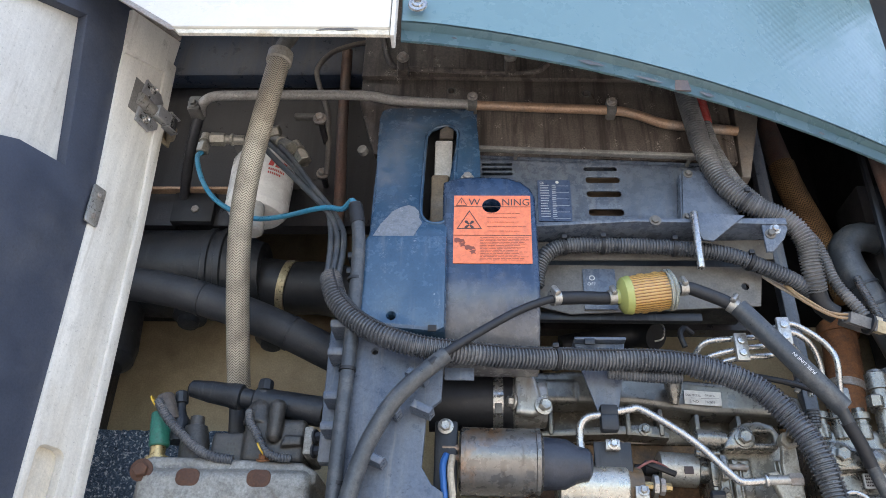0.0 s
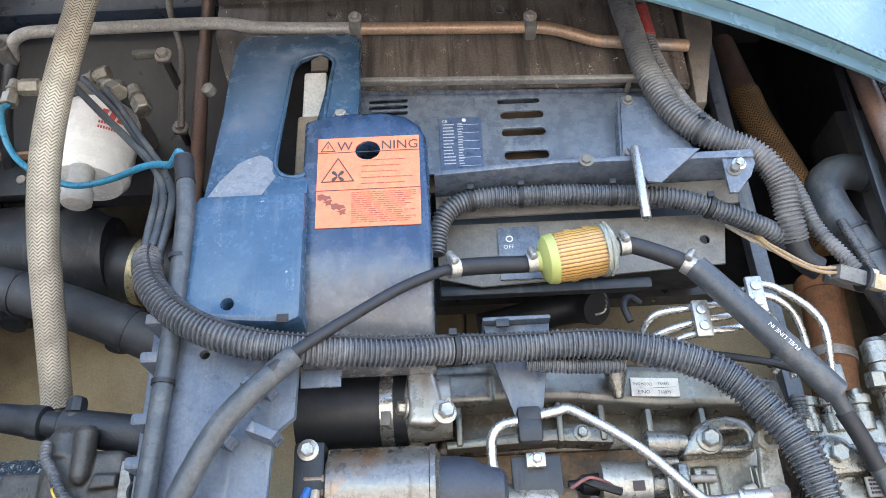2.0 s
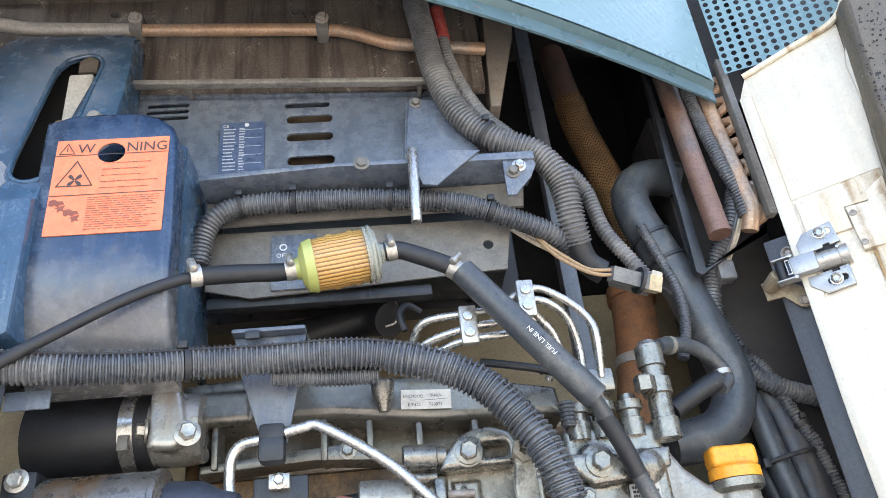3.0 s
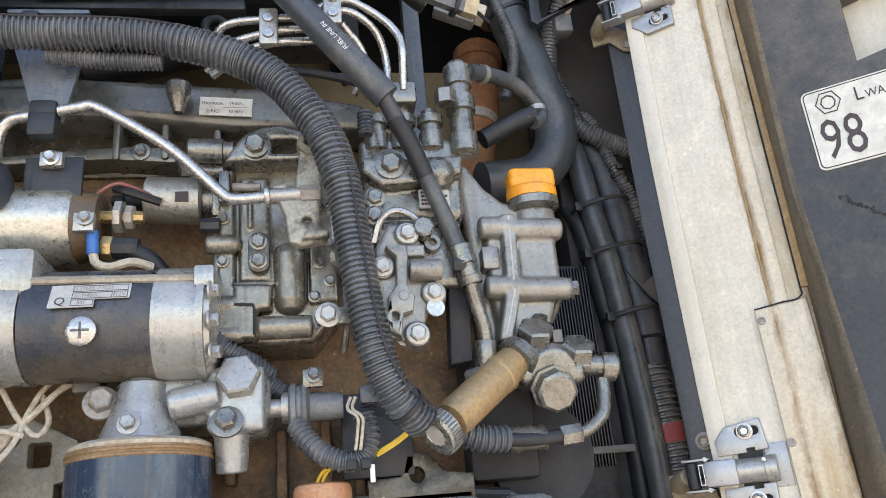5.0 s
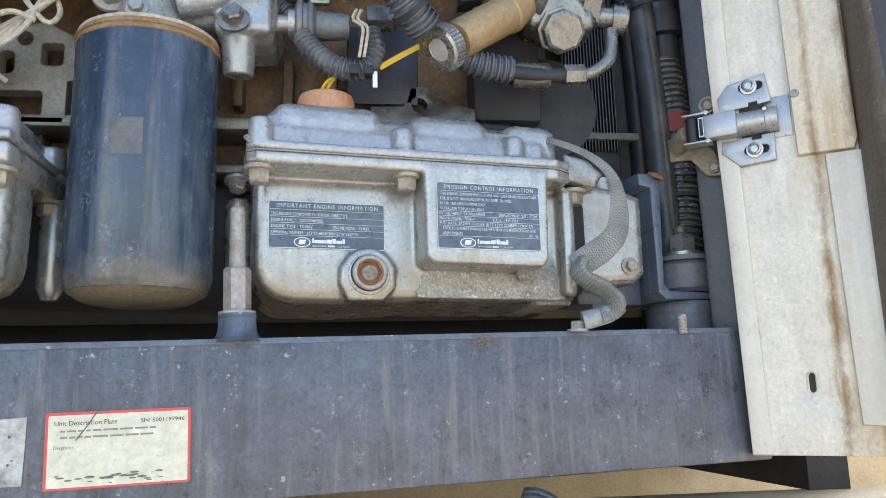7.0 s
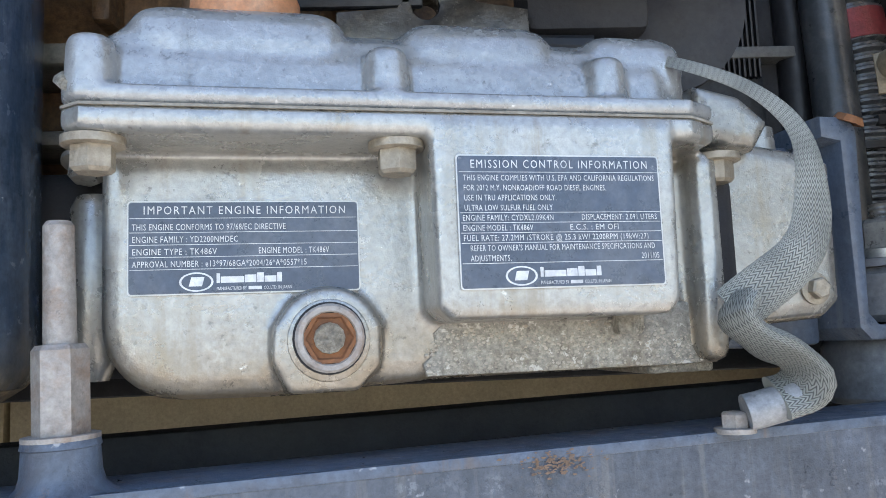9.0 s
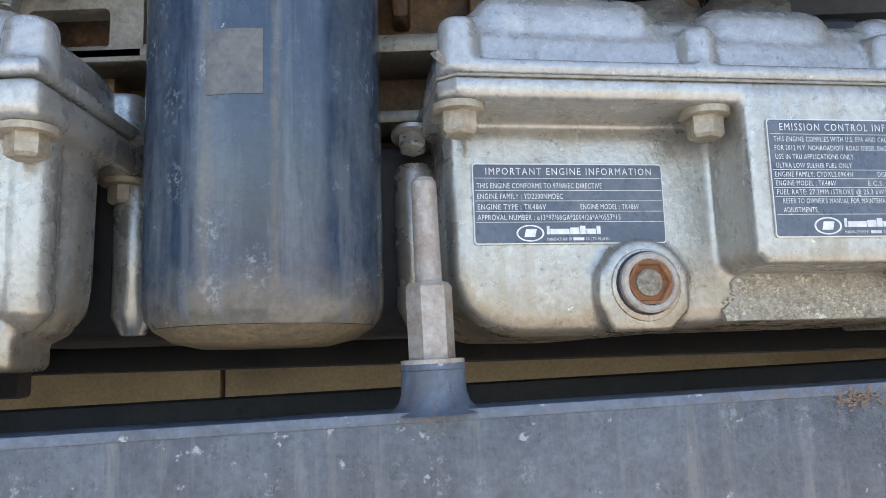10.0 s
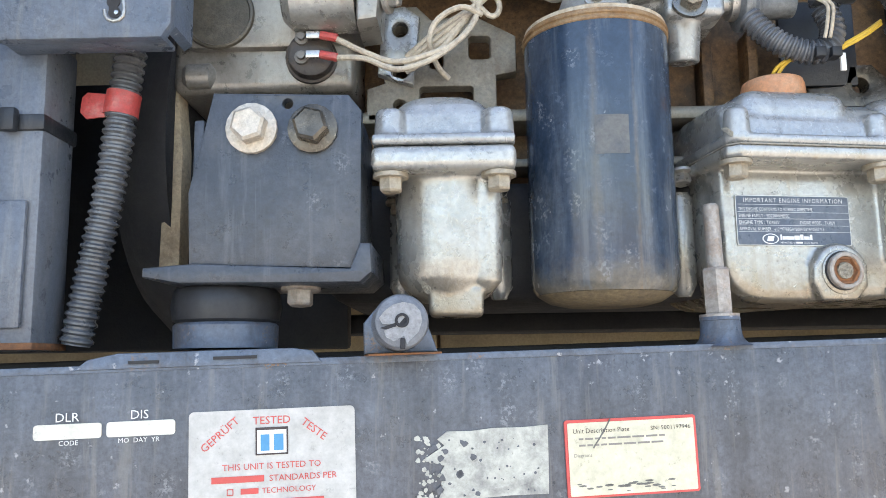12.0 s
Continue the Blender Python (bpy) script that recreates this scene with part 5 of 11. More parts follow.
GREYPIPE = mat("tarnished_pipe", (0.37, 0.345, 0.315), 0.45, 0.2, dirt=(0.20, 0.18, 0.165), amount=0.5, scale=14, edge=0.2, grain=0.3, bump=0.2, specks=(0.50, 0.46, 0.41), speck_at=0.66)
GRIMY = mat("grimy_line", (0.17, 0.148, 0.128), 0.5, 0.2, dirt=(0.10, 0.088, 0.08), amount=0.5, scale=18, grain=0.3, bump=0.15)
run = thing("copper_pipe", "dull brown copper pipe clipped along the bulkhead", "pipe", (0.05, 1.13, 2.49))
part("tube", bm_tube([(-0.442, 1.155, 2.550), (-0.432, 1.130, 2.556), (-0.412, 1.12, 2.563), (-0.376, 1.12, 2.566), (-0.26, 1.12, 2.567), (-0.14, 1.12, 2.565), (-0.08, 1.12, 2.553), (0.052, 1.12, 2.543)], 0.0088, 14), GREYPIPE, run, "grey tarnished length of pipe")
part("tube", bm_tube([(0.050, 1.12, 2.543), (0.17, 1.12, 2.537), (0.286, 1.12, 2.531), (0.326, 1.12, 2.523), (0.375, 1.12, 2.502), (0.41, 1.12, 2.496), (0.50, 1.13, 2.494)], 0.0085, 14), COPPER, run, "brown copper length of pipe")
for x, z in ((0.050, 2.546), (0.289, 2.533)):
    cl = part("clip", bm_box((x - 0.0085, 1.108, z - 0.0125), (x + 0.0085, 1.1365, z + 0.018), 0.004), DUSTY, run, "dusty pipe clip")
    bolt(cl, (x, 1.108, z + 0.006), (0, -1, -0.1), 0.006, 0.006, RUSTZINC)
el = part("saddle_clip", bm_box((-0.458, 1.125, 2.540), (-0.434, 1.16, 2.572), 0.005), DUSTY, run, "dusty saddle clip")
bolt(el, (-0.447, 1.125, 2.552), (0, -1, 0), 0.006, 0.006, DUSTY)
part("hose_tail", bm_tube([(-0.440, 1.150, 2.556), (-0.449, 1.165, 2.540), (-0.466, 1.20, 2.510), (-0.485, 1.25, 2.480), (-0.50, 1.30, 2.455)], 0.0095, 14), NEARBLACK, run, "black hose from the pipe's end")

thin = thing("thin_copper_line", "thin bent copper line with grimy bolts", "pipe", (-0.22, 1.24, 2.45))
part("tube", bm_tube([(-0.15, 1.20, 2.775), (-0.19, 1.20, 2.765), (-0.228, 1.20, 2.745), (-0.252, 1.20, 2.705), (-0.245, 1.20, 2.662), (-0.222, 1.20, 2.594), (-0.213, 1.20, 2.52), (-0.216, 1.225, 2.47)], 0.0052, 10), GRIMY, thin)
for x, y, z in ((-0.219, 1.137, 2.527), (-0.231, 1.260, 2.496), (-0.470, 1.292, 2.432)):
    part("bracket", bm_cyl((x, y + 0.002, z), (x, min(1.302, y + 0.068), z), 0.006, 0.001, 12), NEARBLACK, thin)
    part("clip", bm_box((x - 0.010, y, z - 0.010), (x + 0.010, y + 0.006, z + 0.010), 0.002), GRIMY, thin)
    bolt(thin, (x, y, z), (0, -1, 0), 0.008, 0.008, RUSTZINC)
part("strap", bm_box((-0.266, 1.137, 2.532), (-0.226, 1.15, 2.542), 0.003), DUSTY, thin)
pipe("copper_riser", [(-0.204, 1.23, 2.78), (-0.198, 1.23, 2.60), (-0.187, 1.23, 2.40), (-0.185, 1.23, 2.30)], 0.0105, REDCOPPER, "grimy reddish copper riser pipe on the bulkhead")
upper = thing("small_bore_line", "thin grimy line along the top of the bulkhead", "pipe", (0.02, 1.13, 2.6))
part("tube", bm_tube([(-0.118, 1.115, 2.75), (-0.112, 1.12, 2.690), (-0.100, 1.12, 2.645), (-0.075, 1.12, 2.63), (0.037, 1.12, 2.622), (0.117, 1.12, 2.618), (0.165, 1.12, 2.622), (0.185, 1.12, 2.64)], 0.0055, 10), BULK, upper)
for x in (-0.075, 0.117):
    bolt(upper, (x, 1.105, 2.640), (0, -1, 0), 0.0075, 0.008, RUSTZINC)
    part("clip", bm_box((x - 0.01, 1.106, 2.612), (x + 0.01, 1.125, 2.644), 0.003), BULK, upper)
for x, z in HOLES:
    solo("rivet", bm_lathe((x, 1.1375, z), (0, -1, 0), [(0, 0.0085), (0.0016, 0.008), (0.002, 0.0065), (0.0008, 0.0056), (-0.004, 0.0050)], 18, capped=False), DUSTY, "grimy hollow rivet in the bulkhead", "rivet", group="bulkhead rivets")
solo("rivet", bm_lathe((-0.17, 1.30, 2.42), (0, -1, 0), [(0, 0.009), (0.003, 0.008), (0.004, 0)], 14), NEARBLACK, "grimy rivet in the bulkhead", "rivet", group="bulkhead rivets")

# ---- fan belt guard ----
guard = thing("belt_guard", "dark blue moulded fan belt guard, scuffed and dusty", "belt guard", (0.02, 1.03, 1.6))


def lean(z):
    """Front of the leaning tower at a height."""
    return 1.030 + max(0.0, z - 2.21) * 0.31 - 0.0186


slot = [(-0.025, 2.275), (-0.023, 2.255), (-0.015, 2.242), (-0.002, 2.237), (0.011, 2.242), (0.020, 2.255), (0.022, 2.275), (0.026, 2.42), (0.027, 2.452), (0.022, 2.468), (0.010, 2.477), (-0.003, 2.474), (-0.016, 2.466), (-0.023, 2.450), (-0.025, 2.43)]
tower = bm_plate([(-0.095, 2.21), (0.0155, 2.21), (0.0155, 2.305), (0.058, 2.310), (0.064, 2.325), (0.063, 2.40), (0.058, 2.49), (0.052, 2.515), (0.038, 2.526), (-0.090, 2.530), (-0.104, 2.522), (-0.108, 2.50), (-0.103, 2.40), (-0.095, 2.30)], 0.0, 0.007, [slot], 0.0028)
for v in tower.verts:
    v.co.y += lean(v.co.z)
part("tower", tower, GUARD, guard, "upright with a long oval slot")
lip_line = [(x, lean(z) + 0.0004, z) for x, z in slot]
part("slot_lip", bm_tube(lip_line + lip_line[:2], 0.0026, 10), GUARD, guard, "rounded lip of the slot")
for lo, hi in (((-0.106, 0, 2.215), (-0.100, 1, 2.522)), ((0.052, 0, 2.32), (0.058, 1, 2.515)), ((-0.100, 0, 2.518), (0.052, 1, 2.525))):
    side = bm_box(lo, hi)
    for v in side.verts:
        v.co.y = 1.1355 if v.co.y > 0.5 else lean(v.co.z) + 0.005
        if v.co.z < 2.4 and v.co.x < 0:
            v.co.x += 0.010
    part("tower_side", side, GUARD, guard)
left = bm_plate([(-0.104, 2.085), (-0.096, 2.068), (0.004, 2.060), (0.016, 2.066), (0.016, 2.2085), (-0.096, 2.2085), (-0.106, 2.188)], 1.003, 1.06, [ring(-0.056, 2.083, 0.005, 12)], 0.006)
part("left_bulge", left, GUARD, guard, "stepped lower bulge")
warn_hole = ring(0.079, 2.266, 0.0125, 16, 1.1)
face = bm_plate([(0.008, 2.036), (0.144, 2.036), (0.1455, 2.16), (0.143, 2.283), (0.137, 2.299), (0.122, 2.312), (0.100, 2.319), (0.060, 2.320), (0.030, 2.318), (0.008, 2.310)], 1.018, 1.052, [warn_hole], 0.006)
for k in range(12):
    bmesh.ops.bisect_plane(face, geom=face.verts[:] + face.edges[:] + face.faces[:], plane_co=(0, 0, 2.042 + 0.0095 * k), plane_no=(0, 0, 1))
for v in face.verts:
    if v.co.z < 2.148:
        v.co.y += 0.15 - math.sqrt(0.15 ** 2 - (2.148 - v.co.z) ** 2)
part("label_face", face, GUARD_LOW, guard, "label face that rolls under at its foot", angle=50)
part("side_wall", bm_box((0.133, 1.053, 2.075), (0.144, 1.20, 2.30), 0.004), GUARD, guard)
part("edge_slot", bm_box((-0.0062, 1.0018, 2.0600), (0.0050, 1.0045, 2.0690), 0.0006), DARKGAP, guard)
scuff = bm_plate([(-0.090, 2.2105), (-0.058, 2.2102), (-0.032, 2.2105), (-0.028, 2.222), (-0.021, 2.238), (-0.0262, 2.249), (-0.0265, 2.262), (-0.034, 2.272), (-0.043, 2.276), (-0.055, 2.271), (-0.066, 2.262), (-0.074, 2.247), (-0.081, 2.235)], 0.0, 0.001)
for v in scuff.verts:
    v.co.y += lean(v.co.z) - 0.0008
part("scuff", scuff, GUARD_WORN, guard, "light grey scuffed patch")
bolt(guard, (0.0435, lean(2.337) + 0.0005, 2.337), (0, -1, 0.3), 0.0072, 0.008, RUSTZINC, 1.5)
part("bolt", bm_lathe((-0.125, 1.08, 2.41), (-0.3, -1, 0), [(0, 0.008), (0.01, 0.008), (0.012, 0.004), (0.012, 0)], 12), DUSTY, guard)
part("fan_blade", bm_box((-0.0105, 1.086, 2.366), (0.0185, 1.108, 2.440), 0.003), mat("blade_grey", (0.50, 0.49, 0.46), 0.45, dirt=(0.34, 0.31, 0.26), amount=0.4, scale=24), guard, "pale grey fan blade behind the slot")
part("blade_root", bm_box((-0.0145, 1.078, 2.24), (0.014, 1.104, 2.3655), 0.004), mat("blade_root", (0.22, 0.165, 0.11), 0.6, dirt=(0.40, 0.38, 0.34), amount=0.34, scale=20), guard, "brown stained blade root")
part("hinge_tongue", bm_plate([(-0.004, 2.45), (0.018, 2.45), (0.019, 2.468), (0.008, 2.476), (-0.004, 2.468)], 1.094, 1.098, (), 0.001), mat("tongue_brown", (0.10, 0.085, 0.07), 0.6, dirt=(0.2, 0.16, 0.11), amount=0.4, scale=30), guard)
# The shade inside the guard is this near-black sheet.
part("dark_inside", bm_plate([(-0.09, 2.06), (0.125, 2.06), (0.125, 2.315), (0.050, 2.33), (0.050, 2.515), (-0.095, 2.515)], 1.122, 1.130), DARKGAP, guard, "dark sheet for the shaded inside of the guard")
# long lower plate with its notch, down to the folded foot
lower = bm_plate([(-0.100, 2.058), (0.016, 2.045), (0.014, 1.970), (-0.004, 1.955), (-0.008, 1.885), (0.004, 1.865), (0.0185, 1.855), (0.0185, 1.655), (0.012, 1.645), (-0.100, 1.645), (-0.122, 1.70), (-0.118, 1.86)], 1.012, 1.02, [ring(-0.075, 2.035, 0.0045, 12)], 0.002)
part("lower_plate", lower, FRAME, guard, "blue-grey lower plate")
part("foot_lip", bm_box((-0.10, 1.0205, 1.645), (0.0125, 1.040, 1.650), 0.002), FRAME, guard)
part("foot_side", bm_plate([(0.0130, 1.652), (0.0130, 1.85), (0.0185, 1.84), (0.0185, 1.656)], 1.0205, 1.055, (), 0.002), FRAME, guard, "folded edge")
part("edge_tab", bm_box((0.0165, 1.0185, 1.999), (0.055, 1.0215, 2.016), 0.001), FRAME, guard, "thin side tab")
for x, z, h2 in ((-0.018, 1.995, 0.008), (-0.050, 1.950, 0.010), (-0.010, 1.952, 0.009), (-0.066, 1.890, 0.009)):
    part("retainer", bm_plate([(x - 0.014, z), (x + 0.010, z - 0.010), (x + 0.016, z - 0.002), (x - 0.008, z + h2)], 0.984, 1.013, (), 0.002), FRAME, guard, "bent cable retainer")
part("foot_hole", bm_plate([*((-0.021 + 0.0046 * math.cos(radians(a)), 1.6705 + 0.0046 * math.sin(radians(a))) for a in range(-50, 231, 20)), *((-0.020 + 0.0042 * math.cos(radians(a)), 1.6625 + 0.0038 * math.sin(radians(a))) for a in range(150, 391, 20))], 1.0112, 1.0122), DARKGAP, guard, "dark keyhole")
part("hole_lip", bm_tube([(-0.027, 1.0118, 1.665), (-0.0255, 1.0115, 1.659), (-0.020, 1.0115, 1.6565), (-0.0145, 1.0115, 1.659), (-0.0135, 1.0115, 1.666), (-0.015, 1.0118, 1.674)], 0.0012, 8), ZINC, guard, "bright worn edge of the keyhole")
part("stud_tip", bm_lathe((-0.0185, 1.0114, 1.6625), (0, -1, 0), [(0, 0.0018), (0.001, 0.0015), (0.0012, 0)], 10), STEEL, guard)

YW = 1.0166
wl = thing("warning_label", "orange warning label with black print on the belt guard", "label", (0.08, YW, 2.17))
part("sheet", bm_plate(rounded(0.0245, 2.170, 0.1355, 2.2835, 0.001), YW, YW + 0.0013, [ring(0.079, 2.266, 0.0125, 16, 1.1)]), WARN, wl)
YI = YW - 0.0005
INKPRINT = flat_mat("ink_brown_print", (0.22, 0.06, 0.035), 0.5)
writing("W", 0.0165, (0.0455, YI, 2.2665), INK, wl)
writing("NING", 0.0165, (0.0935, YI, 2.2662), INK, wl, squeeze=0.98)


def triangle(cx, cz, r):
    return [(cx + r * math.cos(a), cz + r * math.sin(a)) for a in (radians(90), radians(210), radians(330))]


def frame_tri(cx, cz, r, w, bm=None):
    return bm_plate(triangle(cx, cz, r), YI, YI + 0.0003, [triangle(cx, cz, r - w)], 0, bm)


bm = frame_tri(0.0355, 2.2705, 0.0095, 0.0018)
frame_tri(0.047, 2.2365, 0.021, 0.0022, bm)
quad(bm, 0.0350, 0.0360, 2.2690, 2.2745, YI)
for k in range(4):
    a = radians(45 + 90 * k)
    c, q = math.cos(a), math.sin(a)
    bm_plate([(0.047 + c * u - q * w, 2.2335 + q * u + c * w) for u, w in ((0.0008, -0.0008), (0.006, -0.0022), (0.0085, -0.0012), (0.0085, 0.0012), (0.006, 0.0020), (0.0008, 0.0008))], YI, YI + 0.0003, (), 0, bm)
part("hazard_symbols", bm, INK, wl, "black hazard triangles with a fan sign")
bm = bmesh.new()
for z in (2.2635, 2.2150):
    quad(bm, 0.0248, 0.1352, z, z + 0.0008, YI)
part("rules", bm, INK, wl)
for i in range(5):
    bars(wl, 0.072, 0.128, 2.2215 + i * 0.0075, 2.2237 + i * 0.0075, YI, 1, INKPRINT, 20 + i, 0.32)
bars(wl, 0.062, 0.131, 2.174, 2.213, YI, 15, INKPRINT, 31, 0.26)
bm = bmesh.new()
for cx, cz in ((0.034, 2.204), (0.049, 2.192)):
    bm_plate([(cx - 0.008, cz + 0.006), (cx - 0.003, cz + 0.0075), (cx + 0.001, cz + 0.005), (cx + 0.005, cz + 0.005), (cx + 0.007, cz + 0.001), (cx + 0.003, cz + 0.001), (cx + 0.001, cz - 0.0015), (cx - 0.003, cz + 0.001), (cx - 0.005, cz - 0.001), (cx - 0.008, cz + 0.001)], YI, YI + 0.0003, (), 0, bm)
    bm_plate([(cx + 0.003, cz - 0.001), (cx + 0.008, cz), (cx + 0.006, cz - 0.004), (cx + 0.008, cz - 0.007), (cx + 0.004, cz - 0.006), (cx + 0.001, cz - 0.008), (cx + 0.001, cz - 0.004), (cx - 0.002, cz - 0.003)], YI, YI + 0.0003, (), 0, bm)
part("pulley_pictograms", bm, INKPRINT, wl, "black pinch point pictograms")

# ---- white fuel filter on its head, with braided hose in front ----
TARNISH = mat("tarnished_fitting", (0.32, 0.295, 0.245), 0.4, 0.5, dirt=(0.11, 0.10, 0.085), amount=0.4, scale=50, bump=0.15)
ff = thing("fuel_filter_canister", "white spin-on fuel filter canister with a red mark", "filter", (-0.322, 1.215, 2.33))
part("can", bm_lathe((-0.3283, 1.209, 2.366), (0.015, 0, 1), [(0, 0.030), (0.003, 0.046), (0.014, 0.0545), (0.089, 0.0560), (0.106, 0.0555), (0.116, 0.051), (0.117, 0.03)], 40), WHITE_CAN, ff, "white painted can")
part("head", bm_box((-0.375, 1.150, 2.4835), (-0.275, 1.30, 2.504), 0.008), DUSTY, ff, "grimy cast filter head")
for a in ((-0.345, 1.135, 2.478, -0.404, 1.130, 2.476, 0.0135), (-0.4125, 1.130, 2.486, -0.4135, 1.130, 2.447, 0.0125), (-0.290, 1.125, 2.472, -0.250, 1.098, 2.432, 0.0135), (-0.315, 1.125, 2.478, -0.280, 1.118, 2.484, 0.013), (-0.262, 1.155, 2.486, -0.238, 1.148, 2.440, 0.0145)):
    p0, p1 = Vector(a[:3]), Vector(a[3:6])
    long = (p1 - p0).length
    way = (p1 - p0).normalized()
    fit = part("pipe_fitting", bm_lathe(p0, way, [(0, a[6] * 0.62), (long * 0.30, a[6] * 0.66), (long * 0.34, a[6] * 0.8), (long * 0.40, a[6] * 0.8), (long * 0.42, a[6] * 0.6), (long, a[6] * 0.62)], 16), TARNISH, ff, "tarnished pipe fitting")
    part("union_nut", bm_lathe(p0, way, [(long * 0.55, a[6] * 0.7), (long * 0.58, a[6] * 0.88), (long * 0.97, a[6] * 0.88), (long, a[6] * 0.75)], 6), TARNISH, fit)
part("drain_nut", bm_lathe((-0.3203, 1.175, 2.3130), (0, 0, 1), [(0, 0.008), (0.001, 0.0175), (0.004, 0.0205), (0.020, 0.0205), (0.026, 0.017), (0.056, 0.0165)], 12), PAPER_GREY, ff, "grey plastic drain knob")
angle0 = radians(-66)
bm = bmesh.new()
for k in range(3):
    a0 = angle0 + k * 0.21
    for zz0, zz1 in ((0.092, 0.108),):
        bm.faces.new([bm.verts.new((-0.327 + 0.0566 * math.cos(a), 1.209 + 0.0566 * math.sin(a), 2.350 + z)) for a, z in ((a0, zz0), (a0 + 0.15, zz0), (a0 + 0.23, zz1), (a0 + 0.08, zz1))])
part("red_mark", bm, INKRED, ff, "slanted red stripes")
bm = bmesh.new()
for r_ in range(2):
    for k in range(9 - r_ * 2):
        a0 = angle0 + 0.02 + k * 0.062
        z = 0.083 - r_ * 0.008
        bm.faces.new([bm.verts.new((-0.327 + 0.0566 * math.cos(a), 1.209 + 0.0566 * math.sin(a), 2.350 + q)) for a, q in ((a0, z), (a0 + 0.04, z), (a0 + 0.04, z + 0.0045), (a0, z + 0.0045))])
part("small_print", bm, INKRED, ff)

bh = thing("braided_hose", "braided steel refrigerant hose with tan patina", "hose", (-0.27, 1.06, 1.96))
line = [(-0.2621, 0.9950, 2.5272), (-0.2758, 1.0088, 2.4310), (-0.2901, 1.0304, 2.3534), (-0.3005, 1.0580, 2.2901), (-0.3061, 1.0906, 2.2325), (-0.3091, 1.1291, 2.1768), (-0.3097, 1.1688, 2.1177), (-0.3076, 1.2050, 2.0533)]
part("braid", bm_tube(line, 0.0178, 26), BRAID, bh)
part("collar", bm_lathe((-0.2623, 0.9950, 2.5232), (0.0520, 0.0079, 0.9986), [(0, 0.0185), (0.003, 0.0208), (0.022, 0.0204), (0.026, 0.015)], 24), mat("tan_collar", (0.46, 0.42, 0.35), 0.5, 0.2, dirt=(0.3, 0.25, 0.18), amount=0.4, scale=30), bh, "tan crimped collar")
part("upper_pipe", bm_tube([(-0.2621, 0.9950, 2.5272), (-0.2605, 0.9952, 2.5572), (-0.2574, 1.0257, 2.6171)], 0.0125, 14), DUSTY, bh)
part("lower_pipe", bm_tube([(-0.3076, 1.2050, 2.0633), (-0.3044, 1.2100, 2.0175), (-0.3011, 1.2150, 1.9818)], 0.0135, 14), BLACK, bh)

# ---- air cleaner and intake hoses ----
ac = thing("air_cleaner", "black plastic air cleaner housing with ribbed bands", "air cleaner", (-0.45, 1.36, 2.25))
part("housing", bm_lathe((-0.64, 1.36, 2.335), (1, 0, -0.01), [(0, 0.06), (0.002, 0.083), (0.20, 0.084), (0.202, 0.088), (0.212, 0.088), (0.214, 0.084), (0.225, 0.084), (0.227, 0.089), (0.237, 0.089), (0.239, 0.084), (0.265, 0.08), (0.285, 0.066), (0.30, 0.062)], 36), BLACK, ac)
part("outlet_hose", bm_tube([(-0.345, 1.37, 2.32), (-0.28, 1.36, 2.305), (-0.22, 1.35, 2.30), (-0.16, 1.33, 2.27), (-0.135, 1.31, 2.21), (-0.13, 1.30, 2.15)], 0.05, 22), RUBBER, ac, "dusty rubber outlet hose")
part("band", hoop((-0.292, 1.358, 2.305), (1, 0, -0.2), 0.0505, 0.014, 0.0015), mat("band_yellow", (0.46, 0.39, 0.24), 0.35, 0.6, dirt=(0.3, 0.24, 0.15), amount=0.4, scale=40), ac, "yellow zinc hose band")
part("mount_bracket", bm_box((-0.515, 1.285, 2.405), (-0.435, 1.31, 2.47), 0.003), RUBBER, ac, "black mounting bracket")
part("rain_drop_valve", bm_lathe((-0.60, 1.35, 2.27), (0.1, -0.2, -1), [(0, 0.045), (0.10, 0.05), (0.13, 0.046), (0.145, 0.03), (0.148, 0)], 22), RUBBER, ac, "rubber dust valve")
part("knob", bm_lathe((-0.455, 1.33, 2.245), (0, -0.2, -1), [(0, 0.032), (0.02, 0.03), (0.024, 0.02), (0.034, 0.018), (0.036, 0)], 18), BLACK, ac)
part("knob", bm_lathe((-0.300, 1.33, 2.205), (0, -0.2, -1), [(0, 0.032), (0.02, 0.03), (0.024, 0.02), (0.034, 0.018), (0.036, 0)], 18), BLACK, ac)
ih = thing("intake_hose", "thick black foam-covered hose crossing the compartment", "hose", (-0.4, 1.235, 2.2))
part("sleeve", bm_tube([(-0.64, 1.24, 2.260), (-0.558, 1.235, 2.250), (-0.458, 1.23, 2.233), (-0.358, 1.23, 2.203), (-0.27, 1.23, 2.168), (-0.20, 1.24, 2.137), (-0.155, 1.25, 2.118)], 0.0285, 22), FOAM, ih)
for p, d in (((-0.40, 1.23, 2.216), (1, 0, -0.3)), ((-0.245, 1.233, 2.157), (1, 0.1, -0.45))):
    part("tie_band", hoop(p, d, 0.0287, 0.006, 0.0012), BLACK, ih)
solo("rail", bm_box((-0.62, 1.27, 2.468), (-0.36, 1.29, 2.474), 0.002), COPPER, "thin brown rail on the bulkhead", "rail")

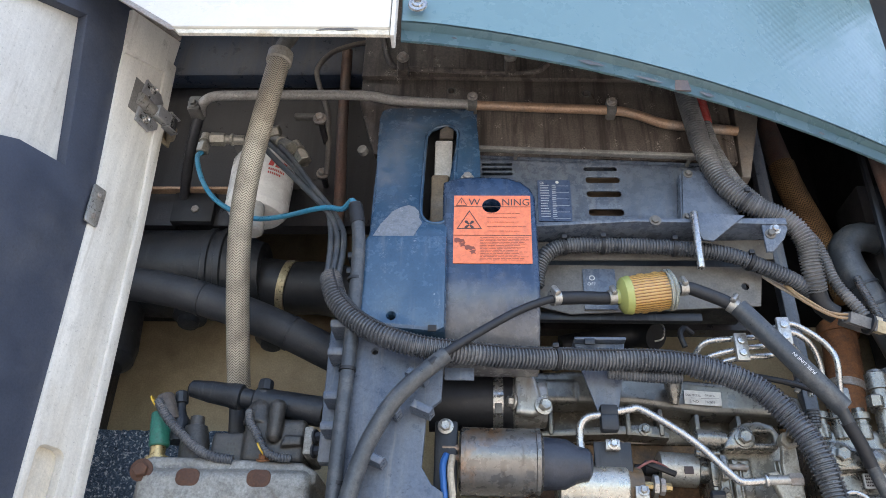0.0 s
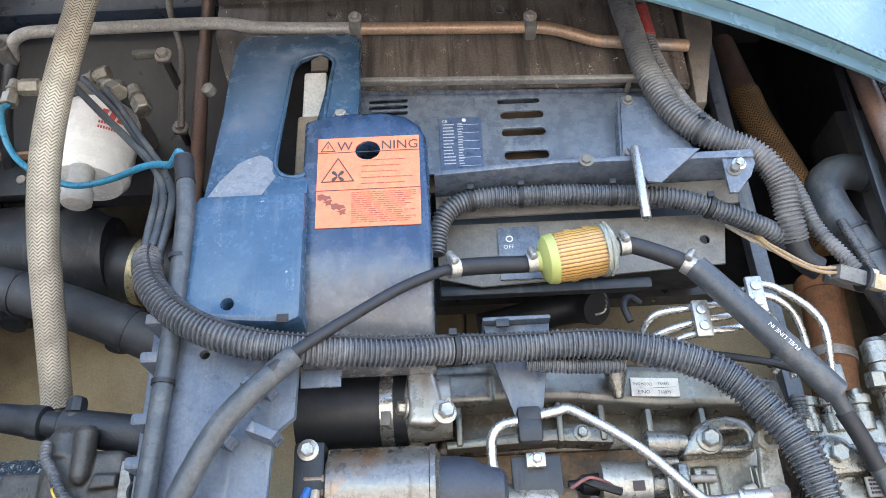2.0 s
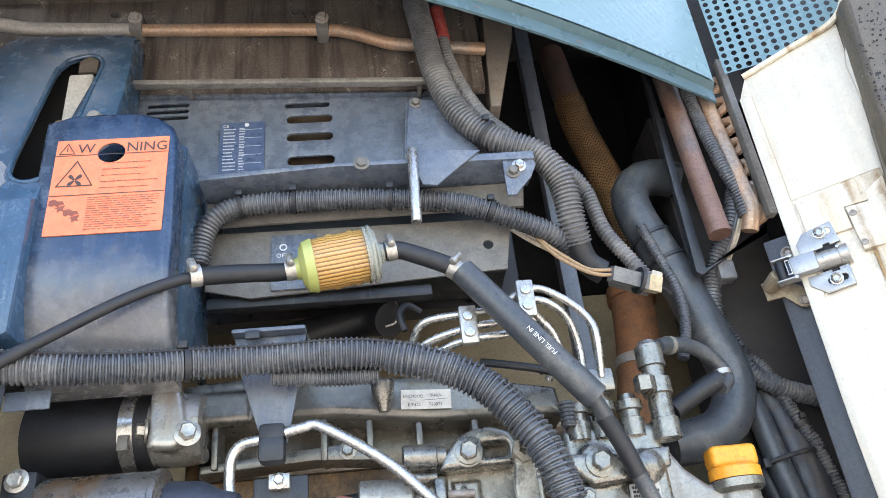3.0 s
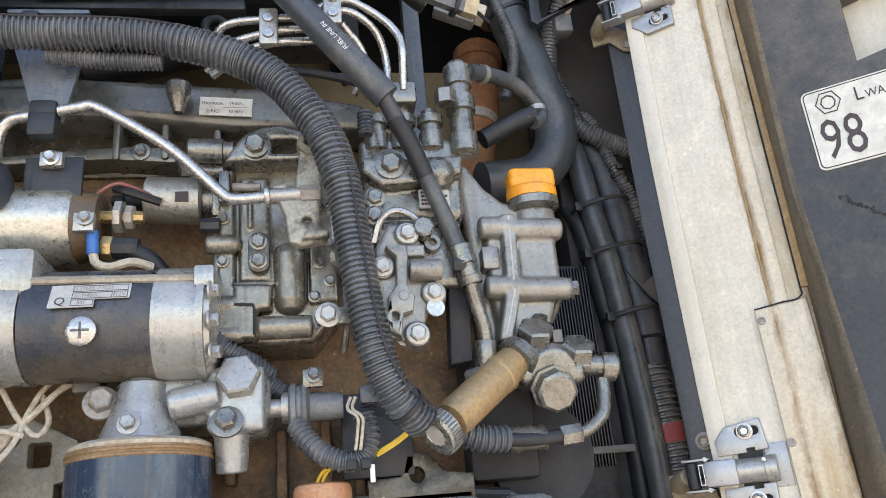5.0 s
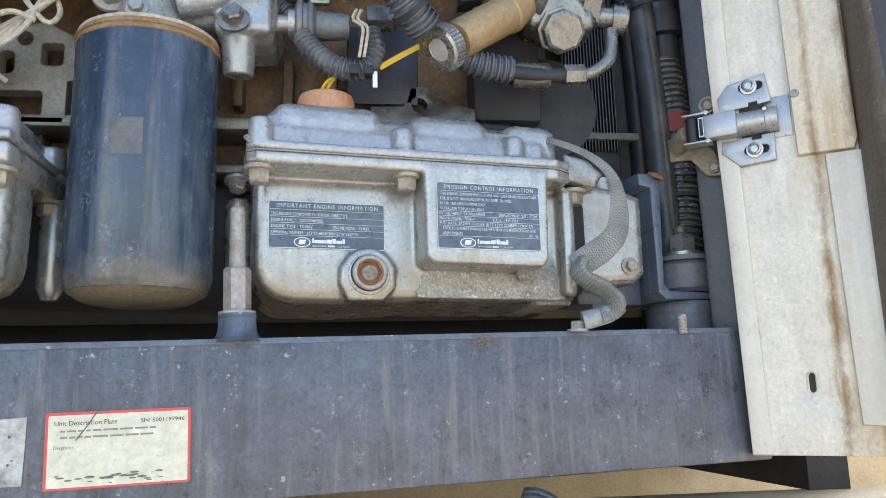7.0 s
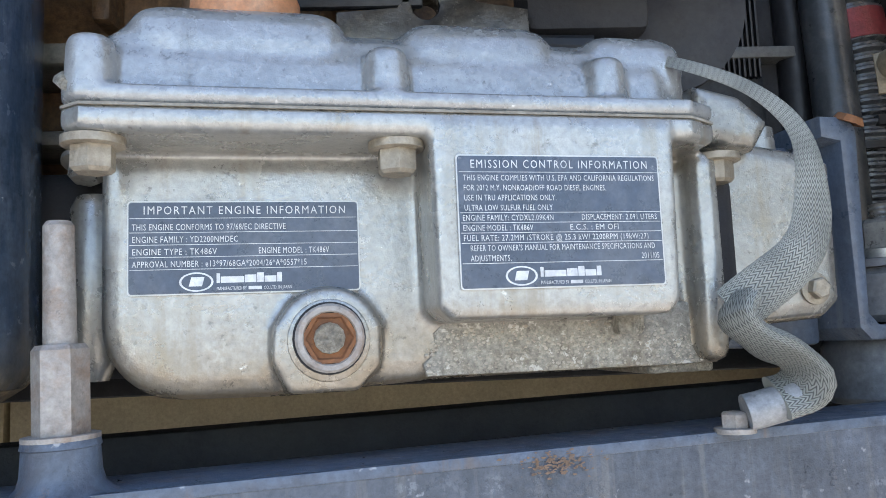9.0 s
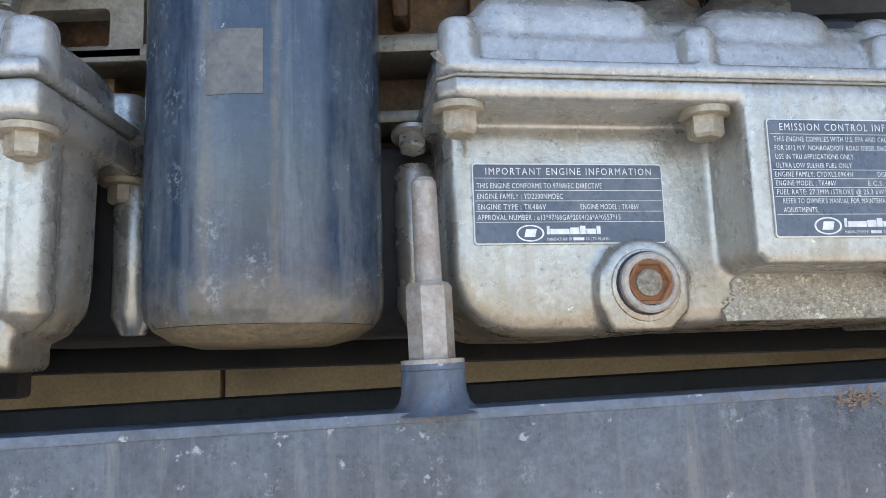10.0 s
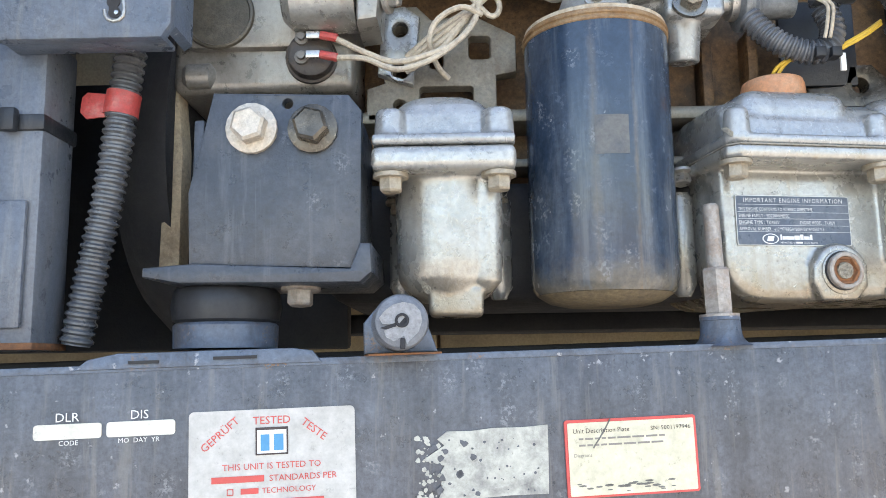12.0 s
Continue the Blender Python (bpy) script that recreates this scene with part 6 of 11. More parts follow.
# ---- refrigerant compressor with valves ----
cp = thing("compressor", "grimy grey compressor with service valves and round ports", "compressor", (-0.26, 1.15, 1.6))
COMPGREY = mat("compressor_grey", (0.30, 0.295, 0.27), 0.5, 0.35, dirt=(0.12, 0.1, 0.08), amount=0.5, scale=22, grain=0.35, bump=0.4, specks=(0.46, 0.45, 0.42), speck_at=0.68)
DARKRUST = mat("dark_rust", (0.085, 0.040, 0.024), 0.7, dirt=(0.16, 0.075, 0.04), amount=0.42, scale=60, bump=0.5)
VALVE = mat("valve_grime", (0.060, 0.058, 0.055), 0.42, 0.3, dirt=(0.11, 0.10, 0.088), amount=0.42, scale=30, grain=0.3, bump=0.3, specks=(0.24, 0.22, 0.19), speck_at=0.70)
cast("head_casting", [
    bm_box((-0.385, 1.075, 1.70), (-0.155, 1.24, 1.896), 0.012, 3),
    bm_plate([(-0.385, 1.880), (-0.385, 1.908), (-0.372, 1.914), (-0.280, 1.912), (-0.170, 1.908), (-0.150, 1.896), (-0.150, 1.880)], 1.085, 1.24, (), 0.006),
], COMPGREY, cp, "pitted grey casting", 0.002, 3)
for x in (-0.315, -0.222):
    part("port", bm_plate(rounded(x - 0.0155, 1.8725, x + 0.0155, 1.8945, 0.009), 1.0742, 1.090, (), 0.0004), DARKRUST, cp, "rusty sunken port")
cast("valve_block", [
    bm_box((-0.259, 1.098, 1.908), (-0.172, 1.19, 1.972), 0.010, 3),
    bm_box((-0.302, 1.104, 1.908), (-0.255, 1.18, 1.953), 0.006, 3),
    bm_lathe((-0.2145, 1.094, 1.936), (0.02, 0.0, 1), [(0, 0.004), (0.006, 0.0095), (0.030, 0.0108), (0.052, 0.0115), (0.058, 0.008), (0.059, 0)], 20),
    bm_lathe((-0.242, 1.118, 1.965), (0, 0, 1), [(0, 0.024), (0.025, 0.0195), (0.036, 0.012), (0.050, 0.0115)], 18),
    bm_plate([(-0.200, 1.945), (-0.176, 1.945), (-0.176, 1.932), (-0.204, 1.930)], 1.090, 1.10, (), 0.003),
], VALVE, cp, "oily valve block with cast bosses", 0.0016, 4)
part("valve_cap", bm_lathe((-0.2415, 1.118, 2.012), (0, 0, 1), [(0, 0.0085), (0.004, 0.0085), (0.005, 0.0112), (0.016, 0.0112), (0.020, 0.0095), (0.022, 0.006), (0.0225, 0)], 8), BLACK, cp, "black valve cap")
part("valve_arm", bm_lathe((-0.352, 1.124, 2.0215), (1, 0.0, -0.17), [(0, 0.0090), (0.003, 0.0120), (0.030, 0.0155), (0.060, 0.0170), (0.064, 0.0185), (0.078, 0.0185), (0.080, 0.0140), (0.096, 0.0135), (0.100, 0.0190), (0.130, 0.0195), (0.20, 0.0215)], 20), BLACK, cp, "black tapered service valve")
part("end_flange", bm_box((-0.1725, 1.088, 1.919), (-0.1600, 1.17, 1.957), 0.003), COMPGREY, cp)
bolt(cp, (-0.1590, 1.095, 1.9449), (1, -0.3, 0), 0.0065, 0.009, BLACK)
bolt(cp, (-0.1590, 1.095, 1.9254), (1, -0.3, 0), 0.0065, 0.009, BLACK)
bolt(cp, (-0.2240, 1.092, 1.9105), (0, -0.4, 1), 0.0060, 0.007, RUST)
bolt(cp, (-0.378, 1.078, 1.892), (0, -1, 0), 0.010, 0.008, DARKRUST)
bm = bmesh.new()
for k, (x, z, w2) in enumerate(((-0.279, 1.9335, 0.011), (-0.279, 1.9265, 0.014), (-0.2765, 1.9205, 0.012))):
    for d in (0.0, 0.35, 0.7):
        quad(bm, x + w2 * d, x + w2 * (d + 0.22), z, z + 0.004, 1.1032)
part("cast_marks", bm, GREASY, cp, "illegible raised casting marks")
sw = part("pressure_switch", bm_lathe((-0.3785, 1.12, 1.9345), (-0.12, 0, 1), [(0, 0.0125), (0.002, 0.0140), (0.046, 0.0140), (0.048, 0.0130)], 24), GREEN, cp, "green cylindrical switch")
part("switch_base", bm_lathe((-0.3775, 1.12, 1.910), (-0.1, 0, 1), [(0, 0.016), (0.010, 0.016), (0.011, 0.0105), (0.025, 0.0105)], 20), BRASS, sw)
part("switch_cap", bm_lathe((-0.3700, 1.123, 1.972), (-0.42, -0.02, 1), [(0, 0.0125), (0.038, 0.0125), (0.0405, 0.0110), (0.041, 0)], 20), mat("grimy_cap", (0.13, 0.105, 0.085), 0.5, dirt=(0.06, 0.05, 0.045), amount=0.45, scale=40, bump=0.2), sw, "grimy brown rubber cap")
part("switch_lead", bm_loom([(-0.3869, 1.105, 1.9955), (-0.3665, 1.095, 1.970), (-0.3368, 1.09, 1.942), (-0.309, 1.085, 1.921), (-0.286, 1.083, 1.912), (-0.262, 1.085, 1.909)], 0.0068, 0.0042, 12), LOOM, sw, "ribbed black lead")
part("valve_stem", bm_lathe((-0.3570, 1.132, 1.945), (-0.12, 0, 1), [(0, 0.016), (0.030, 0.0145), (0.040, 0.0085), (0.050, 0.0065), (0.056, 0.0065), (0.057, 0.0098), (0.072, 0.0098), (0.0745, 0.007), (0.075, 0)], 10), BLACK, cp, "black capped stem")
part("plug", bm_lathe((-0.3285, 1.122, 1.912), (-0.06, 0, 1), [(0, 0.021), (0.030, 0.020), (0.052, 0.0155), (0.054, 0.0100), (0.066, 0.0100), (0.067, 0)], 18), VALVE, cp, "grimy round plug")
part("sensor_lead", bm_loom([(-0.2518, 1.092, 1.9785), (-0.2480, 1.086, 1.962), (-0.2373, 1.084, 1.9478), (-0.2224, 1.082, 1.9239), (-0.2064, 1.083, 1.9135), (-0.185, 1.085, 1.912)], 0.0060, 0.004, 12), LOOM, cp, "ribbed black lead")
for p in ((-0.3895, 1.098, 1.996), (-0.2235, 1.074, 1.9250)):
    part("yellow_tie", bm_lathe((p[0] - 0.004, p[1] + 0.006, p[2] - 0.002), (0.8, 0, 0.5), [(0, 0.0078), (0, 0.0088), (0.0022, 0.0088), (0.0022, 0.0078)], 18, capped=False), YELLOW, cp, "yellow tie")
rnd = random.Random(8)
bm = bmesh.new()
bmesh.ops.create_grid(bm, x_segments=60, y_segments=26, size=0.5)
for v in bm.verts:
    v.co = Vector((-0.48 + v.co.x * 0.34, 1.36 + rnd.uniform(-0.004, 0.004), 1.92 + v.co.y * 0.22))
solo("foil_insulation", bm, FOIL, "crinkled silver and black insulation sheet", "insulation")


# ---- control box with its vents, shelf and bracket ----
RAIL = mat("rail_grey", (0.26, 0.25, 0.23), 0.45, 0.3, dirt=(0.12, 0.115, 0.11), amount=0.4, scale=30)
cb = thing("control_box", "dark grey steel control box with vent slots and a folded shelf", "control box", (0.29, 1.14, 2.15))
slots = [rounded(0.239, z - 0.006, 0.296, z + 0.006, 0.0055, 3) for z in (2.371, 2.399)] + [rounded(0.240, 2.3285, 0.297, 2.3415, 0.0055, 3), rounded(0.237, 2.4175, 0.293, 2.4255, 0.0038, 3)]
slots += [rounded(0.066, z - 0.003, 0.118, z + 0.003, 0.0025, 2) for z in (2.411, 2.421, 2.431)]
part("back_plate", bm_plate([(0.05, 2.31), (0.43, 2.318), (0.43, 2.4255), (0.05, 2.4425)], 1.14, 1.143, slots, 0.0008), BOX, cb, "vented plate")
part("inside", bm_box((0.05, 1.165, 2.30), (0.43, 1.17, 2.425)), mat("inside_brown", (0.10, 0.065, 0.04), 0.8, dirt=(0.03, 0.025, 0.02), amount=0.5, scale=14), cb, "brown inside seen through the slots")
for nm, lo, hi, mm in (("top_edge", (0.05, 1.135, 2.4430), (0.435, 1.20, 2.4470), BOX), ("top_rail", (0.05, 1.106, 2.4385), (0.44, 1.1165, 2.4455), RAIL)):
    strip = bm_box(lo, hi, 0.001)
    for v in strip.verts:
        v.co.z -= (v.co.x - 0.05) * 0.045
    part(nm, strip, mm, cb, "thin pale grey rail" if mm is RAIL else "")
for x in (0.12, 0.405):
    part("rail_foot", bm_box((x, 1.112, 2.4385 - (x - 0.05) * 0.045), (x + 0.006, 1.136, 2.4435 - (x - 0.05) * 0.045), 0.001), DUSTY, cb)
shelf = bm_plate([(0.150, 2.279), (0.30, 2.287), (0.527, 2.289), (0.527, 2.278), (0.30, 2.2815), (0.150, 2.272)], 1.083, 1.139, (), 0.001)
part("shelf", shelf, BOX, cb, "folded shelf edge")
part("shelf_under", bm_plate([(0.150, 2.239), (0.515, 2.243), (0.520, 2.277), (0.150, 2.271)], 1.128, 1.132, (), 0.001), DUSTY, cb)
part("end_cheek", bm_plate([(0.490, 2.2885), (0.524, 2.2885), (0.528, 2.272), (0.520, 2.255), (0.500, 2.232), (0.490, 2.232)], 1.086, 1.090, (), 0.001), BOX, cb)
bolt(cb, (0.508, 1.086, 2.270), (0, -1, 0), 0.0055, 0.006, STEEL)
bolt(cb, (0.500, 1.086, 2.262), (0, -1, 0), 0.0055, 0.006, DUSTY)
bolt(cb, (0.330, 1.083, 2.2835), (0, -1, 0), 0.006, 0.004, DUSTY)
part("gusset", bm_plate([(0.380, 2.296), (0.465, 2.291), (0.412, 2.246), (0.396, 2.248)], 1.079, 1.0825, (), 0.0008), BOX, cb, "triangular gusset")
part("front_bracket", bm_plate([(0.380, 2.290), (0.392, 2.398), (0.432, 2.396), (0.470, 2.315), (0.463, 2.290)], 1.112, 1.116, (), 0.001), BOX, cb, "bent bracket")
part("bracket_side", bm_plate([(0.378, 2.290), (0.388, 2.396), (0.392, 2.398), (0.382, 2.290)], 1.1165, 1.139, (), 0.001), BOX, cb)
for x, z in ((0.400, 2.391), (0.388, 2.308), (0.462, 2.304)):
    bolt(cb, (x, 1.112, z), (0, -1, 0), 0.005, 0.005, DUSTY)
part("stay_rod", bm_cyl((0.3875, 1.076, 2.294), (0.385, 1.073, 2.195), 0.0058, 0.001, 14), STEEL, cb, "bright steel rod")
lp = bm_plate([(0.150, 2.165), (0.200, 2.152), (0.487, 2.168), (0.500, 2.235), (0.150, 2.237)], 1.140, 1.143, [ring(0.469, 2.201, 0.006, 12)], 0.0008)
part("lower_plate", lp, DUSTY, cb, "dusty lower plate")
part("switch_plate", bm_box((0.222, 1.136, 2.158), (0.272, 1.1395, 2.228), 0.001), BOX, cb, "black switch plate")
writing("OFF", 0.0075, (0.228, 1.1355, 2.1985), INKWHITE, cb)
part("zero_mark", bm_plate(ring(0.236, 2.2115, 0.0045, 14), 1.1352, 1.1357, [ring(0.236, 2.2115, 0.003, 14)]), INKWHITE, cb)
part("bottom_rail", bm_box((0.150, 1.148, 2.1455), (0.40, 1.162, 2.160), 0.003), BLACK, cb, "black lower rail")
part("housing", bm_box((0.15, 1.215, 2.205), (0.50, 1.29, 2.30), 0.003), BLACK, cb)

INKDIM = flat_mat("ink_worn_white", (0.48, 0.51, 0.56), 0.5)
pl = thing("type_plate", "blue-grey type plate with white print on the control box", "label", (0.185, 1.137, 2.315))
part("sheet", bm_plate(rounded(0.1585, 2.316, 0.2125, 2.3965, 0.002), 1.1375, 1.1398), mat("type_plate_blue", (0.055, 0.085, 0.16), 0.35, dirt=(0.09, 0.12, 0.18), amount=0.4, scale=26, bump=0.03), pl)
bars(pl, 0.163, 0.178, 2.322, 2.388, 1.137, 13, INKDIM, 41, 0.35)
bars(pl, 0.182, 0.189, 2.322, 2.388, 1.137, 16, INKDIM, 42, 0.4)
bm = bmesh.new()
for i in range(6):
    quad(bm, 0.182, 0.2095, 2.320 + i * 0.0128, 2.3207 + i * 0.0128, 1.1369)
part("rule", bm, INKDIM, pl)
writing("CE", 0.006, (0.162, 1.1369, 2.3885), INKWHITE, pl)
part("round_mark", bm_plate(ring(0.191, 2.3915, 0.0028, 12), 1.1366, 1.137), INKWHITE, pl)

# ---- corrugated wiring looms ----
def loom(name, pts, r, label, ties=(), material=None, pitch=0.0048, slit=None, smooth=False):
    t = thing(name, label, "wiring loom", pts[0])
    part("conduit", bm_tube(pts, r, 18) if smooth else bm_loom(pts, r, pitch), material or LOOM, t)
    if slit:
        side = Vector(slit).normalized()
        seam = []
        for a, b in zip(spline(pts, 0.004), spline(pts, 0.004)[1:]):
            d = (b - a).normalized()
            seam.append(a + (side - d * side.dot(d)).normalized() * (r - 0.0004))
        part("slit", bm_sweep(seam, 0.0013, 6), DARKGAP, t)
    line = spline(pts, 0.004)
    for k in ties:
        i = max(1, min(len(line) - 2, int(k * len(line))))
        d = line[i + 1] - line[i - 1]
        tie = part("cable_tie", hoop(line[i], d, r * 1.01, 0.0045, 0.0014), RUBBER, t)
        q = line[i] + Vector((0, -1, 0.8)).normalized() * (r + 0.003)
        part("tie_lock", bm_box(q - Vector((0.004, 0.003, 0.003)), q + Vector((0.004, 0.003, 0.004)), 0.001), RUBBER, tie)
    return t


big = loom("wiring_loom", [(0.408, 1.09, 2.62), (0.412, 1.098, 2.555), (0.418, 1.10, 2.501), (0.427, 1.10, 2.432), (0.448, 1.10, 2.365), (0.484, 1.10, 2.324), (0.532, 1.10, 2.298), (0.558, 1.105, 2.262), (0.566, 1.12, 2.215), (0.572, 1.135, 2.19)], 0.0165, "thick ribbed black wiring loom bending down beside the control box", (0.12, 0.62), LOOM_DUST)
part("taped_end", bm_tube([(0.570, 1.133, 2.195), (0.580, 1.145, 2.172), (0.600, 1.15, 2.158)], 0.0145, 14), RUBBER, big, "taped end")
loom("wiring_loom", [(0.436, 1.11, 2.62), (0.442, 1.112, 2.526), (0.445, 1.112, 2.475), (0.456, 1.112, 2.425), (0.480, 1.112, 2.368), (0.520, 1.112, 2.322), (0.565, 1.13, 2.30), (0.598, 1.15, 2.277), (0.612, 1.155, 2.220), (0.636, 1.155, 2.175), (0.652, 1.155, 2.146)], 0.0095, "thin ribbed black wiring loom beside the thick one", (), LOOM_DUST)
solo("red_sleeve", bm_tube([(0.439, 1.110, 2.545), (0.442, 1.1115, 2.51), (0.443, 1.1115, 2.495)], 0.0108, 14), REDTAPE, "faded red tape sleeve on the thin loom", "tape")
loom("wiring_loom", [(0.148, 1.115, 2.185), (0.152, 1.112, 2.215), (0.165, 1.108, 2.238), (0.190, 1.108, 2.251), (0.235, 1.108, 2.254), (0.346, 1.108, 2.251), (0.431, 1.11, 2.242), (0.484, 1.115, 2.225), (0.544, 1.13, 2.203), (0.575, 1.15, 2.185)], 0.0125, "ribbed black wiring loom along the control box shelf", (0.18, 0.3, 0.52, 0.75))
low_loom = [(-0.143, 1.012, 2.143), (-0.138, 1.0, 2.125), (-0.126, 0.994, 2.097), (-0.097, 0.988, 2.066), (-0.056, 0.985, 2.043), (-0.010, 0.988, 2.031), (0.047, 1.0, 2.029), (0.107, 1.018, 2.031), (0.170, 1.04, 2.039), (0.232, 1.05, 2.042), (0.294, 1.052, 2.043), (0.338, 1.055, 2.040), (0.390, 1.055, 2.025), (0.432, 1.055, 2.002), (0.462, 1.053, 1.966), (0.481, 1.05, 1.930), (0.493, 1.05, 1.886), (0.499, 1.05, 1.834), (0.506, 1.05, 1.781), (0.514, 1.05, 1.735), (0.528, 1.055, 1.703), (0.548, 1.07, 1.684)]
main = loom("wiring_loom", low_loom, 0.0155, "long ribbed black wiring loom sagging across the engine", (0.37, 0.98), slit=(0.25, -0.8, 0.55))
part("joint_sleeve", bm_loom([(0.345, 1.055, 2.038), (0.390, 1.055, 2.025), (0.432, 1.055, 2.002), (0.462, 1.053, 1.966), (0.481, 1.05, 1.930), (0.492, 1.05, 1.890)], 0.0170, 0.0055), LOOM, main, "wider sleeve over the loom")
part("branch", bm_loom([(0.235, 1.065, 2.03), (0.29, 1.068, 2.026), (0.335, 1.07, 2.026)], 0.009, 0.004), LOOM, main)


def cable(name, pts, r, material, label, category="cable", seg=12):
    return solo(name, bm_tube(pts, r, seg), material, label, category)


TANWIRE = mat("tan_wire", (0.36, 0.235, 0.125), 0.5, dirt=(0.24, 0.17, 0.11), amount=0.4, scale=60, bump=0.04)
plug = thing("plug_connector", "dusty black plug connector with tan wires and a cream end", "connector", (0.59, 1.1, 2.132))
part("housing", bm_sweep([Vector(p) for p in ((0.59, 1.1, 2.132), (0.63, 1.11, 2.123))], 0.0125, 4, None, 0.85, (0.3, 0.6, 1)), LOOM_DUST, plug, "square plug housing")
part("end_block", bm_sweep([Vector(p) for p in ((0.63, 1.11, 2.123), (0.644, 1.113, 2.12))], 0.0128, 4, None, 0.9, (0.3, 0.6, 1)), mat("yellowed_cream", (0.46, 0.38, 0.24), 0.5, dirt=(0.3, 0.23, 0.14), amount=0.4, scale=60), plug, "cream plastic end block")
part("tie", hoop(Vector((0.622, 1.108, 2.125)), Vector((0.63, 1.11, 2.123)) - Vector((0.59, 1.1, 2.132)), 0.0135, 0.004, 0.0015), RUBBER, plug)
part("wire", bm_tube([(0.528, 1.135, 2.204), (0.534, 1.125, 2.185), (0.545, 1.115, 2.167), (0.564, 1.105, 2.144), (0.577, 1.1, 2.137), (0.592, 1.1, 2.136)], 0.0021, 8), TANWIRE, plug, "tan wire")
part("wire", bm_tube([(0.526, 1.135, 2.202), (0.532, 1.125, 2.183), (0.542, 1.115, 2.163), (0.562, 1.105, 2.141), (0.576, 1.1, 2.132), (0.591, 1.1, 2.13)], 0.0021, 8), TANWIRE, plug, "tan wire")
part("tail_wire", bm_tube([(0.644, 1.113, 2.12), (0.662, 1.13, 2.117)], 0.0022, 8), RUBBER, plug)

for line in ([(-0.3053, 1.0850, 2.4375), (-0.2640, 1.0800, 2.3906), (-0.2151, 1.0700, 2.3365), (-0.1714, 1.0550, 2.2830), (-0.1471, 1.0350, 2.2326), (-0.1410, 1.0200, 2.1853), (-0.1430, 1.0120, 2.1450)],
             [(-0.2694, 1.1000, 2.4381), (-0.2411, 1.0900, 2.4001), (-0.2021, 1.0750, 2.3412), (-0.1614, 1.0550, 2.2808), (-0.1377, 1.0350, 2.2322), (-0.1319, 1.0200, 2.1849), (-0.1350, 1.0160, 2.1450)],
             [(-0.3090, 1.1100, 2.4681), (-0.2485, 1.0950, 2.3995), (-0.2095, 1.0800, 2.3451), (-0.1721, 1.0620, 2.2910), (-0.1565, 1.0400, 2.2361), (-0.1501, 1.0200, 2.1857), (-0.1500, 1.0140, 2.1450)]):
    cable("black_cable", line, 0.0046, HOSE, "black cable running down from the filter head")
rh = thing("ribbed_hose", "grey-black cable running down the edge of the belt guard", "cable", (-0.11, 1.0, 1.72))
part("sheath", bm_tube([(-0.117, 1.0, 2.256), (-0.110, 0.998, 2.22), (-0.106, 1.0, 2.173), (-0.106, 1.003, 2.067), (-0.108, 1.002, 1.983), (-0.110, 1.0, 1.896), (-0.112, 1.0, 1.72)], 0.0095, 14), HOSE, rh)
part("end_sleeve", bm_tube([(-0.1165, 1.0, 2.254), (-0.110, 0.998, 2.222)], 0.0104, 14), RUBBER, rh, "black end sleeve")
for z in (2.135, 2.005, 1.86):
    part("cable_tie", hoop((-0.1075, 1.002, z), (0, 0, 1), 0.0096, 0.0045, 0.0013), RUBBER, rh)
cable("blue_tube", [(-0.4135, 1.1300, 2.4480), (-0.4178, 1.1250, 2.4338), (-0.4036, 1.1220, 2.3926), (-0.3827, 1.1220, 2.3580), (-0.3572, 1.1250, 2.3357), (-0.3248, 1.1300, 2.3202), (-0.2927, 1.1300, 2.3131), (-0.2423, 1.1050, 2.3040), (-0.1895, 1.0600, 2.2870), (-0.1626, 1.0420, 2.2781), (-0.1386, 1.0200, 2.2616), (-0.1220, 0.9980, 2.2620), (-0.1160, 0.9980, 2.2500)], 0.0042, BLUETUBE, "thin blue plastic tube looping to the belt guard", "tube", 10)
cl = thing("cable_channel", "narrow dark channel with cable clips beside the belt guard", "cable channel", (-0.135, 1.07, 1.92))
part("channel", bm_box((-0.145, 1.055, 1.90), (-0.121, 1.075, 2.088), 0.003), FRAME, cl)
for z in (2.075, 2.035, 1.975, 1.935):
    part("clip", bm_box((-0.138, 1.012, z - 0.006), (-0.112, 1.056, z + 0.006), 0.003), FRAME, cl)
for z in (2.185, 2.16):
    part("clip", bm_box((-0.125, 1.02, z - 0.005), (-0.098, 1.05, z + 0.005), 0.002), BLACK, cl)

# ---- fuel hoses and the inline filter ----
il = thing("inline_fuel_filter", "clear inline fuel filter with amber pleats and a yellow-green cap", "fuel filter", (0.30, 1.075, 2.13))
A, B = Vector((0.262, 1.072, 2.148)), Vector((0.345, 1.075, 2.162))
ax = (B - A).normalized()
part("pleats", bm_sweep([A + ax * 0.014, A + ax * 0.070], lambda i: 0.0238, 60), mat("pleat_folds", (0.42, 0.20, 0.05), 0.6, grain=0.1, bump=0), il, "amber paper pleats")
pleat = bmesh.new()
for k in range(36):
    a = 2 * math.pi * k / 36
    xx, yy, zz = frame_on(ax)
    d = xx * math.cos(a) + yy * math.sin(a)
    bm_sweep([A + ax * 0.015 + d * 0.0242, A + ax * 0.069 + d * 0.0242], 0.00145, 6, pleat)
part("pleat_edges", pleat, PLEAT, il)
part("clear_shell", bm_lathe(A + ax * 0.012, ax, [(0, 0.0272), (0.018, 0.028), (0.019, 0.0292), (0.024, 0.0292), (0.025, 0.028), (0.040, 0.028), (0.041, 0.0292), (0.045, 0.0292), (0.046, 0.028), (0.062, 0.028), (0.062, 0.0272)], 36, capped=False), CLEAR, il, "clear plastic shell").visible_shadow = False
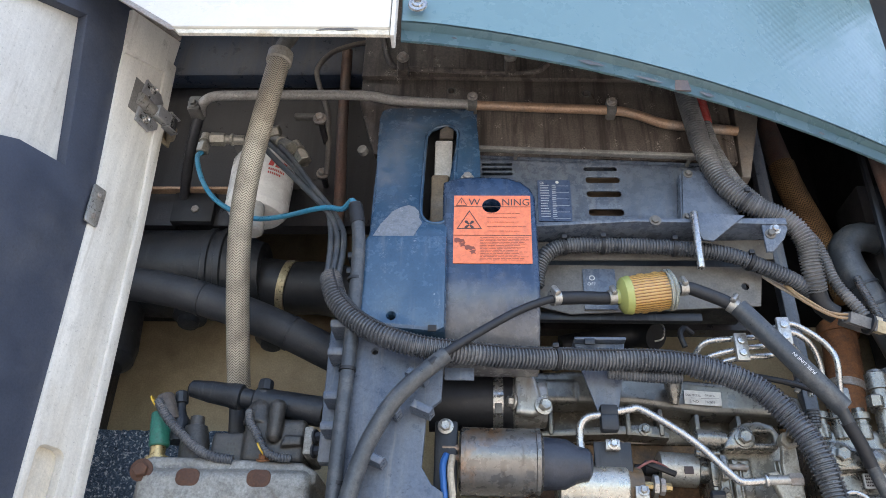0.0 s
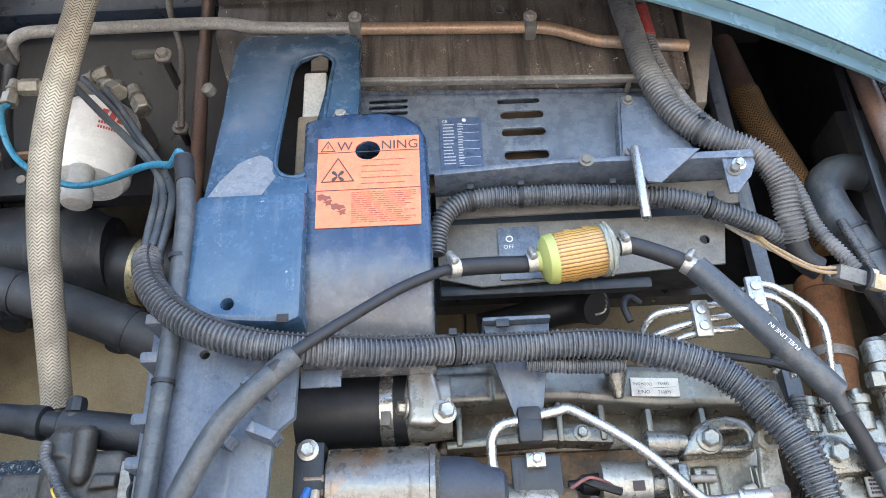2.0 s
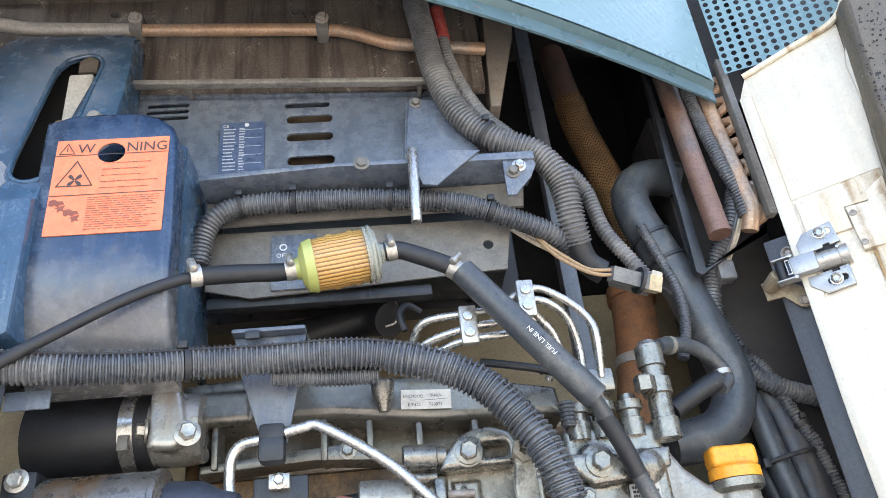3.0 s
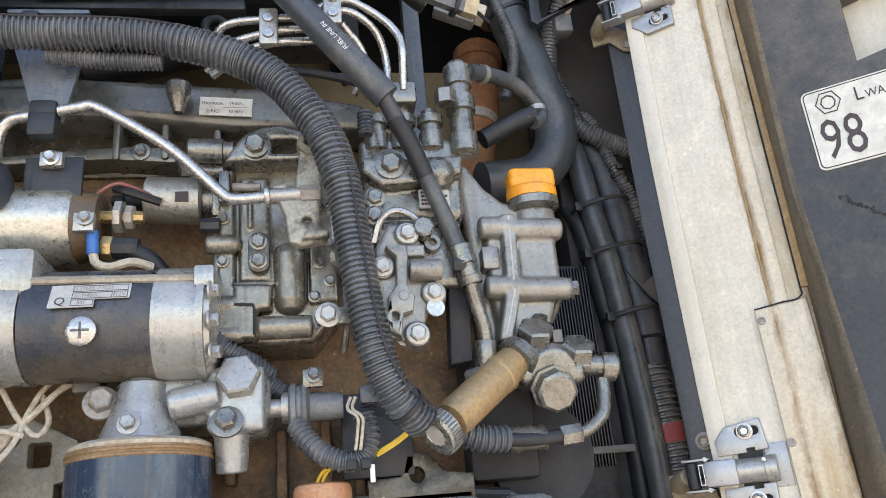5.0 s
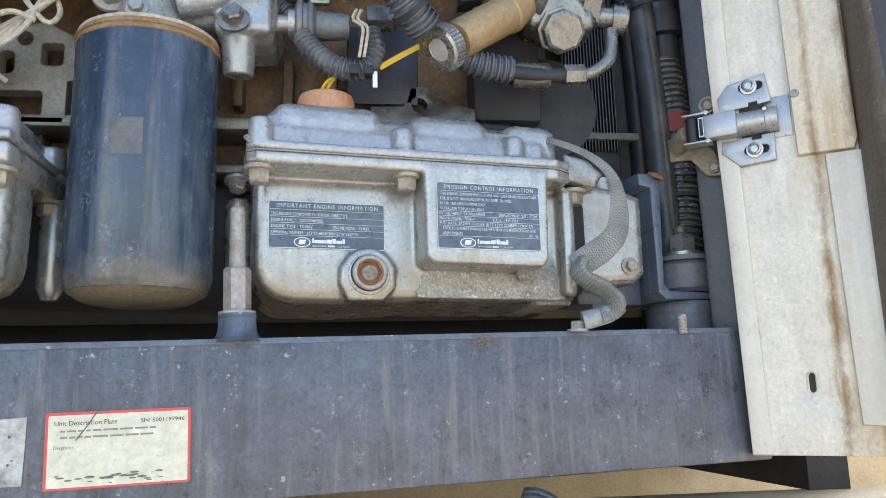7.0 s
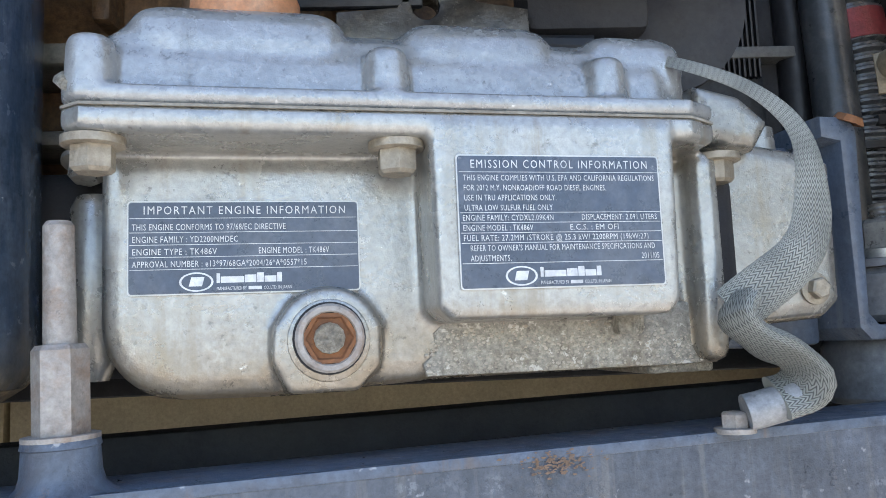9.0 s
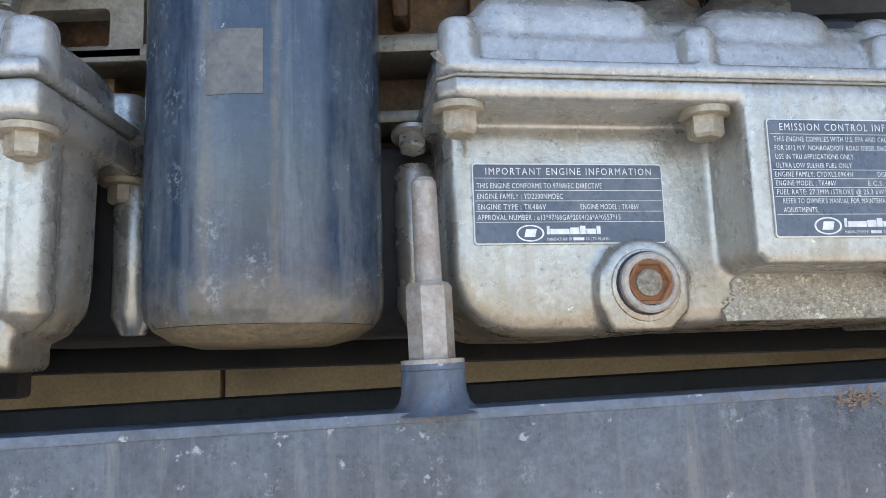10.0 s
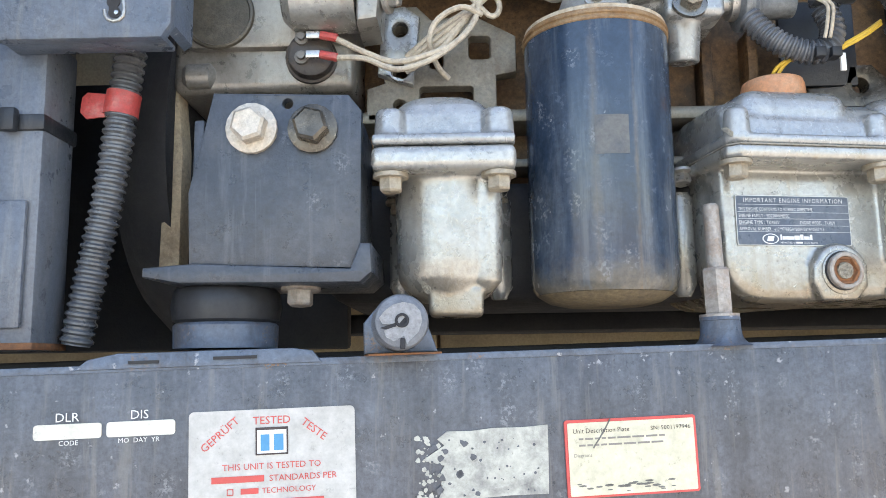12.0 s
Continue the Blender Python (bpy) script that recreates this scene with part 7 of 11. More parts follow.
part("end_cap", bm_lathe(A, ax, [(-0.008, 0.010), (-0.001, 0.012), (0.001, 0.021), (0.005, 0.0265), (0.013, 0.0285), (0.0145, 0.0285), (0.0145, 0.02)], 34), CLEARGREEN, il, "yellow-green moulded cap")
part("end_cap", bm_lathe(A + ax * 0.0705, ax, [(-0.0035, 0.0292), (-0.003, 0.0305), (-0.0005, 0.0305), (0, 0.0290), (0.002, 0.0290), (0.0025, 0.0308), (0.005, 0.0308), (0.006, 0.028), (0.009, 0.026), (0.010, 0.012), (0.016, 0.010)], 34), RIMCLEAR, il, "hazy clear rim")
xx, yy, zz = frame_on(ax)
hl = thing("fuel_hose", "black rubber fuel hose with zinc clamps, sleeved below", "hose", (0.1, 1.03, 1.9))
part("hose", bm_tube([A + ax * 0.002, A - ax * 0.02, (0.207, 1.055, 2.137), (0.170, 1.035, 2.126)], 0.0094, 16), RUBBER, hl, "thick hose end")
part("tube", bm_tube([(0.172, 1.035, 2.126), (0.150, 1.022, 2.115), (0.111, 1.008, 2.092), (0.060, 0.988, 2.052), (0.020, 0.972, 2.018), (0.0, 0.968, 2.0)], 0.0056, 14), RUBBER, hl, "thinner hose")
part("sleeve", bm_tube([(0.020, 0.974, 2.016), (-0.010, 0.975, 1.990), (-0.040, 0.978, 1.960), (-0.062, 0.982, 1.925), (-0.080, 0.985, 1.883), (-0.094, 0.986, 1.82), (-0.10, 0.99, 1.72)], 0.0108, 16), HOSE, hl, "worn grey sleeve")
hose_clamp(hl, (0.166, 1.032, 2.125), (0.85, 0.3, 0.25), 0.0097)
hose_clamp(hl, A - ax * 0.010, ax, 0.0097)
hr = thing("fuel_hose", "black rubber fuel line with a zinc clamp, printed in white", "hose", (0.45, 1.07, 1.9))
part("hose", bm_tube([B - ax * 0.002, B + ax * 0.016, (0.388, 1.072, 2.152), (0.415, 1.071, 2.138), (0.432, 1.07, 2.124)], 0.0095, 16), RUBBER, hr, "thick hose end")
sl = part("sleeve", bm_tube([(0.426, 1.068, 2.130), (0.450, 1.066, 2.098), (0.486, 1.062, 2.048), (0.514, 1.062, 2.012), (0.538, 1.068, 1.985)], 0.0138, 18), HOSE, hr, "wide printed sleeve")
part("tube", bm_tube([(0.534, 1.068, 1.988), (0.552, 1.085, 1.96), (0.572, 1.10, 1.92), (0.592, 1.11, 1.87), (0.600, 1.112, 1.845)], 0.0082, 14), HOSE, hr, "thinner lower hose")
part("oily_tape", bm_tube([(0.545, 1.08, 1.97), (0.560, 1.09, 1.945), (0.572, 1.10, 1.918)], 0.0089, 14), RUBBER, hr)
hose_clamp(hr, (0.420, 1.0705, 2.134), (0.7, 0, -0.55), 0.0102)
hose_clamp(hr, B + ax * 0.010, ax, 0.0098)
u = Vector((0.036, -0.004, -0.050)).normalized()
nrm = Vector((0.0, -1, 0.0))
nrm = (nrm - u * nrm.dot(u)).normalized()
v = nrm.cross(u)
TM = Matrix((( u.x, v.x, nrm.x, 0.474), (u.y, v.y, nrm.y, 1.049), (u.z, v.z, nrm.z, 2.061), (0, 0, 0, 1)))
writing("FUEL LINE IN", 0.0066, None, INKWHITE, sl, m=TM @ Matrix.Translation((0.047, 0.003, 0.0012)) @ pose(0, 0, 0, 0, 0, 180))

# ---- right-hand cavity: hoses, stays and the coil pipes ----
th = thing("coolant_hose", "thick black rubber coolant hose bending down to the engine", "hose", (0.74, 1.27, 1.97))
part("hose", bm_tube([(0.775, 1.28, 2.368), (0.745, 1.275, 2.372), (0.716, 1.27, 2.362), (0.697, 1.265, 2.336), (0.698, 1.26, 2.295), (0.715, 1.26, 2.244), (0.737, 1.26, 2.174), (0.752, 1.26, 2.115), (0.764, 1.26, 2.067), (0.755, 1.26, 2.022), (0.723, 1.26, 1.992), (0.66, 1.25, 1.980)], 0.0262, 22), HOSE, th)
for p, d in (((0.766, 1.278, 2.37), (1, 0, 0)), ((0.709, 1.26, 2.262), (0.3, 0, -0.9)), ((0.722, 1.26, 2.225), (0.3, 0, -0.9))):
    part("tie", hoop(p, d, 0.027, 0.005, 0.0015), BLACK, th)
part("spring_loom", bm_loom([(0.690, 1.235, 2.27), (0.700, 1.23, 2.22), (0.712, 1.228, 2.17), (0.708, 1.22, 2.12), (0.69, 1.21, 2.07)], 0.007, 0.0045, 12), LOOM, th, "thin ribbed conduit")
pipe("braided_riser", [(0.68, 1.42, 2.75), (0.684, 1.39, 2.605)], 0.024, REDCOPPER, "dull copper riser pipe in the cavity")
solo("braided_connector", bm_tube([(0.684, 1.39, 2.61), (0.690, 1.385, 2.55), (0.708, 1.37, 2.443), (0.722, 1.36, 2.358), (0.73, 1.35, 2.29)], 0.026, 20), BRAID_DARK, "bronze braided flexible pipe in the cavity", "flexible pipe")
ex = thing("rusty_exhaust", "rusty brown exhaust pipe behind the hose", "pipe", (0.68, 1.34, 1.98))
part("pipe", bm_tube([(0.70, 1.36, 2.24), (0.69, 1.35, 2.15), (0.67, 1.34, 2.05), (0.665, 1.33, 1.98)], 0.03, 18), RUST, ex)
part("clamp_band", hoop((0.683, 1.3465, 2.115), (0.2, 0.1, 1), 0.0302, 0.014, 0.002), RUSTZINC, ex, "corroded band")
part("collar", hoop((0.699, 1.359, 2.225), (0.1, 0.1, 1), 0.0302, 0.02, 0.004), RUST, ex)
solo("square_post", bm_box((0.590, 1.30, 2.0005), (0.612, 1.325, 2.9995), 0.002), FRAME, "grey-blue steel upright in the cavity", "post")
solo("angle_stay", bm_plate([(0.510, 2.62), (0.548, 2.60), (0.545, 2.53), (0.512, 2.405), (0.498, 2.405)], 1.14, 1.18, (), 0.003), mat("angle_brown", (0.16, 0.14, 0.12), 0.6, dirt=(0.26, 0.2, 0.14), amount=0.45, scale=14), "grimy folded steel stay beside the bulkhead", "bracket")
solo("cavity_bolt", bm_lathe((0.79, 1.69, 2.70), (0, -1, 0), [(0, 0.012), (0.008, 0.011), (0.01, 0)], 12), DUSTY, "grey bolt in the dark panel", "bolt")
coil = thing("radiator_side", "grimy radiator side frame with return bends and pipes", "radiator", (0.82, 1.25, 2.18))
part("side_frame", bm_plate([(0.745, 2.52), (0.752, 2.52), (0.752, 2.19), (0.845, 2.235), (0.848, 2.245), (0.745, 2.18), (0.738, 2.185)], 1.215, 1.225, (), 0.001), BLACK, coil, "folded grey side frame")
part("edge_strip", bm_box((0.835, 1.175, 2.24), (0.846, 1.19, 2.50), 0.002), DUSTY, coil)
part("header_pipe", bm_tube([(0.766, 1.205, 2.53), (0.768, 1.20, 2.40), (0.769, 1.195, 2.30), (0.770, 1.19, 2.222)], 0.0145, 18), REDCOPPER, coil, "red-brown copper header pipe")
part("loom", bm_loom([(0.790, 1.20, 2.53), (0.791, 1.195, 2.43), (0.797, 1.19, 2.36), (0.803, 1.19, 2.32), (0.812, 1.192, 2.285), (0.814, 1.195, 2.25)], 0.0095, 0.0045), LOOM, coil)
part("thin_pipe", bm_tube([(0.812, 1.20, 2.53), (0.812, 1.195, 2.42), (0.818, 1.19, 2.30), (0.822, 1.19, 2.26), (0.815, 1.20, 2.23)], 0.011, 14), COPPER, coil)
for i in range(7):
    z = 2.48 - i * 0.036
    part("return_bend", bm_tube([(0.825, 1.21, z), (0.838, 1.195, z - 0.004), (0.84, 1.195, z - 0.014), (0.826, 1.21, z - 0.02)], 0.0065, 10), COPPER, coil)
part("core", bm_box((0.77, 1.30, 1.60), (0.898, 1.40, 2.50), 0.004), DARKGAP, coil, "dark finned core")
for i in range(16):
    part("fin", bm_box((0.727 + i * 0.0036, 1.286, 1.655), (0.7286 + i * 0.0036, 1.292, 1.885), 0.0003), NEARBLACK, coil)
part("fin_pack", bm_box((0.724, 1.2925, 1.58), (0.787, 1.36, 1.89), 0.003), mat("fins_grey", (0.045, 0.047, 0.05), 0.5, 0.3, dirt=(0.02, 0.02, 0.02), amount=0.5, scale=120), coil, "grey fins")
part("bar", bm_box((0.735, 1.285, 1.668), (0.84, 1.31, 1.676), 0.001), DUSTY, coil)

plug = thing("wire_connectors", "dusty plastic plug connectors with tan wires", "connector", (0.62, 1.16, 2.12))
part("plug", bm_box((0.606, 1.148, 2.141), (0.654, 1.166, 2.158), 0.003), LOOM_DUST, plug, "grey plug", pose(0.626, 1.16, 2.15, 0, 22, 0) @ pose(-0.626, -1.16, -2.15))
part("clip", bm_box((0.648, 1.146, 2.1425), (0.661, 1.168, 2.1575), 0.002), WIRE, plug, "tan clip", pose(0.652, 1.16, 2.14, 0, 22, 0) @ pose(-0.652, -1.16, -2.14))
for k in range(3):
    part("wire", bm_tube([(0.500, 1.15, 2.225), (0.521, 1.147 + 0.002 * k, 2.205 + 0.004 * k), (0.557, 1.147, 2.180 + 0.004 * k), (0.598, 1.15, 2.156 + 0.004 * k)], 0.0022, 8), WIRE if k != 1 else COPPER, plug)
part("plug", bm_box((0.772, 1.225, 2.178), (0.795, 1.245, 2.205), 0.003), LOOM_DUST, plug, "hanging grey plug")
for k in range(3):
    part("wire", bm_tube([(0.815, 1.20, 2.275), (0.802 + 0.004 * k, 1.205, 2.245), (0.786 + 0.003 * k, 1.23, 2.205)], 0.002, 8), WIRE if k else LOOM, plug)
loom("wiring_loom", [(0.818, 1.205, 2.30), (0.800, 1.215, 2.25), (0.775, 1.245, 2.20), (0.7655, 1.258, 2.144), (0.7803, 1.260, 2.097), (0.7925, 1.262, 2.064), (0.820, 1.265, 2.046), (0.8466, 1.270, 2.0365), (0.875, 1.275, 2.030), (0.90, 1.28, 2.026)], 0.0125, "ribbed black loom hanging beside the radiator", (0.62,))
loom("wiring_loom", [(0.795, 1.275, 2.09), (0.8167, 1.272, 2.066), (0.8363, 1.272, 2.002), (0.8486, 1.274, 1.975), (0.862, 1.28, 1.93), (0.872, 1.285, 1.88)], 0.0085, "thin ribbed black loom joining the taped bundle", (0.45,), LOOM, 0.0042)


def strap_round(parent, c, rx, ry, tilt):
    """A cable tie pulled round a bundle, with its lock."""
    loop = [Vector(c) + Vector((rx * math.cos(a), ry * math.sin(a), rx * math.cos(a) * tilt)) for a in (2 * math.pi * k / 40 for k in range(41))]
    tie = part("cable_tie", bm_sweep(loop, 0.0028, 6, None, 0.45, (0, 0, 1)), RUBBER, parent)
    q = Vector(c) + Vector((-rx * 0.92, -ry * 0.55, -rx * 0.92 * tilt))
    part("tie_lock", bm_box(q - Vector((0.0045, 0.004, 0.0055)), q + Vector((0.0045, 0.004, 0.0055)), 0.001), RUBBER, tie)


bun = thing("cable_bundle", "black hoses and tape-wrapped cables tied in a bundle beside the radiator", "cable bundle", (0.82, 1.27, 1.437))
part("printed_hose", bm_tube([(0.782, 1.285, 2.055), (0.790, 1.278, 2.023), (0.799, 1.275, 1.939), (0.8075, 1.275, 1.888), (0.8145, 1.275, 1.8145), (0.8175, 1.272, 1.7485), (0.8203, 1.270, 1.675), (0.8215, 1.268, 1.61), (0.823, 1.268, 1.52), (0.823, 1.268, 1.44)], 0.0142, 18), HOSE, bun, "smooth printed hose")
part("rear_hose", bm_tube([(0.778, 1.30, 1.965), (0.785, 1.292, 1.942), (0.793, 1.290, 1.895), (0.800, 1.290, 1.84), (0.806, 1.292, 1.79), (0.810, 1.295, 1.70), (0.812, 1.298, 1.56), (0.812, 1.30, 1.44)], 0.0115, 16), RUBBER, bun, "thinner hose behind")
wraps = spline([(0.815, 1.290, 2.055), (0.8285, 1.288, 2.01), (0.8375, 1.288, 1.935), (0.8440, 1.288, 1.86), (0.8475, 1.290, 1.80), (0.851, 1.295, 1.70), (0.854, 1.30, 1.58), (0.855, 1.302, 1.44)], 0.003)
part("tape_wrap", bm_sweep(wraps, lambda i: (0.0205 if i < 88 else 0.015) * (1 + 0.07 * ((i % 11) / 11.0)), 18, None, 0.75, (1, 0, 0)), TAPED, bun, "cables wrapped in black tape")
part("loose_flap", bm_plate([(0.826, 1.872), (0.842, 1.855), (0.860, 1.868), (0.861, 1.828), (0.846, 1.842)], 1.2685, 1.2705, (), 0.0006), TAPED, bun, "loose end of tape")
for c, rx in (((0.811, 1.280, 1.960), 0.036), ((0.8155, 1.280, 1.900), 0.038), ((0.8255, 1.280, 1.8215), 0.033)):
    strap_round(bun, c, rx, 0.027, 0.18)
loom("wiring_loom", [(0.838, 1.285, 1.76), (0.843, 1.283, 1.71), (0.848, 1.28, 1.64), (0.847, 1.282, 1.57), (0.846, 1.285, 1.50), (0.846, 1.285, 1.44)], 0.021, "thick ribbed black conduit behind the door hinge", (0.5,), LOOM, 0.007)
solo("red_band", bm_tube([(0.8440, 1.2825, 1.692), (0.8455, 1.2815, 1.672)], 0.0222, 16, None, 0.004), mat("dull_red_tape", (0.22, 0.035, 0.04), 0.55), "dull red tape band on the thick conduit", "tape")


# ---- engine block behind everything ----
blk = thing("engine_block", "rusty brown cast engine block with ribs and pale machined plates", "engine", (0.35, 1.25, 1.47))
part("crankcase", bm_box((0.125, 1.195, 1.56), (0.63, 1.42, 2.0), 0.01, 2), BLOCK, blk, "rust-brown cast side")
part("lower_case", bm_box((0.10, 1.15, 1.475), (0.70, 1.42, 1.575), 0.018, 3), DARKGAP, blk, "near-black lower case")
# Dark block and sheet added for the shade under and behind the engine.
part("shade_block", bm_box((0.02, 1.34, 1.4560), (0.86, 1.42, 1.4765), 0.004), DARKGAP, blk)
part("shade_sheet", bm_box((-0.36, 1.30, 1.44), (0.10, 1.32, 1.72), 0.004), DARKGAP, blk, "added dark sheet standing for the shade behind the post")
for x, z0, z1 in ((0.215, 1.585, 1.64), (0.43, 1.64, 1.70), (0.385, 1.655, 1.71), (0.47, 1.65, 1.71), (0.50, 1.60, 1.66)):
    part("rib", bm_box((x - 0.005, 1.172, z0), (x + 0.005, 1.196, z1), 0.003), BLOCK, blk)
part("ledge", bm_box((0.13, 1.150, 1.624), (0.60, 1.196, 1.636), 0.004), BLOCKGREY, blk, "pale machined ledge")
part("ledge", bm_box((0.13, 1.155, 1.586), (0.60, 1.196, 1.594), 0.003), BLOCKGREY, blk, "pale machined ledge")
pl1 = [(0.135, 1.625), (0.245, 1.625), (0.245, 1.665), (0.262, 1.668), (0.262, 1.70), (0.225, 1.72), (0.190, 1.716), (0.178, 1.728), (0.150, 1.728), (0.146, 1.70), (0.150, 1.66), (0.135, 1.655)]
holes = [ring(0.164, 1.704, 0.0065), ring(0.165, 1.668, 0.0075), ring(0.208, 1.704, 0.0062), ring(0.163, 1.640, 0.0055), rounded(0.188, 1.672, 0.200, 1.692, 0.004), rounded(0.222, 1.680, 0.240, 1.700, 0.003), rounded(0.180, 1.634, 0.225, 1.656, 0.003)]
part("cast_web", bm_plate(pl1, 1.150, 1.165, holes, 0.002), mat("pale_web", (0.235, 0.215, 0.175), 0.5, 0.2, dirt=(0.10, 0.07, 0.045), amount=0.45, scale=26, grain=0.25, bump=0.25), blk, "pale drilled casting web")
part("cast_web", bm_plate([(0.505, 1.625), (0.60, 1.625), (0.60, 1.648), (0.575, 1.652), (0.56, 1.668), (0.54, 1.668), (0.535, 1.65), (0.505, 1.648)], 1.150, 1.165, [ring(0.549, 1.650, 0.0065)], 0.002), GREASY, blk, "drilled casting web")
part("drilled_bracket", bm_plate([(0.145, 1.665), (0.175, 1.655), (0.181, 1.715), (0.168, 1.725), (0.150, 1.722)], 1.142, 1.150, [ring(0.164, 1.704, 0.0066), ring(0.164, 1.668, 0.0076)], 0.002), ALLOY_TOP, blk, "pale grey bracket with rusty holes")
for x, z in ((0.243, 1.53), (0.392, 1.53), (0.165, 1.53)):
    part("pan_column", bm_lathe((x, 1.15, 1.475), (0, 0, 1), [(0, 0.006), (0.01, 0.011), (0.08, 0.011), (0.085, 0.008)], 14), ALLOY, blk)
    bolt(blk, (x, 1.14, z + 0.045), (0, -0.3, -1), 0.0075, 0.008, ZINC)
part("exhaust_shield", bm_box((0.13, 1.20, 1.965), (0.60, 1.30, 1.995), 0.006), RUST, blk, "rusty exhaust shield")

# ---- grey flywheel housing with round cover, temperature switch, mounting foot ----
fh = thing("flywheel_housing", "greenish grey cast flywheel housing with a round plug", "engine housing", (0.05, 1.16, 1.64))
part("casting", bm_box((-0.022, 1.125, 1.646), (0.128, 1.30, 1.86), 0.008, 3), CASEGREY, fh)
part("raised_pad", bm_plate(rounded(-0.012, 1.680, 0.100, 1.86, 0.012), 1.117, 1.126, (), 0.003), CASEGREY, fh)
part("core_plug", bm_lathe((0.018, 1.1165, 1.708), (0, -1, 0), [(0, 0.0295), (0.002, 0.0285), (0.0025, 0.0265), (0.001, 0.0255), (0.001, 0)], 34), mat("plug_dark", (0.10, 0.09, 0.07), 0.5, 0.3, dirt=(0.17, 0.14, 0.1), amount=0.5, scale=26), fh, "dark round core plug")
part("side_boss", bm_lathe((-0.012, 1.128, 1.660), (1, 0, 0), [(0, 0.008), (0.004, 0.011), (0.022, 0.011), (0.026, 0.006), (0.028, 0)], 18), CASEGREY, fh)
part("elbow", bm_lathe((0.075, 1.10, 1.712), (1, 0, 0.02), [(-0.004, 0), (0.0, 0.018), (0.008, 0.026), (0.05, 0.028), (0.058, 0.028)], 26), ALLOY, fh, "grey cylindrical end")
part("elbow_flange", bm_plate([(0.136, 1.680), (0.152, 1.682), (0.156, 1.735), (0.136, 1.745)], 1.07, 1.12, (), 0.004), CASEGREY, fh)
bolt(fh, (0.157, 1.085, 1.705), (1, -0.3, 0), 0.0085, 0.009, ZINC)
ts = part("temperature_switch", bm_lathe((0.093, 1.126, 1.672), (0.1, -1, -0.05), [(0, 0.021), (0.006, 0.021), (0.007, 0.019), (0.016, 0.018), (0.018, 0.015), (0.0185, 0)], 24), mat("switch_brown", (0.055, 0.05, 0.048), 0.5, dirt=(0.12, 0.09, 0.06), amount=0.45, scale=50), fh, "dark round switch with two terminals")
for z in (1.666, 1.682):
    part("terminal", bm_lathe((0.088, 1.108, z), (0.1, -1, 0), [(0, 0.0055), (0.004, 0.0055), (0.0045, 0.003), (0.009, 0.003), (0.0095, 0)], 12), DUSTY, ts)
    part("spade", bm_box((0.093, 1.098, z - 0.003), (0.104, 1.101, z + 0.003), 0.0005), STEEL, ts)
    part("shrink_sleeve", bm_cyl((0.104, 1.0995, z), (0.118, 1.0995, z - 0.003), 0.0034, 0.0008, 10), REDTAPE, ts)
for k, z in enumerate((1.666, 1.682)):
    part("wire", bm_tube([(0.116, 1.0995, z - 0.003), (0.140, 1.095, 1.660 + 0.005 * k), (0.164, 1.093, 1.650 + 0.006 * k), (0.190, 1.094, 1.657 + 0.005 * k), (0.212, 1.098, 1.674), (0.226, 1.105, 1.694), (0.232, 1.115, 1.72), (0.24, 1.125, 1.742), (0.255, 1.13, 1.755)], 0.0024, 8), WIRE, ts, "beige wire")
part("wire", bm_tube([(0.232, 1.108, 1.70), (0.215, 1.10, 1.703), (0.196, 1.10, 1.692), (0.190, 1.105, 1.676), (0.196, 1.12, 1.662), (0.205, 1.13, 1.655)], 0.0024, 8), WIRE, ts, "beige wire")
part("wire", bm_tube([(0.205, 1.12, 1.745), (0.225, 1.112, 1.715), (0.240, 1.112, 1.70), (0.247, 1.118, 1.712), (0.238, 1.125, 1.735)], 0.0024, 8), WIRE, ts, "beige wire")
part("gasket_edge", bm_plate([(-0.030, 1.50), (-0.012, 1.50), (-0.012, 1.60), (-0.018, 1.66), (-0.020, 1.86), (-0.040, 1.86), (-0.036, 1.68), (-0.028, 1.60)], 1.13, 1.15, (), 0.004), mat("flaky_edge", (0.34, 0.27, 0.18), 0.8, dirt=(0.16, 0.11, 0.07), amount=0.5, scale=40, bump=0.5), fh, "flaking tan rim")
part("bell", bm_lathe((-0.02, 1.30, 1.62), (-1, 0, 0), [(0, 0.19), (0.03, 0.18), (0.06, 0.15), (0.08, 0.06), (0.085, 0)], 40), DARKGAP, fh, "near-black bell housing")

mt = thing("engine_mount", "dark painted engine mount bracket on a black rubber cushion", "engine mount", (0.06, 1.09, 1.452))
front = bm_plate([(0.024, 1.494), (0.143, 1.490), (0.1435, 1.602), (0.134, 1.614), (0.038, 1.617), (0.030, 1.58), (0.022, 1.545)], 1.045, 1.053, [ring(0.091, 1.608, 0.0035, 12)], 0.002)
part("face_plate", front, MOUNT, mt, "dark front plate")
part("foot", bm_plate([(-0.006, 1.4855), (-0.006, 1.492), (0.03, 1.4945), (0.136, 1.4895), (0.143, 1.507), (0.150, 1.507), (0.151, 1.487), (0.143, 1.480), (0.02, 1.481)], 1.040, 1.13, (), 0.002), MOUNT, mt, "folded foot plate")
part("side_plate", bm_box((0.022, 1.0535, 1.494), (0.030, 1.125, 1.60), 0.002), MOUNT, mt)
part("side_plate", bm_box((0.1355, 1.0535, 1.494), (0.1425, 1.125, 1.60), 0.002), MOUNT, mt)
bolt(mt, (0.0665, 1.045, 1.5895), (0, -1, 0), 0.0125, 0.013, mat("bolt_pale", (0.55, 0.50, 0.43), 0.55, 0.4, dirt=(0.4, 0.3, 0.2), amount=0.4, scale=60), 1.45)
bolt(mt, (0.1095, 1.045, 1.5885), (0, -1, 0), 0.0125, 0.013, GREASY, 1.4, turn=0.8)
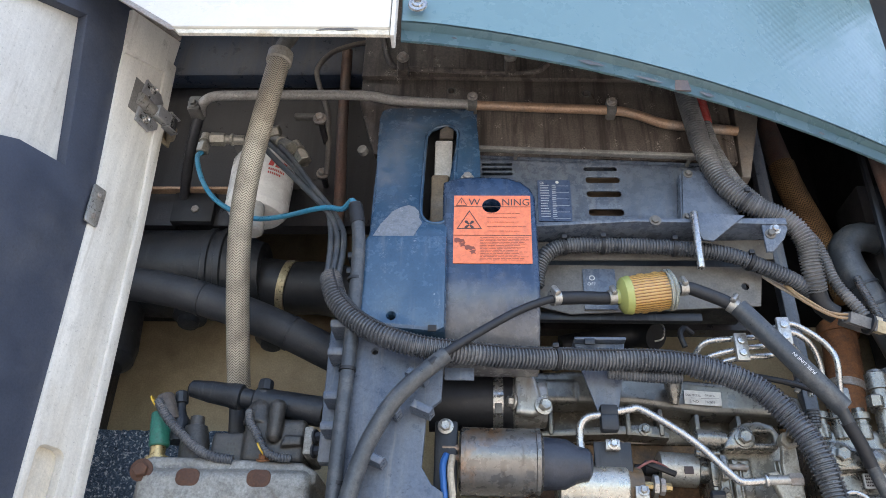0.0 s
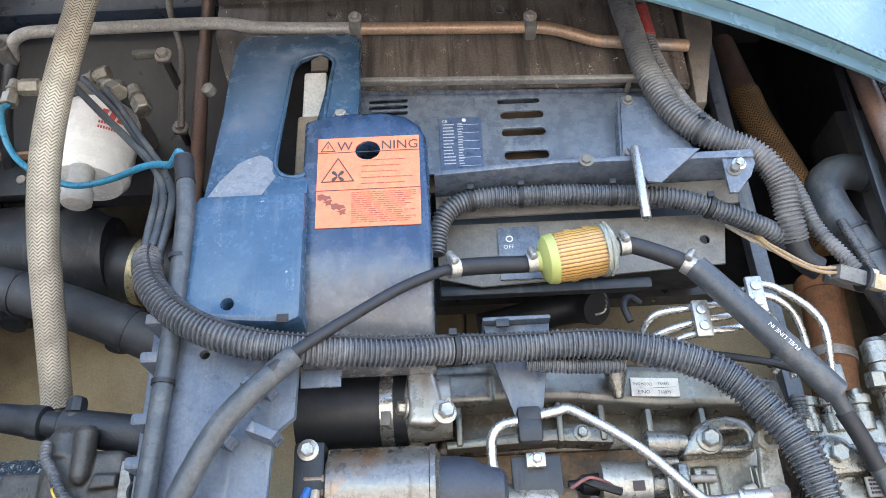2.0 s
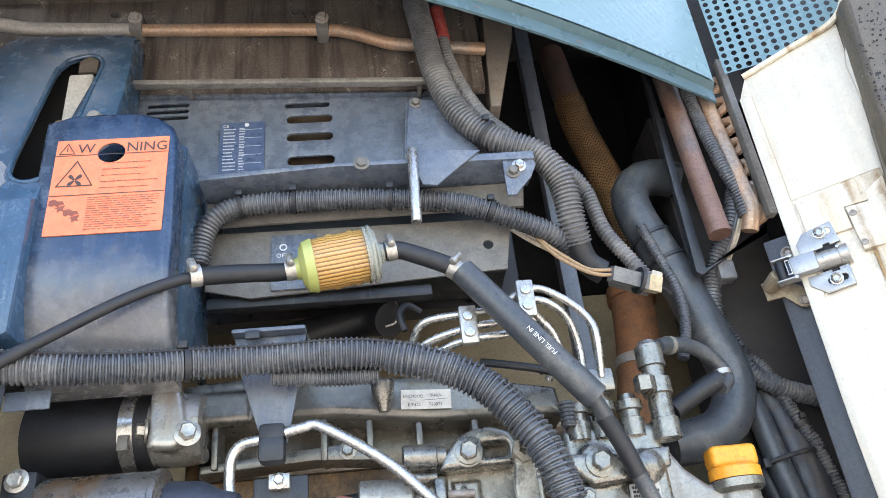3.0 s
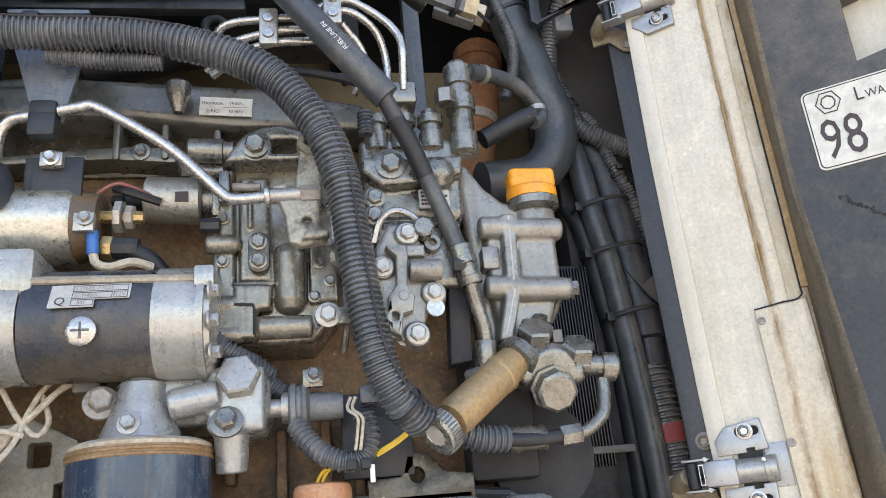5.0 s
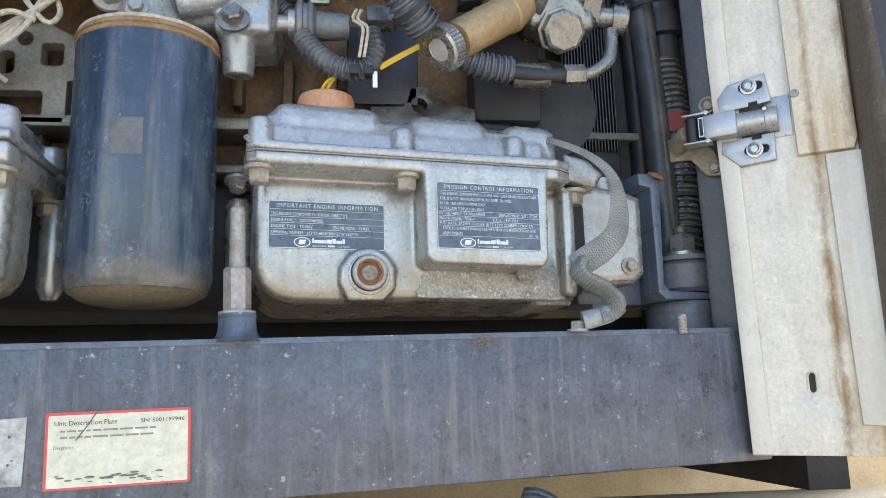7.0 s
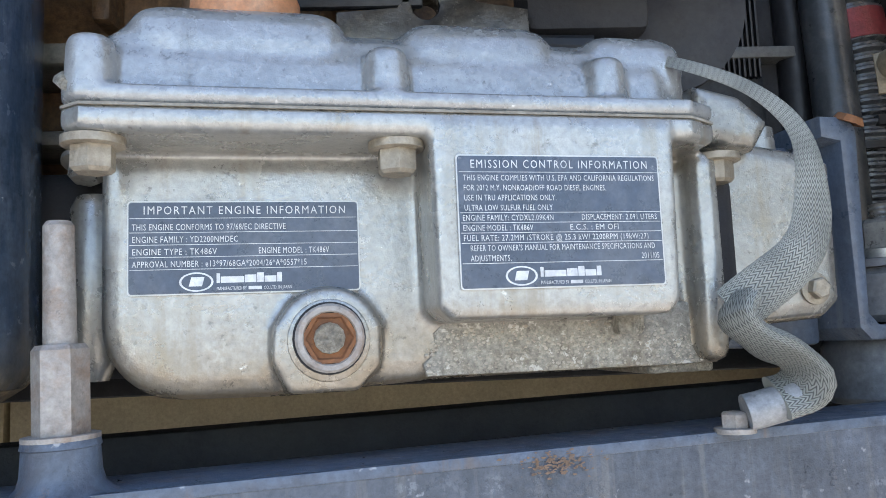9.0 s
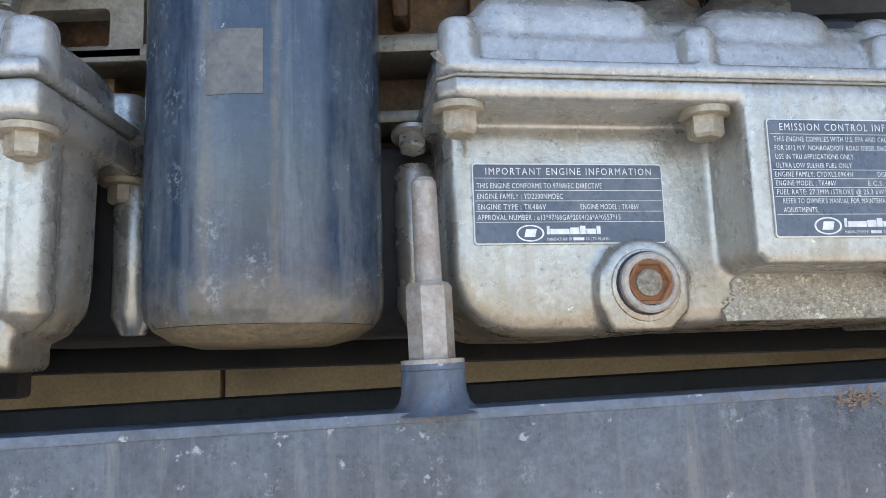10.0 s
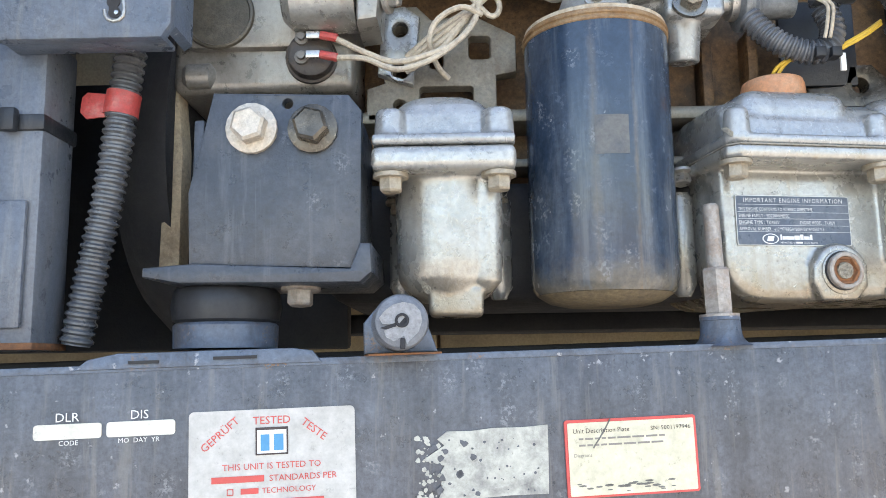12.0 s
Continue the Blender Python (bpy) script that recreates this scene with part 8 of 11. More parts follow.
part("cushion", bm_lathe((0.040, 1.085, 1.4555), (0, 0, 1), [(0, 0.035), (0.002, 0.038), (0.012, 0.0395), (0.022, 0.038), (0.0245, 0.036)], 36), RUBBER, mt, "black rubber cushion")
part("cup", bm_lathe((0.040, 1.085, 1.4375), (0, 0, 1), [(0, 0.037), (0.016, 0.0375), (0.018, 0.0355)], 36), BEAM_TOP, mt, "blue steel cup")
bolt(mt, (0.096, 1.075, 1.481), (0, -0.1, -1), 0.0095, 0.011, RUSTZINC)

TANBOLT = mat("tan_bolt", (0.36, 0.315, 0.245), 0.5, 0.35, dirt=(0.24, 0.185, 0.125), amount=0.4, scale=60, bump=0.3)
# ---- round fuel canister with a domed body ----
fc = thing("sediment_bowl", "cast aluminium filter housing with a bolted square flange", "filter housing", (0.2045, 1.096, 1.458))
CX, CY = 0.2035, 1.094
cast("bowl", [
    bm_lathe((CX, CY, 1.468), (0, 0, 1), [(0, 0), (0.0005, 0.020), (0.006, 0.0305), (0.016, 0.0375), (0.028, 0.0395), (0.088, 0.0405), (0.095, 0.044), (0.097, 0)], 40),
    bm_lathe((CX + 0.027, CY - 0.024, 1.474), (0.0, 0.0, 1), [(0, 0.003), (0.008, 0.0105), (0.08, 0.0115), (0.09, 0.0125)], 18),
    bm_box((0.1885, 1.064, 1.4575), (0.2275, 1.10, 1.4790), 0.003, 2),
    bm_box((0.1505, 1.0345, 1.5565), (0.251, 1.16, 1.5738), 0.005, 3),
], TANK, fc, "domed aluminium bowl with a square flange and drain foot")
part("crust", bm_lathe((0.193, 1.0635, 1.481), (-0.1, -1, -0.35), [(0, 0.010), (0.001, 0.008), (0.0014, 0)], 16), CRUST, fc, "white crusted patch")
dome, prior = bmesh.new(), None
for z, k in ((1.5815, -0.0015), (1.5835, 0.0), (1.600, 0.001), (1.6065, 0.0035), (1.6115, 0.0075), (1.6150, 0.0125), (1.6170, 0.0185)):
    loop = [dome.verts.new((x, y + 1.0, z)) for x, y in rounded(0.1625 + k, 0.046 + k, 0.2365 - k, 0.152 - k, 0.016, 5)]
    if prior:
        for i in range(len(loop)):
            j = (i + 1) % len(loop)
            dome.faces.new((prior[i], prior[j], loop[j], loop[i]))
    prior = loop
dome.faces.new(prior)
dome.verts.ensure_lookup_table()
dome.faces.new(dome.verts[:len(prior)])
bosses = [bm_lathe((x, y, 1.578), (0, 0, 1), [(0, 0.0122), (0.0215, 0.0110), (0.024, 0.0095), (0.0245, 0)], 18) for x, y in ((0.1635, 1.050), (0.239, 1.050), (0.1635, 1.145), (0.239, 1.145))]
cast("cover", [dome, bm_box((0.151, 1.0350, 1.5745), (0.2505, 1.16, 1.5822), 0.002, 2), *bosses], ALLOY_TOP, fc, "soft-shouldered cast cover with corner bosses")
for x, y in ((0.1635, 1.050), (0.239, 1.050), (0.1635, 1.145), (0.239, 1.145)):
    bolt(fc, (x, y, 1.5565), (0, 0, -1), 0.0085, 0.010, TANBOLT, 1.45)
part("breather", bm_tube([(0.192, 1.13, 1.60), (0.196, 1.125, 1.615), (0.206, 1.125, 1.628)], 0.005, 10), DUSTY, fc)

# ---- oil filter ----
of = thing("oil_filter", "dark navy spin-on oil filter with streaks and a rusty rim", "oil filter", (0.3216, 1.1144, 1.466))
OX, OY = 0.3216, 1.1144
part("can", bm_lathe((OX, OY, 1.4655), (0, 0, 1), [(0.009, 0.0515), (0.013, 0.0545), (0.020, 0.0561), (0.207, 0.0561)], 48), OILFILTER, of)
part("muddy_base", bm_lathe((OX, OY, 1.4655), (0, 0, 1), [(0, 0), (0.0002, 0.030), (0.003, 0.042), (0.0088, 0.0512)], 48), MUD, of, "mud-stained domed base")
part("rim", bm_lathe((OX, OY, 1.6725), (0, 0, 1), [(0, 0.0563), (0.0008, 0.0572), (0.0022, 0.0572), (0.0030, 0.0563), (0.0042, 0.0562), (0.0050, 0.0574), (0.0066, 0.0574), (0.0074, 0.0562), (0.009, 0.0560)], 48), RUSTRIM, of, "rusty crimped rim")
part("adapter", bm_lathe((OX, OY, 1.6815), (0, 0, 1), [(0, 0.0555), (0.003, 0.0555), (0.006, 0.0505), (0.0075, 0.03)], 48), mat("pale_adapter", (0.46, 0.40, 0.31), 0.7, dirt=(0.33, 0.235, 0.14), amount=0.5, scale=50), of, "pale corroded adapter")
bm = bmesh.new()
cols = []
for k in range(7):
    a = radians(-103 + k * 4.2)
    cols.append([bm.verts.new((OX + 0.0564 * math.cos(a), OY + 0.0564 * math.sin(a), z)) for z in (1.571, 1.600)])
for a, b in zip(cols, cols[1:]):
    bm.faces.new((a[0], b[0], b[1], a[1]))
part("label_trace", bm, mat("label_trace", (0.115, 0.115, 0.11), 0.45, dirt=(0.05, 0.06, 0.075), amount=0.5, scale=50), of, "pale trace of a lost label")
hd = thing("oil_manifold", "grey cast oil manifold above the filter with a large hexagon plug", "manifold", (0.36, 1.13, 1.68))
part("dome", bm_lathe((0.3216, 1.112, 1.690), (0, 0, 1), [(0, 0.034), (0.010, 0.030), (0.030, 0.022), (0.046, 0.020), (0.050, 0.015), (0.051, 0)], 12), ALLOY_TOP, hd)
bolt(hd, (0.318, 1.083, 1.700), (0, -1, 0.2), 0.006, 0.006, ZINC)
bolt(hd, (0.289, 1.11, 1.722), (0.2, -1, 0.2), 0.0095, 0.012, RUSTZINC)
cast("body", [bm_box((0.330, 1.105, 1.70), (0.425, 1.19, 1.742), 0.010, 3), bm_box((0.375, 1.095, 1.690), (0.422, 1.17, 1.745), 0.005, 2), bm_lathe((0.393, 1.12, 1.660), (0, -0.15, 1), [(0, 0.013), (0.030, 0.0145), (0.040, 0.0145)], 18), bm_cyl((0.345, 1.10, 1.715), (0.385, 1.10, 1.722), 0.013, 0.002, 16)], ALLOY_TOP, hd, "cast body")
part("hex_plug", bm_lathe((0.4005, 1.100, 1.733), (0, -1, 0.25), [(0, 0.0185), (0.012, 0.0185), (0.014, 0.0165), (0.0145, 0)], 6, turn=0.1), ZINC, hd, "large zinc hexagon plug")
bolt(hd, (0.392, 1.092, 1.697), (0, -1, 0.3), 0.009, 0.010, PUMPGREY)
part("switch_neck", bm_lathe((0.422, 1.125, 1.712), (1, 0, 0), [(0, 0.008), (0.012, 0.008), (0.012, 0.0135), (0.018, 0.0135)], 16), ZINC, hd)
part("pressure_switch", bm_lathe((0.440, 1.125, 1.711), (1, 0, 0), [(0, 0.018), (0.002, 0.0215), (0.006, 0.0215), (0.007, 0.019), (0.010, 0.019), (0.012, 0.0215), (0.015, 0.020), (0.018, 0.013), (0.046, 0.011), (0.047, 0)], 26), mat("switch_grey", (0.16, 0.17, 0.18), 0.5, 0.2, dirt=(0.3, 0.3, 0.28), amount=0.4, scale=40), hd, "grey oil pressure switch")
part("switch_bracket", bm_box((0.452, 1.112, 1.726), (0.470, 1.119, 1.742), 0.002), PUMPGREY, hd)
bolt(hd, (0.462, 1.112, 1.736), (0, -1, 0.2), 0.005, 0.006, PUMPGREY)

# ---- side oil housing with its two data plates, laid out along its face and swung with it ----
tank = thing("oil_pan_housing", "stained cast aluminium oil housing with two data plates", "engine housing", (0.54, 1.13, 1.465))
low = bm_plate([(0.414, 1.571), *((0.446 - 0.032 * math.cos(radians(a)), 1.499 - 0.032 * math.sin(radians(a))) for a in range(0, 91, 9)), (0.47, 1.4665), (0.49, 1.4662), (0.52, 1.468), (0.555, 1.470), (0.656, 1.4705), (0.690, 1.471), (0.691, 1.571)], 1.125, 1.25, (), 0.009)
bodies = [low, bm_plate([(0.4815, 1.482), (0.4885, 1.4675), (0.5175, 1.4675), (0.5275, 1.478), (0.5285, 1.495), *((0.5055 + 0.0225 * math.cos(radians(a)), 1.4892 + 0.0225 * math.sin(radians(a))) for a in range(30, 151, 12)), (0.4825, 1.495)], 1.1172, 1.130, (), 0.003)]
belly = bm_plate([(0.548, 1.4716), (0.600, 1.4714), (0.656, 1.4712), (0.688, 1.4716), (0.688, 1.4990), (0.672, 1.5005), (0.640, 1.4995), (0.60, 1.4985), (0.570, 1.4990), (0.558, 1.4965), (0.551, 1.4900), (0.553, 1.4830), (0.546, 1.4770)], 1.1238, 1.1275, (), 0.0010)
part("belly", belly, BELLY, tank, "crusted tan lower belly")
part("foot_lip", bm_box((0.654, 1.128, 1.4672), (0.688, 1.19, 1.4725), 0.0015), CRUST, tank)
pad = bm_plate([(0.5470, 1.500), (0.5520, 1.4950), (0.6475, 1.4945), (0.6525, 1.500), (0.6545, 1.5780), (0.5455, 1.5780)], 1.0890, 1.127, (), 0.003)
bodies.append(pad)
bodies.append(bm_box((0.676, 1.112, 1.472), (0.690, 1.13, 1.571), 0.006))


def slab(outline, z0, z1, bevel):
    bm = bm_plate(outline, 0, z1 - z0, (), bevel)
    for w in bm.verts:
        w.co = Vector((w.co.x, w.co.z, z0 + w.co.y))
    return bm


flange_outline = [(0.406, 1.097), (0.414, 1.0895), (0.664, 1.0905), (0.680, 1.100), (0.688, 1.20), (0.406, 1.20)]
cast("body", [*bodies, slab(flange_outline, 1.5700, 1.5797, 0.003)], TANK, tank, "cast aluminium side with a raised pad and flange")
part("gasket", slab([(x, y - 0.0003) for x, y in flange_outline], 1.5794, 1.5805, 0), mat("gasket_grey", (0.27, 0.25, 0.21), 0.7, dirt=(0.14, 0.12, 0.095), amount=0.45, scale=60), tank)
cover = bmesh.new()
outl = [(0.412, 1.112), (0.422, 1.099), (0.655, 1.101), (0.672, 1.111), (0.676, 1.22), (0.412, 1.22)]
rings3 = []
for z, k in ((1.5875, 0.0), (1.602, 0.002), (1.614, 0.008), (1.6205, 0.018), (1.623, 0.03)):
    rings3.append([cover.verts.new((0.544 + (x - 0.544) * (1 - k * 1.8), y + k, z)) for x, y in outl])
for a, b in zip(rings3, rings3[1:]):
    for i in range(len(outl)):
        j = (i + 1) % len(outl)
        cover.faces.new((a[i], a[j], b[j], b[i]))
cover.faces.new(rings3[-1])
cover.faces.new(rings3[0][::-1])
bosses = [bm_lathe((x, y, 1.583), (0, 0, 1), [(0, 0.0100), (0.0225, 0.0090), (0.025, 0.0072), (0.0255, 0)], 18) for x, y in ((0.4165, 1.0985), (0.5306, 1.1005), (0.6290, 1.1025), (0.680, 1.145), (0.686, 1.185))]
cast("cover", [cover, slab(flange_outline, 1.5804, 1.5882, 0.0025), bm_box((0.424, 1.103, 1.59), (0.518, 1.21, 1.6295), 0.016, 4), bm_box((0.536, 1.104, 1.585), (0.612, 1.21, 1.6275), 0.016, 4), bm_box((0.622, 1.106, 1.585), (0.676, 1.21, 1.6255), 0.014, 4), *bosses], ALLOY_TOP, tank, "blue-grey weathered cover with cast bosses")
for x, y, z in ((0.4165, 1.1035, 1.570), (0.5345, 1.1045, 1.570), (0.6925, 1.121, 1.570)):
    bolt(tank, (x, y, z), (0, 0, -1), 0.0085, 0.0105, TANBOLT, 1.4)
bolt(tank, (0.638, 1.113, 1.4975), (0, 0, -1), 0.0068, 0.0085, CRUST, 1.25)
part("crust_corner", bm_lathe((0.411, 1.098, 1.589), (0.3, -0.5, 0.6), [(0, 0.008), (0.003, 0.006), (0.004, 0)], 10), CRUST, tank)
rnd = random.Random(77)
crust = bmesh.new()
for k in range(700):
    u, w = rnd.random(), rnd.random()
    x, z, r = 0.547 + 0.140 * u, 1.4725 + 0.026 * w * (0.45 + 0.55 * abs(math.sin(u * 7.3))), 0.0003 + 0.0007 * rnd.random() ** 2
    bmesh.ops.create_icosphere(crust, subdivisions=1, radius=r, matrix=Matrix.Translation((x, 1.1238, z)) @ Matrix.Diagonal((1.3, 0.7, 1.0, 1)))
part("salt_crust", crust, mat("salt_crust", (0.46, 0.42, 0.35), 0.7, dirt=(0.30, 0.24, 0.17), amount=0.45, scale=120), tank, "grainy pale corrosion crust")
boss = part("plug_boss", bm_plate(ring(0.5055, 1.4892, 0.0172, 28), 1.1162, 1.127, (), 0.001), TANK, tank, "round drain boss")
part("drain_plug", bm_lathe((0.5055, 1.116, 1.490), (0, -1, 0), [(0, 0.0142), (0.0042, 0.0142), (0.005, 0.0132), (0.005, 0.0112), (0.0042, 0.0106)], 30, capped=False), RUSTZINC, boss, "round drain plug with a rusty hexagon socket")
part("groove", hoop((0.5055, 1.1157, 1.490), (0, -1, 0), 0.0143, 0.0012, 0.0008), DARKGAP, boss)
part("socket", bm_lathe((0.5055, 1.116, 1.490), (0, -1, 0), [(0.0044, 0.0118), (0.0038, 0.0100), (0.0016, 0.0092), (0.0014, 0)], 6, capped=False), RUST, boss, "rusty hexagon socket")
part("socket_core", bm_lathe((0.5055, 1.1165, 1.490), (0, -1, 0), [(0, 0.0068), (0.0034, 0.0064), (0.0040, 0.005), (0.0042, 0)], 12), CRUST, boss)
cap = part("filler_cap", bm_lathe((0.4735, 1.14, 1.6285), (0, 0, 1), [(0, 0.0235), (0.006, 0.0248), (0.013, 0.0243), (0.0165, 0.023), (0.018, 0.02), (0.018, 0)], 28), ORANGE_OLD, tank, "faded orange filler cap")


def data_plate(parent, x0, z0, x1, z1, y, title, rows, first, pitch, high):
    """An engraved plate: title, rows of (text, from, to) as parts of its width, an emblem and the maker's line as a bar."""
    pl = part("data_plate", bm_plate(rounded(x0, z0, x1, z1, 0.0016), y, y + 0.001), PLATE_EDGE, parent, "dark engraved data plate with a silver edge")
    part("plate_field", bm_plate(rounded(x0 + 0.0006, z0 + 0.0006, x1 - 0.0006, z1 - 0.0006, 0.0012), y - 0.0002, y), PLATE, pl)
    yy, w = y - 0.0004, x1 - x0

    def strip(name, xa, xb, za, zb):
        bm = bmesh.new()
        quad(bm, xa, xb, za, zb, yy)
        part(name, bm, INKPALE, pl)

    writing(title, 0.0049, (x0 + 0.065 * w, yy, z1 - 0.0056), INKPALE, pl, span=0.87 * w, space=1.25)
    strip("rule", x0 + 0.001, x1 - 0.001, z1 - 0.0074, z1 - 0.00715)
    for i, row in enumerate(rows):
        z = z1 - first - i * pitch
        for text, a, b in row[0]:
            writing(text, high, (x0 + a * w, yy, z), INKPALE, pl, span=(b - a) * w, space=1.1)
        if row[1]:
            strip("rule", x0 + 0.001, x1 - 0.001, z - high * 0.30, z - high * 0.30 + 0.00025)
    zc, xc = z0 + 0.0052, x0 + 0.285 * w
    logo = bm_plate(ring(xc, zc, 0.0040, 24, 1.7), yy, yy + 0.0002, [ring(xc, zc, 0.0034, 24, 1.74)])
    bm_plate([(xc - 0.0030, zc - 0.0018), (xc + 0.0022, zc - 0.0018), (xc + 0.0032, zc + 0.0020), (xc - 0.0020, zc + 0.0020)], yy, yy + 0.0002, (), 0, logo)
    part("emblem", logo, INKPALE, pl, "plain oval emblem")
    x = xc + 0.0080
    for wide, tall in ((0.0014, 0.0034), (0.0094, 0.0020), (0.0046, 0.0026), (0.0028, 0.0034), (0.0048, 0.0020), (0.0020, 0.0034)):
        strip("maker_bar", x, x + wide, zc - 0.0006, zc + tall)
        x += wide + 0.0003
    writing("MANUFACTURED BY", 0.0020, (xc + 0.0080, yy, zc - 0.0036), INKPALE, pl, span=0.0120)
    strip("maker_bar", xc + 0.0208, xc + 0.0262, zc - 0.0036, zc - 0.0022)
    writing("CO.,LTD. IN JAPAN", 0.0020, (xc + 0.0270, yy, zc - 0.0036), INKPALE, pl, span=0.0115)
    return pl


data_plate(tank, 0.4255, 1.5100, 0.5200, 1.5490, 1.1236, "IMPORTANT ENGINE INFORMATION",
           [((("THIS ENGINE CONFORMS TO 97/68/EC DIRECTIVE", 0.02, 0.67),), True),
            ((("ENGINE FAMILY : YD2200NMDEC", 0.02, 0.46),), True),
            ((("ENGINE TYPE : TK486V", 0.02, 0.37), ("ENGINE MODEL : TK486V", 0.55, 0.86)), True),
            ((("APPROVAL NUMBER : e13*97/68GA*2004/26*A*0557*15", 0.02, 0.76),), True)], 0.0122, 0.0051, 0.0037)
data_plate(tank, 0.5555, 1.5065, 0.6445, 1.5615, 1.0879, "EMISSION CONTROL INFORMATION",
           [((("THIS ENGINE COMPLIES WITH U.S. EPA AND CALIFORNIA REGULATIONS", 0.03, 0.97),), False),
            ((("FOR 2012 M.Y. NONROAD/OFF ROAD DIESEL ENGINES.", 0.03, 0.72),), False),
            ((("USE IN TRU APPLICATIONS ONLY.", 0.03, 0.47),), False),
            ((("ULTRA LOW SULFUR FUEL ONLY", 0.03, 0.45),), True),
            ((("ENGINE FAMILY: CYDXL2.09K4N", 0.02, 0.45), ("DISPLACEMENT: 2.091 LITERS", 0.59, 0.97)), True),
            ((("ENGINE MODEL : TK486V", 0.02, 0.35), ("E.C.S. : EM OFI", 0.53, 0.77)), True),
            ((("FUEL RATE: 27.2MM /STROKE @ 25.3 kW/ 2200RPM (19kW:27)", 0.02, 0.92),), True),
            ((("REFER TO OWNER'S MANUAL FOR MAINTENANCE SPECIFICATIONS AND", 0.05, 0.95),), False),
            ((("ADJUSTMENTS.", 0.05, 0.24), ("2011/05", 0.88, 0.97)), True)], 0.0108, 0.0041, 0.0034)

swing(tank, 9.5, 0.54, 1.09)

# end housing beside it, its bracket and mount
sc = thing("rear_housing", "grey cast end housing beside the oil housing", "engine housing", (0.73, 1.17, 1.48))
cast("casting", [
    bm_plate([(0.692, 1.492), (0.70, 1.486), (0.760, 1.490), (0.770, 1.498), (0.771, 1.572), (0.757, 1.577), (0.715, 1.583), (0.692, 1.598)], 1.135, 1.25, (), 0.008),
    bm_plate([(0.684, 1.577), (0.715, 1.573), (0.724, 1.587), (0.708, 1.600), (0.684, 1.605)], 1.118, 1.20, (), 0.005),
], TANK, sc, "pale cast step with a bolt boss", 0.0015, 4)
part("boss", bm_lathe((0.738, 1.155, 1.573), (0, 0, 1), [(0, 0.0115), (0.019, 0.0105), (0.0195, 0)], 18), TANK, sc)
bolt(sc, (0.752, 1.135, 1.505), (0, -1, 0), 0.0055, 0.005, TANBOLT)
swing(sc, 9.5, 0.54, 1.09)
DUSTRUBBER = mat("dusty_rubber", (0.105, 0.112, 0.122), 0.5, dirt=(0.19, 0.195, 0.20), amount=0.42, scale=30, bump=0.15, specks=(0.30, 0.30, 0.30), speck_at=0.7)
rm = thing("engine_mount", "grey steel angle bracket on a round rubber mount", "engine mount", (0.82, 1.17, 1.437))
part("bracket", bm_plate([(0.777, 1.600), (0.797, 1.600), (0.800, 1.592), (0.797, 1.492), (0.803, 1.4855), (0.882, 1.4835), (0.882, 1.478), (0.797, 1.477), (0.790, 1.484), (0.789, 1.586), (0.777, 1.588)], 1.150, 1.23, (), 0.002), FRAME, rm, "folded steel bracket")
part("side_plate", bm_box((0.720, 1.18, 1.475), (0.789, 1.23, 1.590), 0.003), FRAME, rm)
part("upper_cushion", bm_lathe((0.842, 1.185, 1.4865), (0, 0, 1), [(0, 0.029), (0.004, 0.0335), (0.024, 0.0345), (0.027, 0.0345), (0.0275, 0.0330), (0.031, 0.031)], 30), DUSTRUBBER, rm, "dusty grey rubber ring")
part("washer", bm_lathe((0.842, 1.185, 1.5178), (0, 0, 1), [(0, 0.036), (0.0045, 0.036), (0.005, 0.034)], 30), DUSTRUBBER, rm)
bolt(rm, (0.842, 1.185, 1.523), (0, 0, 1), 0.014, 0.019, ZINC, 1.4)
part("stud", bm_lathe((0.842, 1.185, 1.540), (0, 0, 1), [(i * 0.0015, 0.0072 if i % 2 else 0.0062) for i in range(12)], 14), ZINC, rm, "threaded stud")
part("lower_cushion", bm_lathe((0.838, 1.185, 1.440), (0, 0, 1), [(0, 0.034), (0.004, 0.037), (0.032, 0.037), (0.037, 0.034)], 30), DUSTRUBBER, rm, "dusty grey rubber cushion")
part("edge_weld", bm_lathe((0.796, 1.152, 1.597), (0.3, -0.4, 1), [(0, 0.009), (0.004, 0.007), (0.005, 0)], 8), RUST, rm)
swing(rm, 9.5, 0.54, 1.09)
sb = solo("threaded_stub", bm_lathe((0.775, 1.14, 1.440), (0, 0, 1), [(i * 0.0015, 0.0042 if i % 2 else 0.0036) for i in range(12)], 12), RUSTZINC, "rusty threaded stub on the beam", "stud")

# earth strap
st = thing("earth_strap", "grey braided earth strap looping down to the beam", "earth strap", (0.70, 1.12, 1.44))
part("strap", bm_sweep(spline([(0.640, 1.135, 1.627), (0.655, 1.118, 1.616), (0.6677, 1.102, 1.608), (0.694, 1.094, 1.596), (0.7123, 1.090, 1.580), (0.7184, 1.088, 1.562), (0.7174, 1.088, 1.533), (0.7074, 1.088, 1.516), (0.683, 1.090, 1.499), (0.677, 1.092, 1.494)], 0.004), lambda i: float(np.interp(i / 46, (0, 0.25, 0.45, 0.6, 0.8, 1), (0.0024, 0.0030, 0.0038, 0.0054, 0.0095, 0.0112))), 16, None, 0.14, (0.45, 0.1, 1.0)), STRAP, st, "flat woven strap")
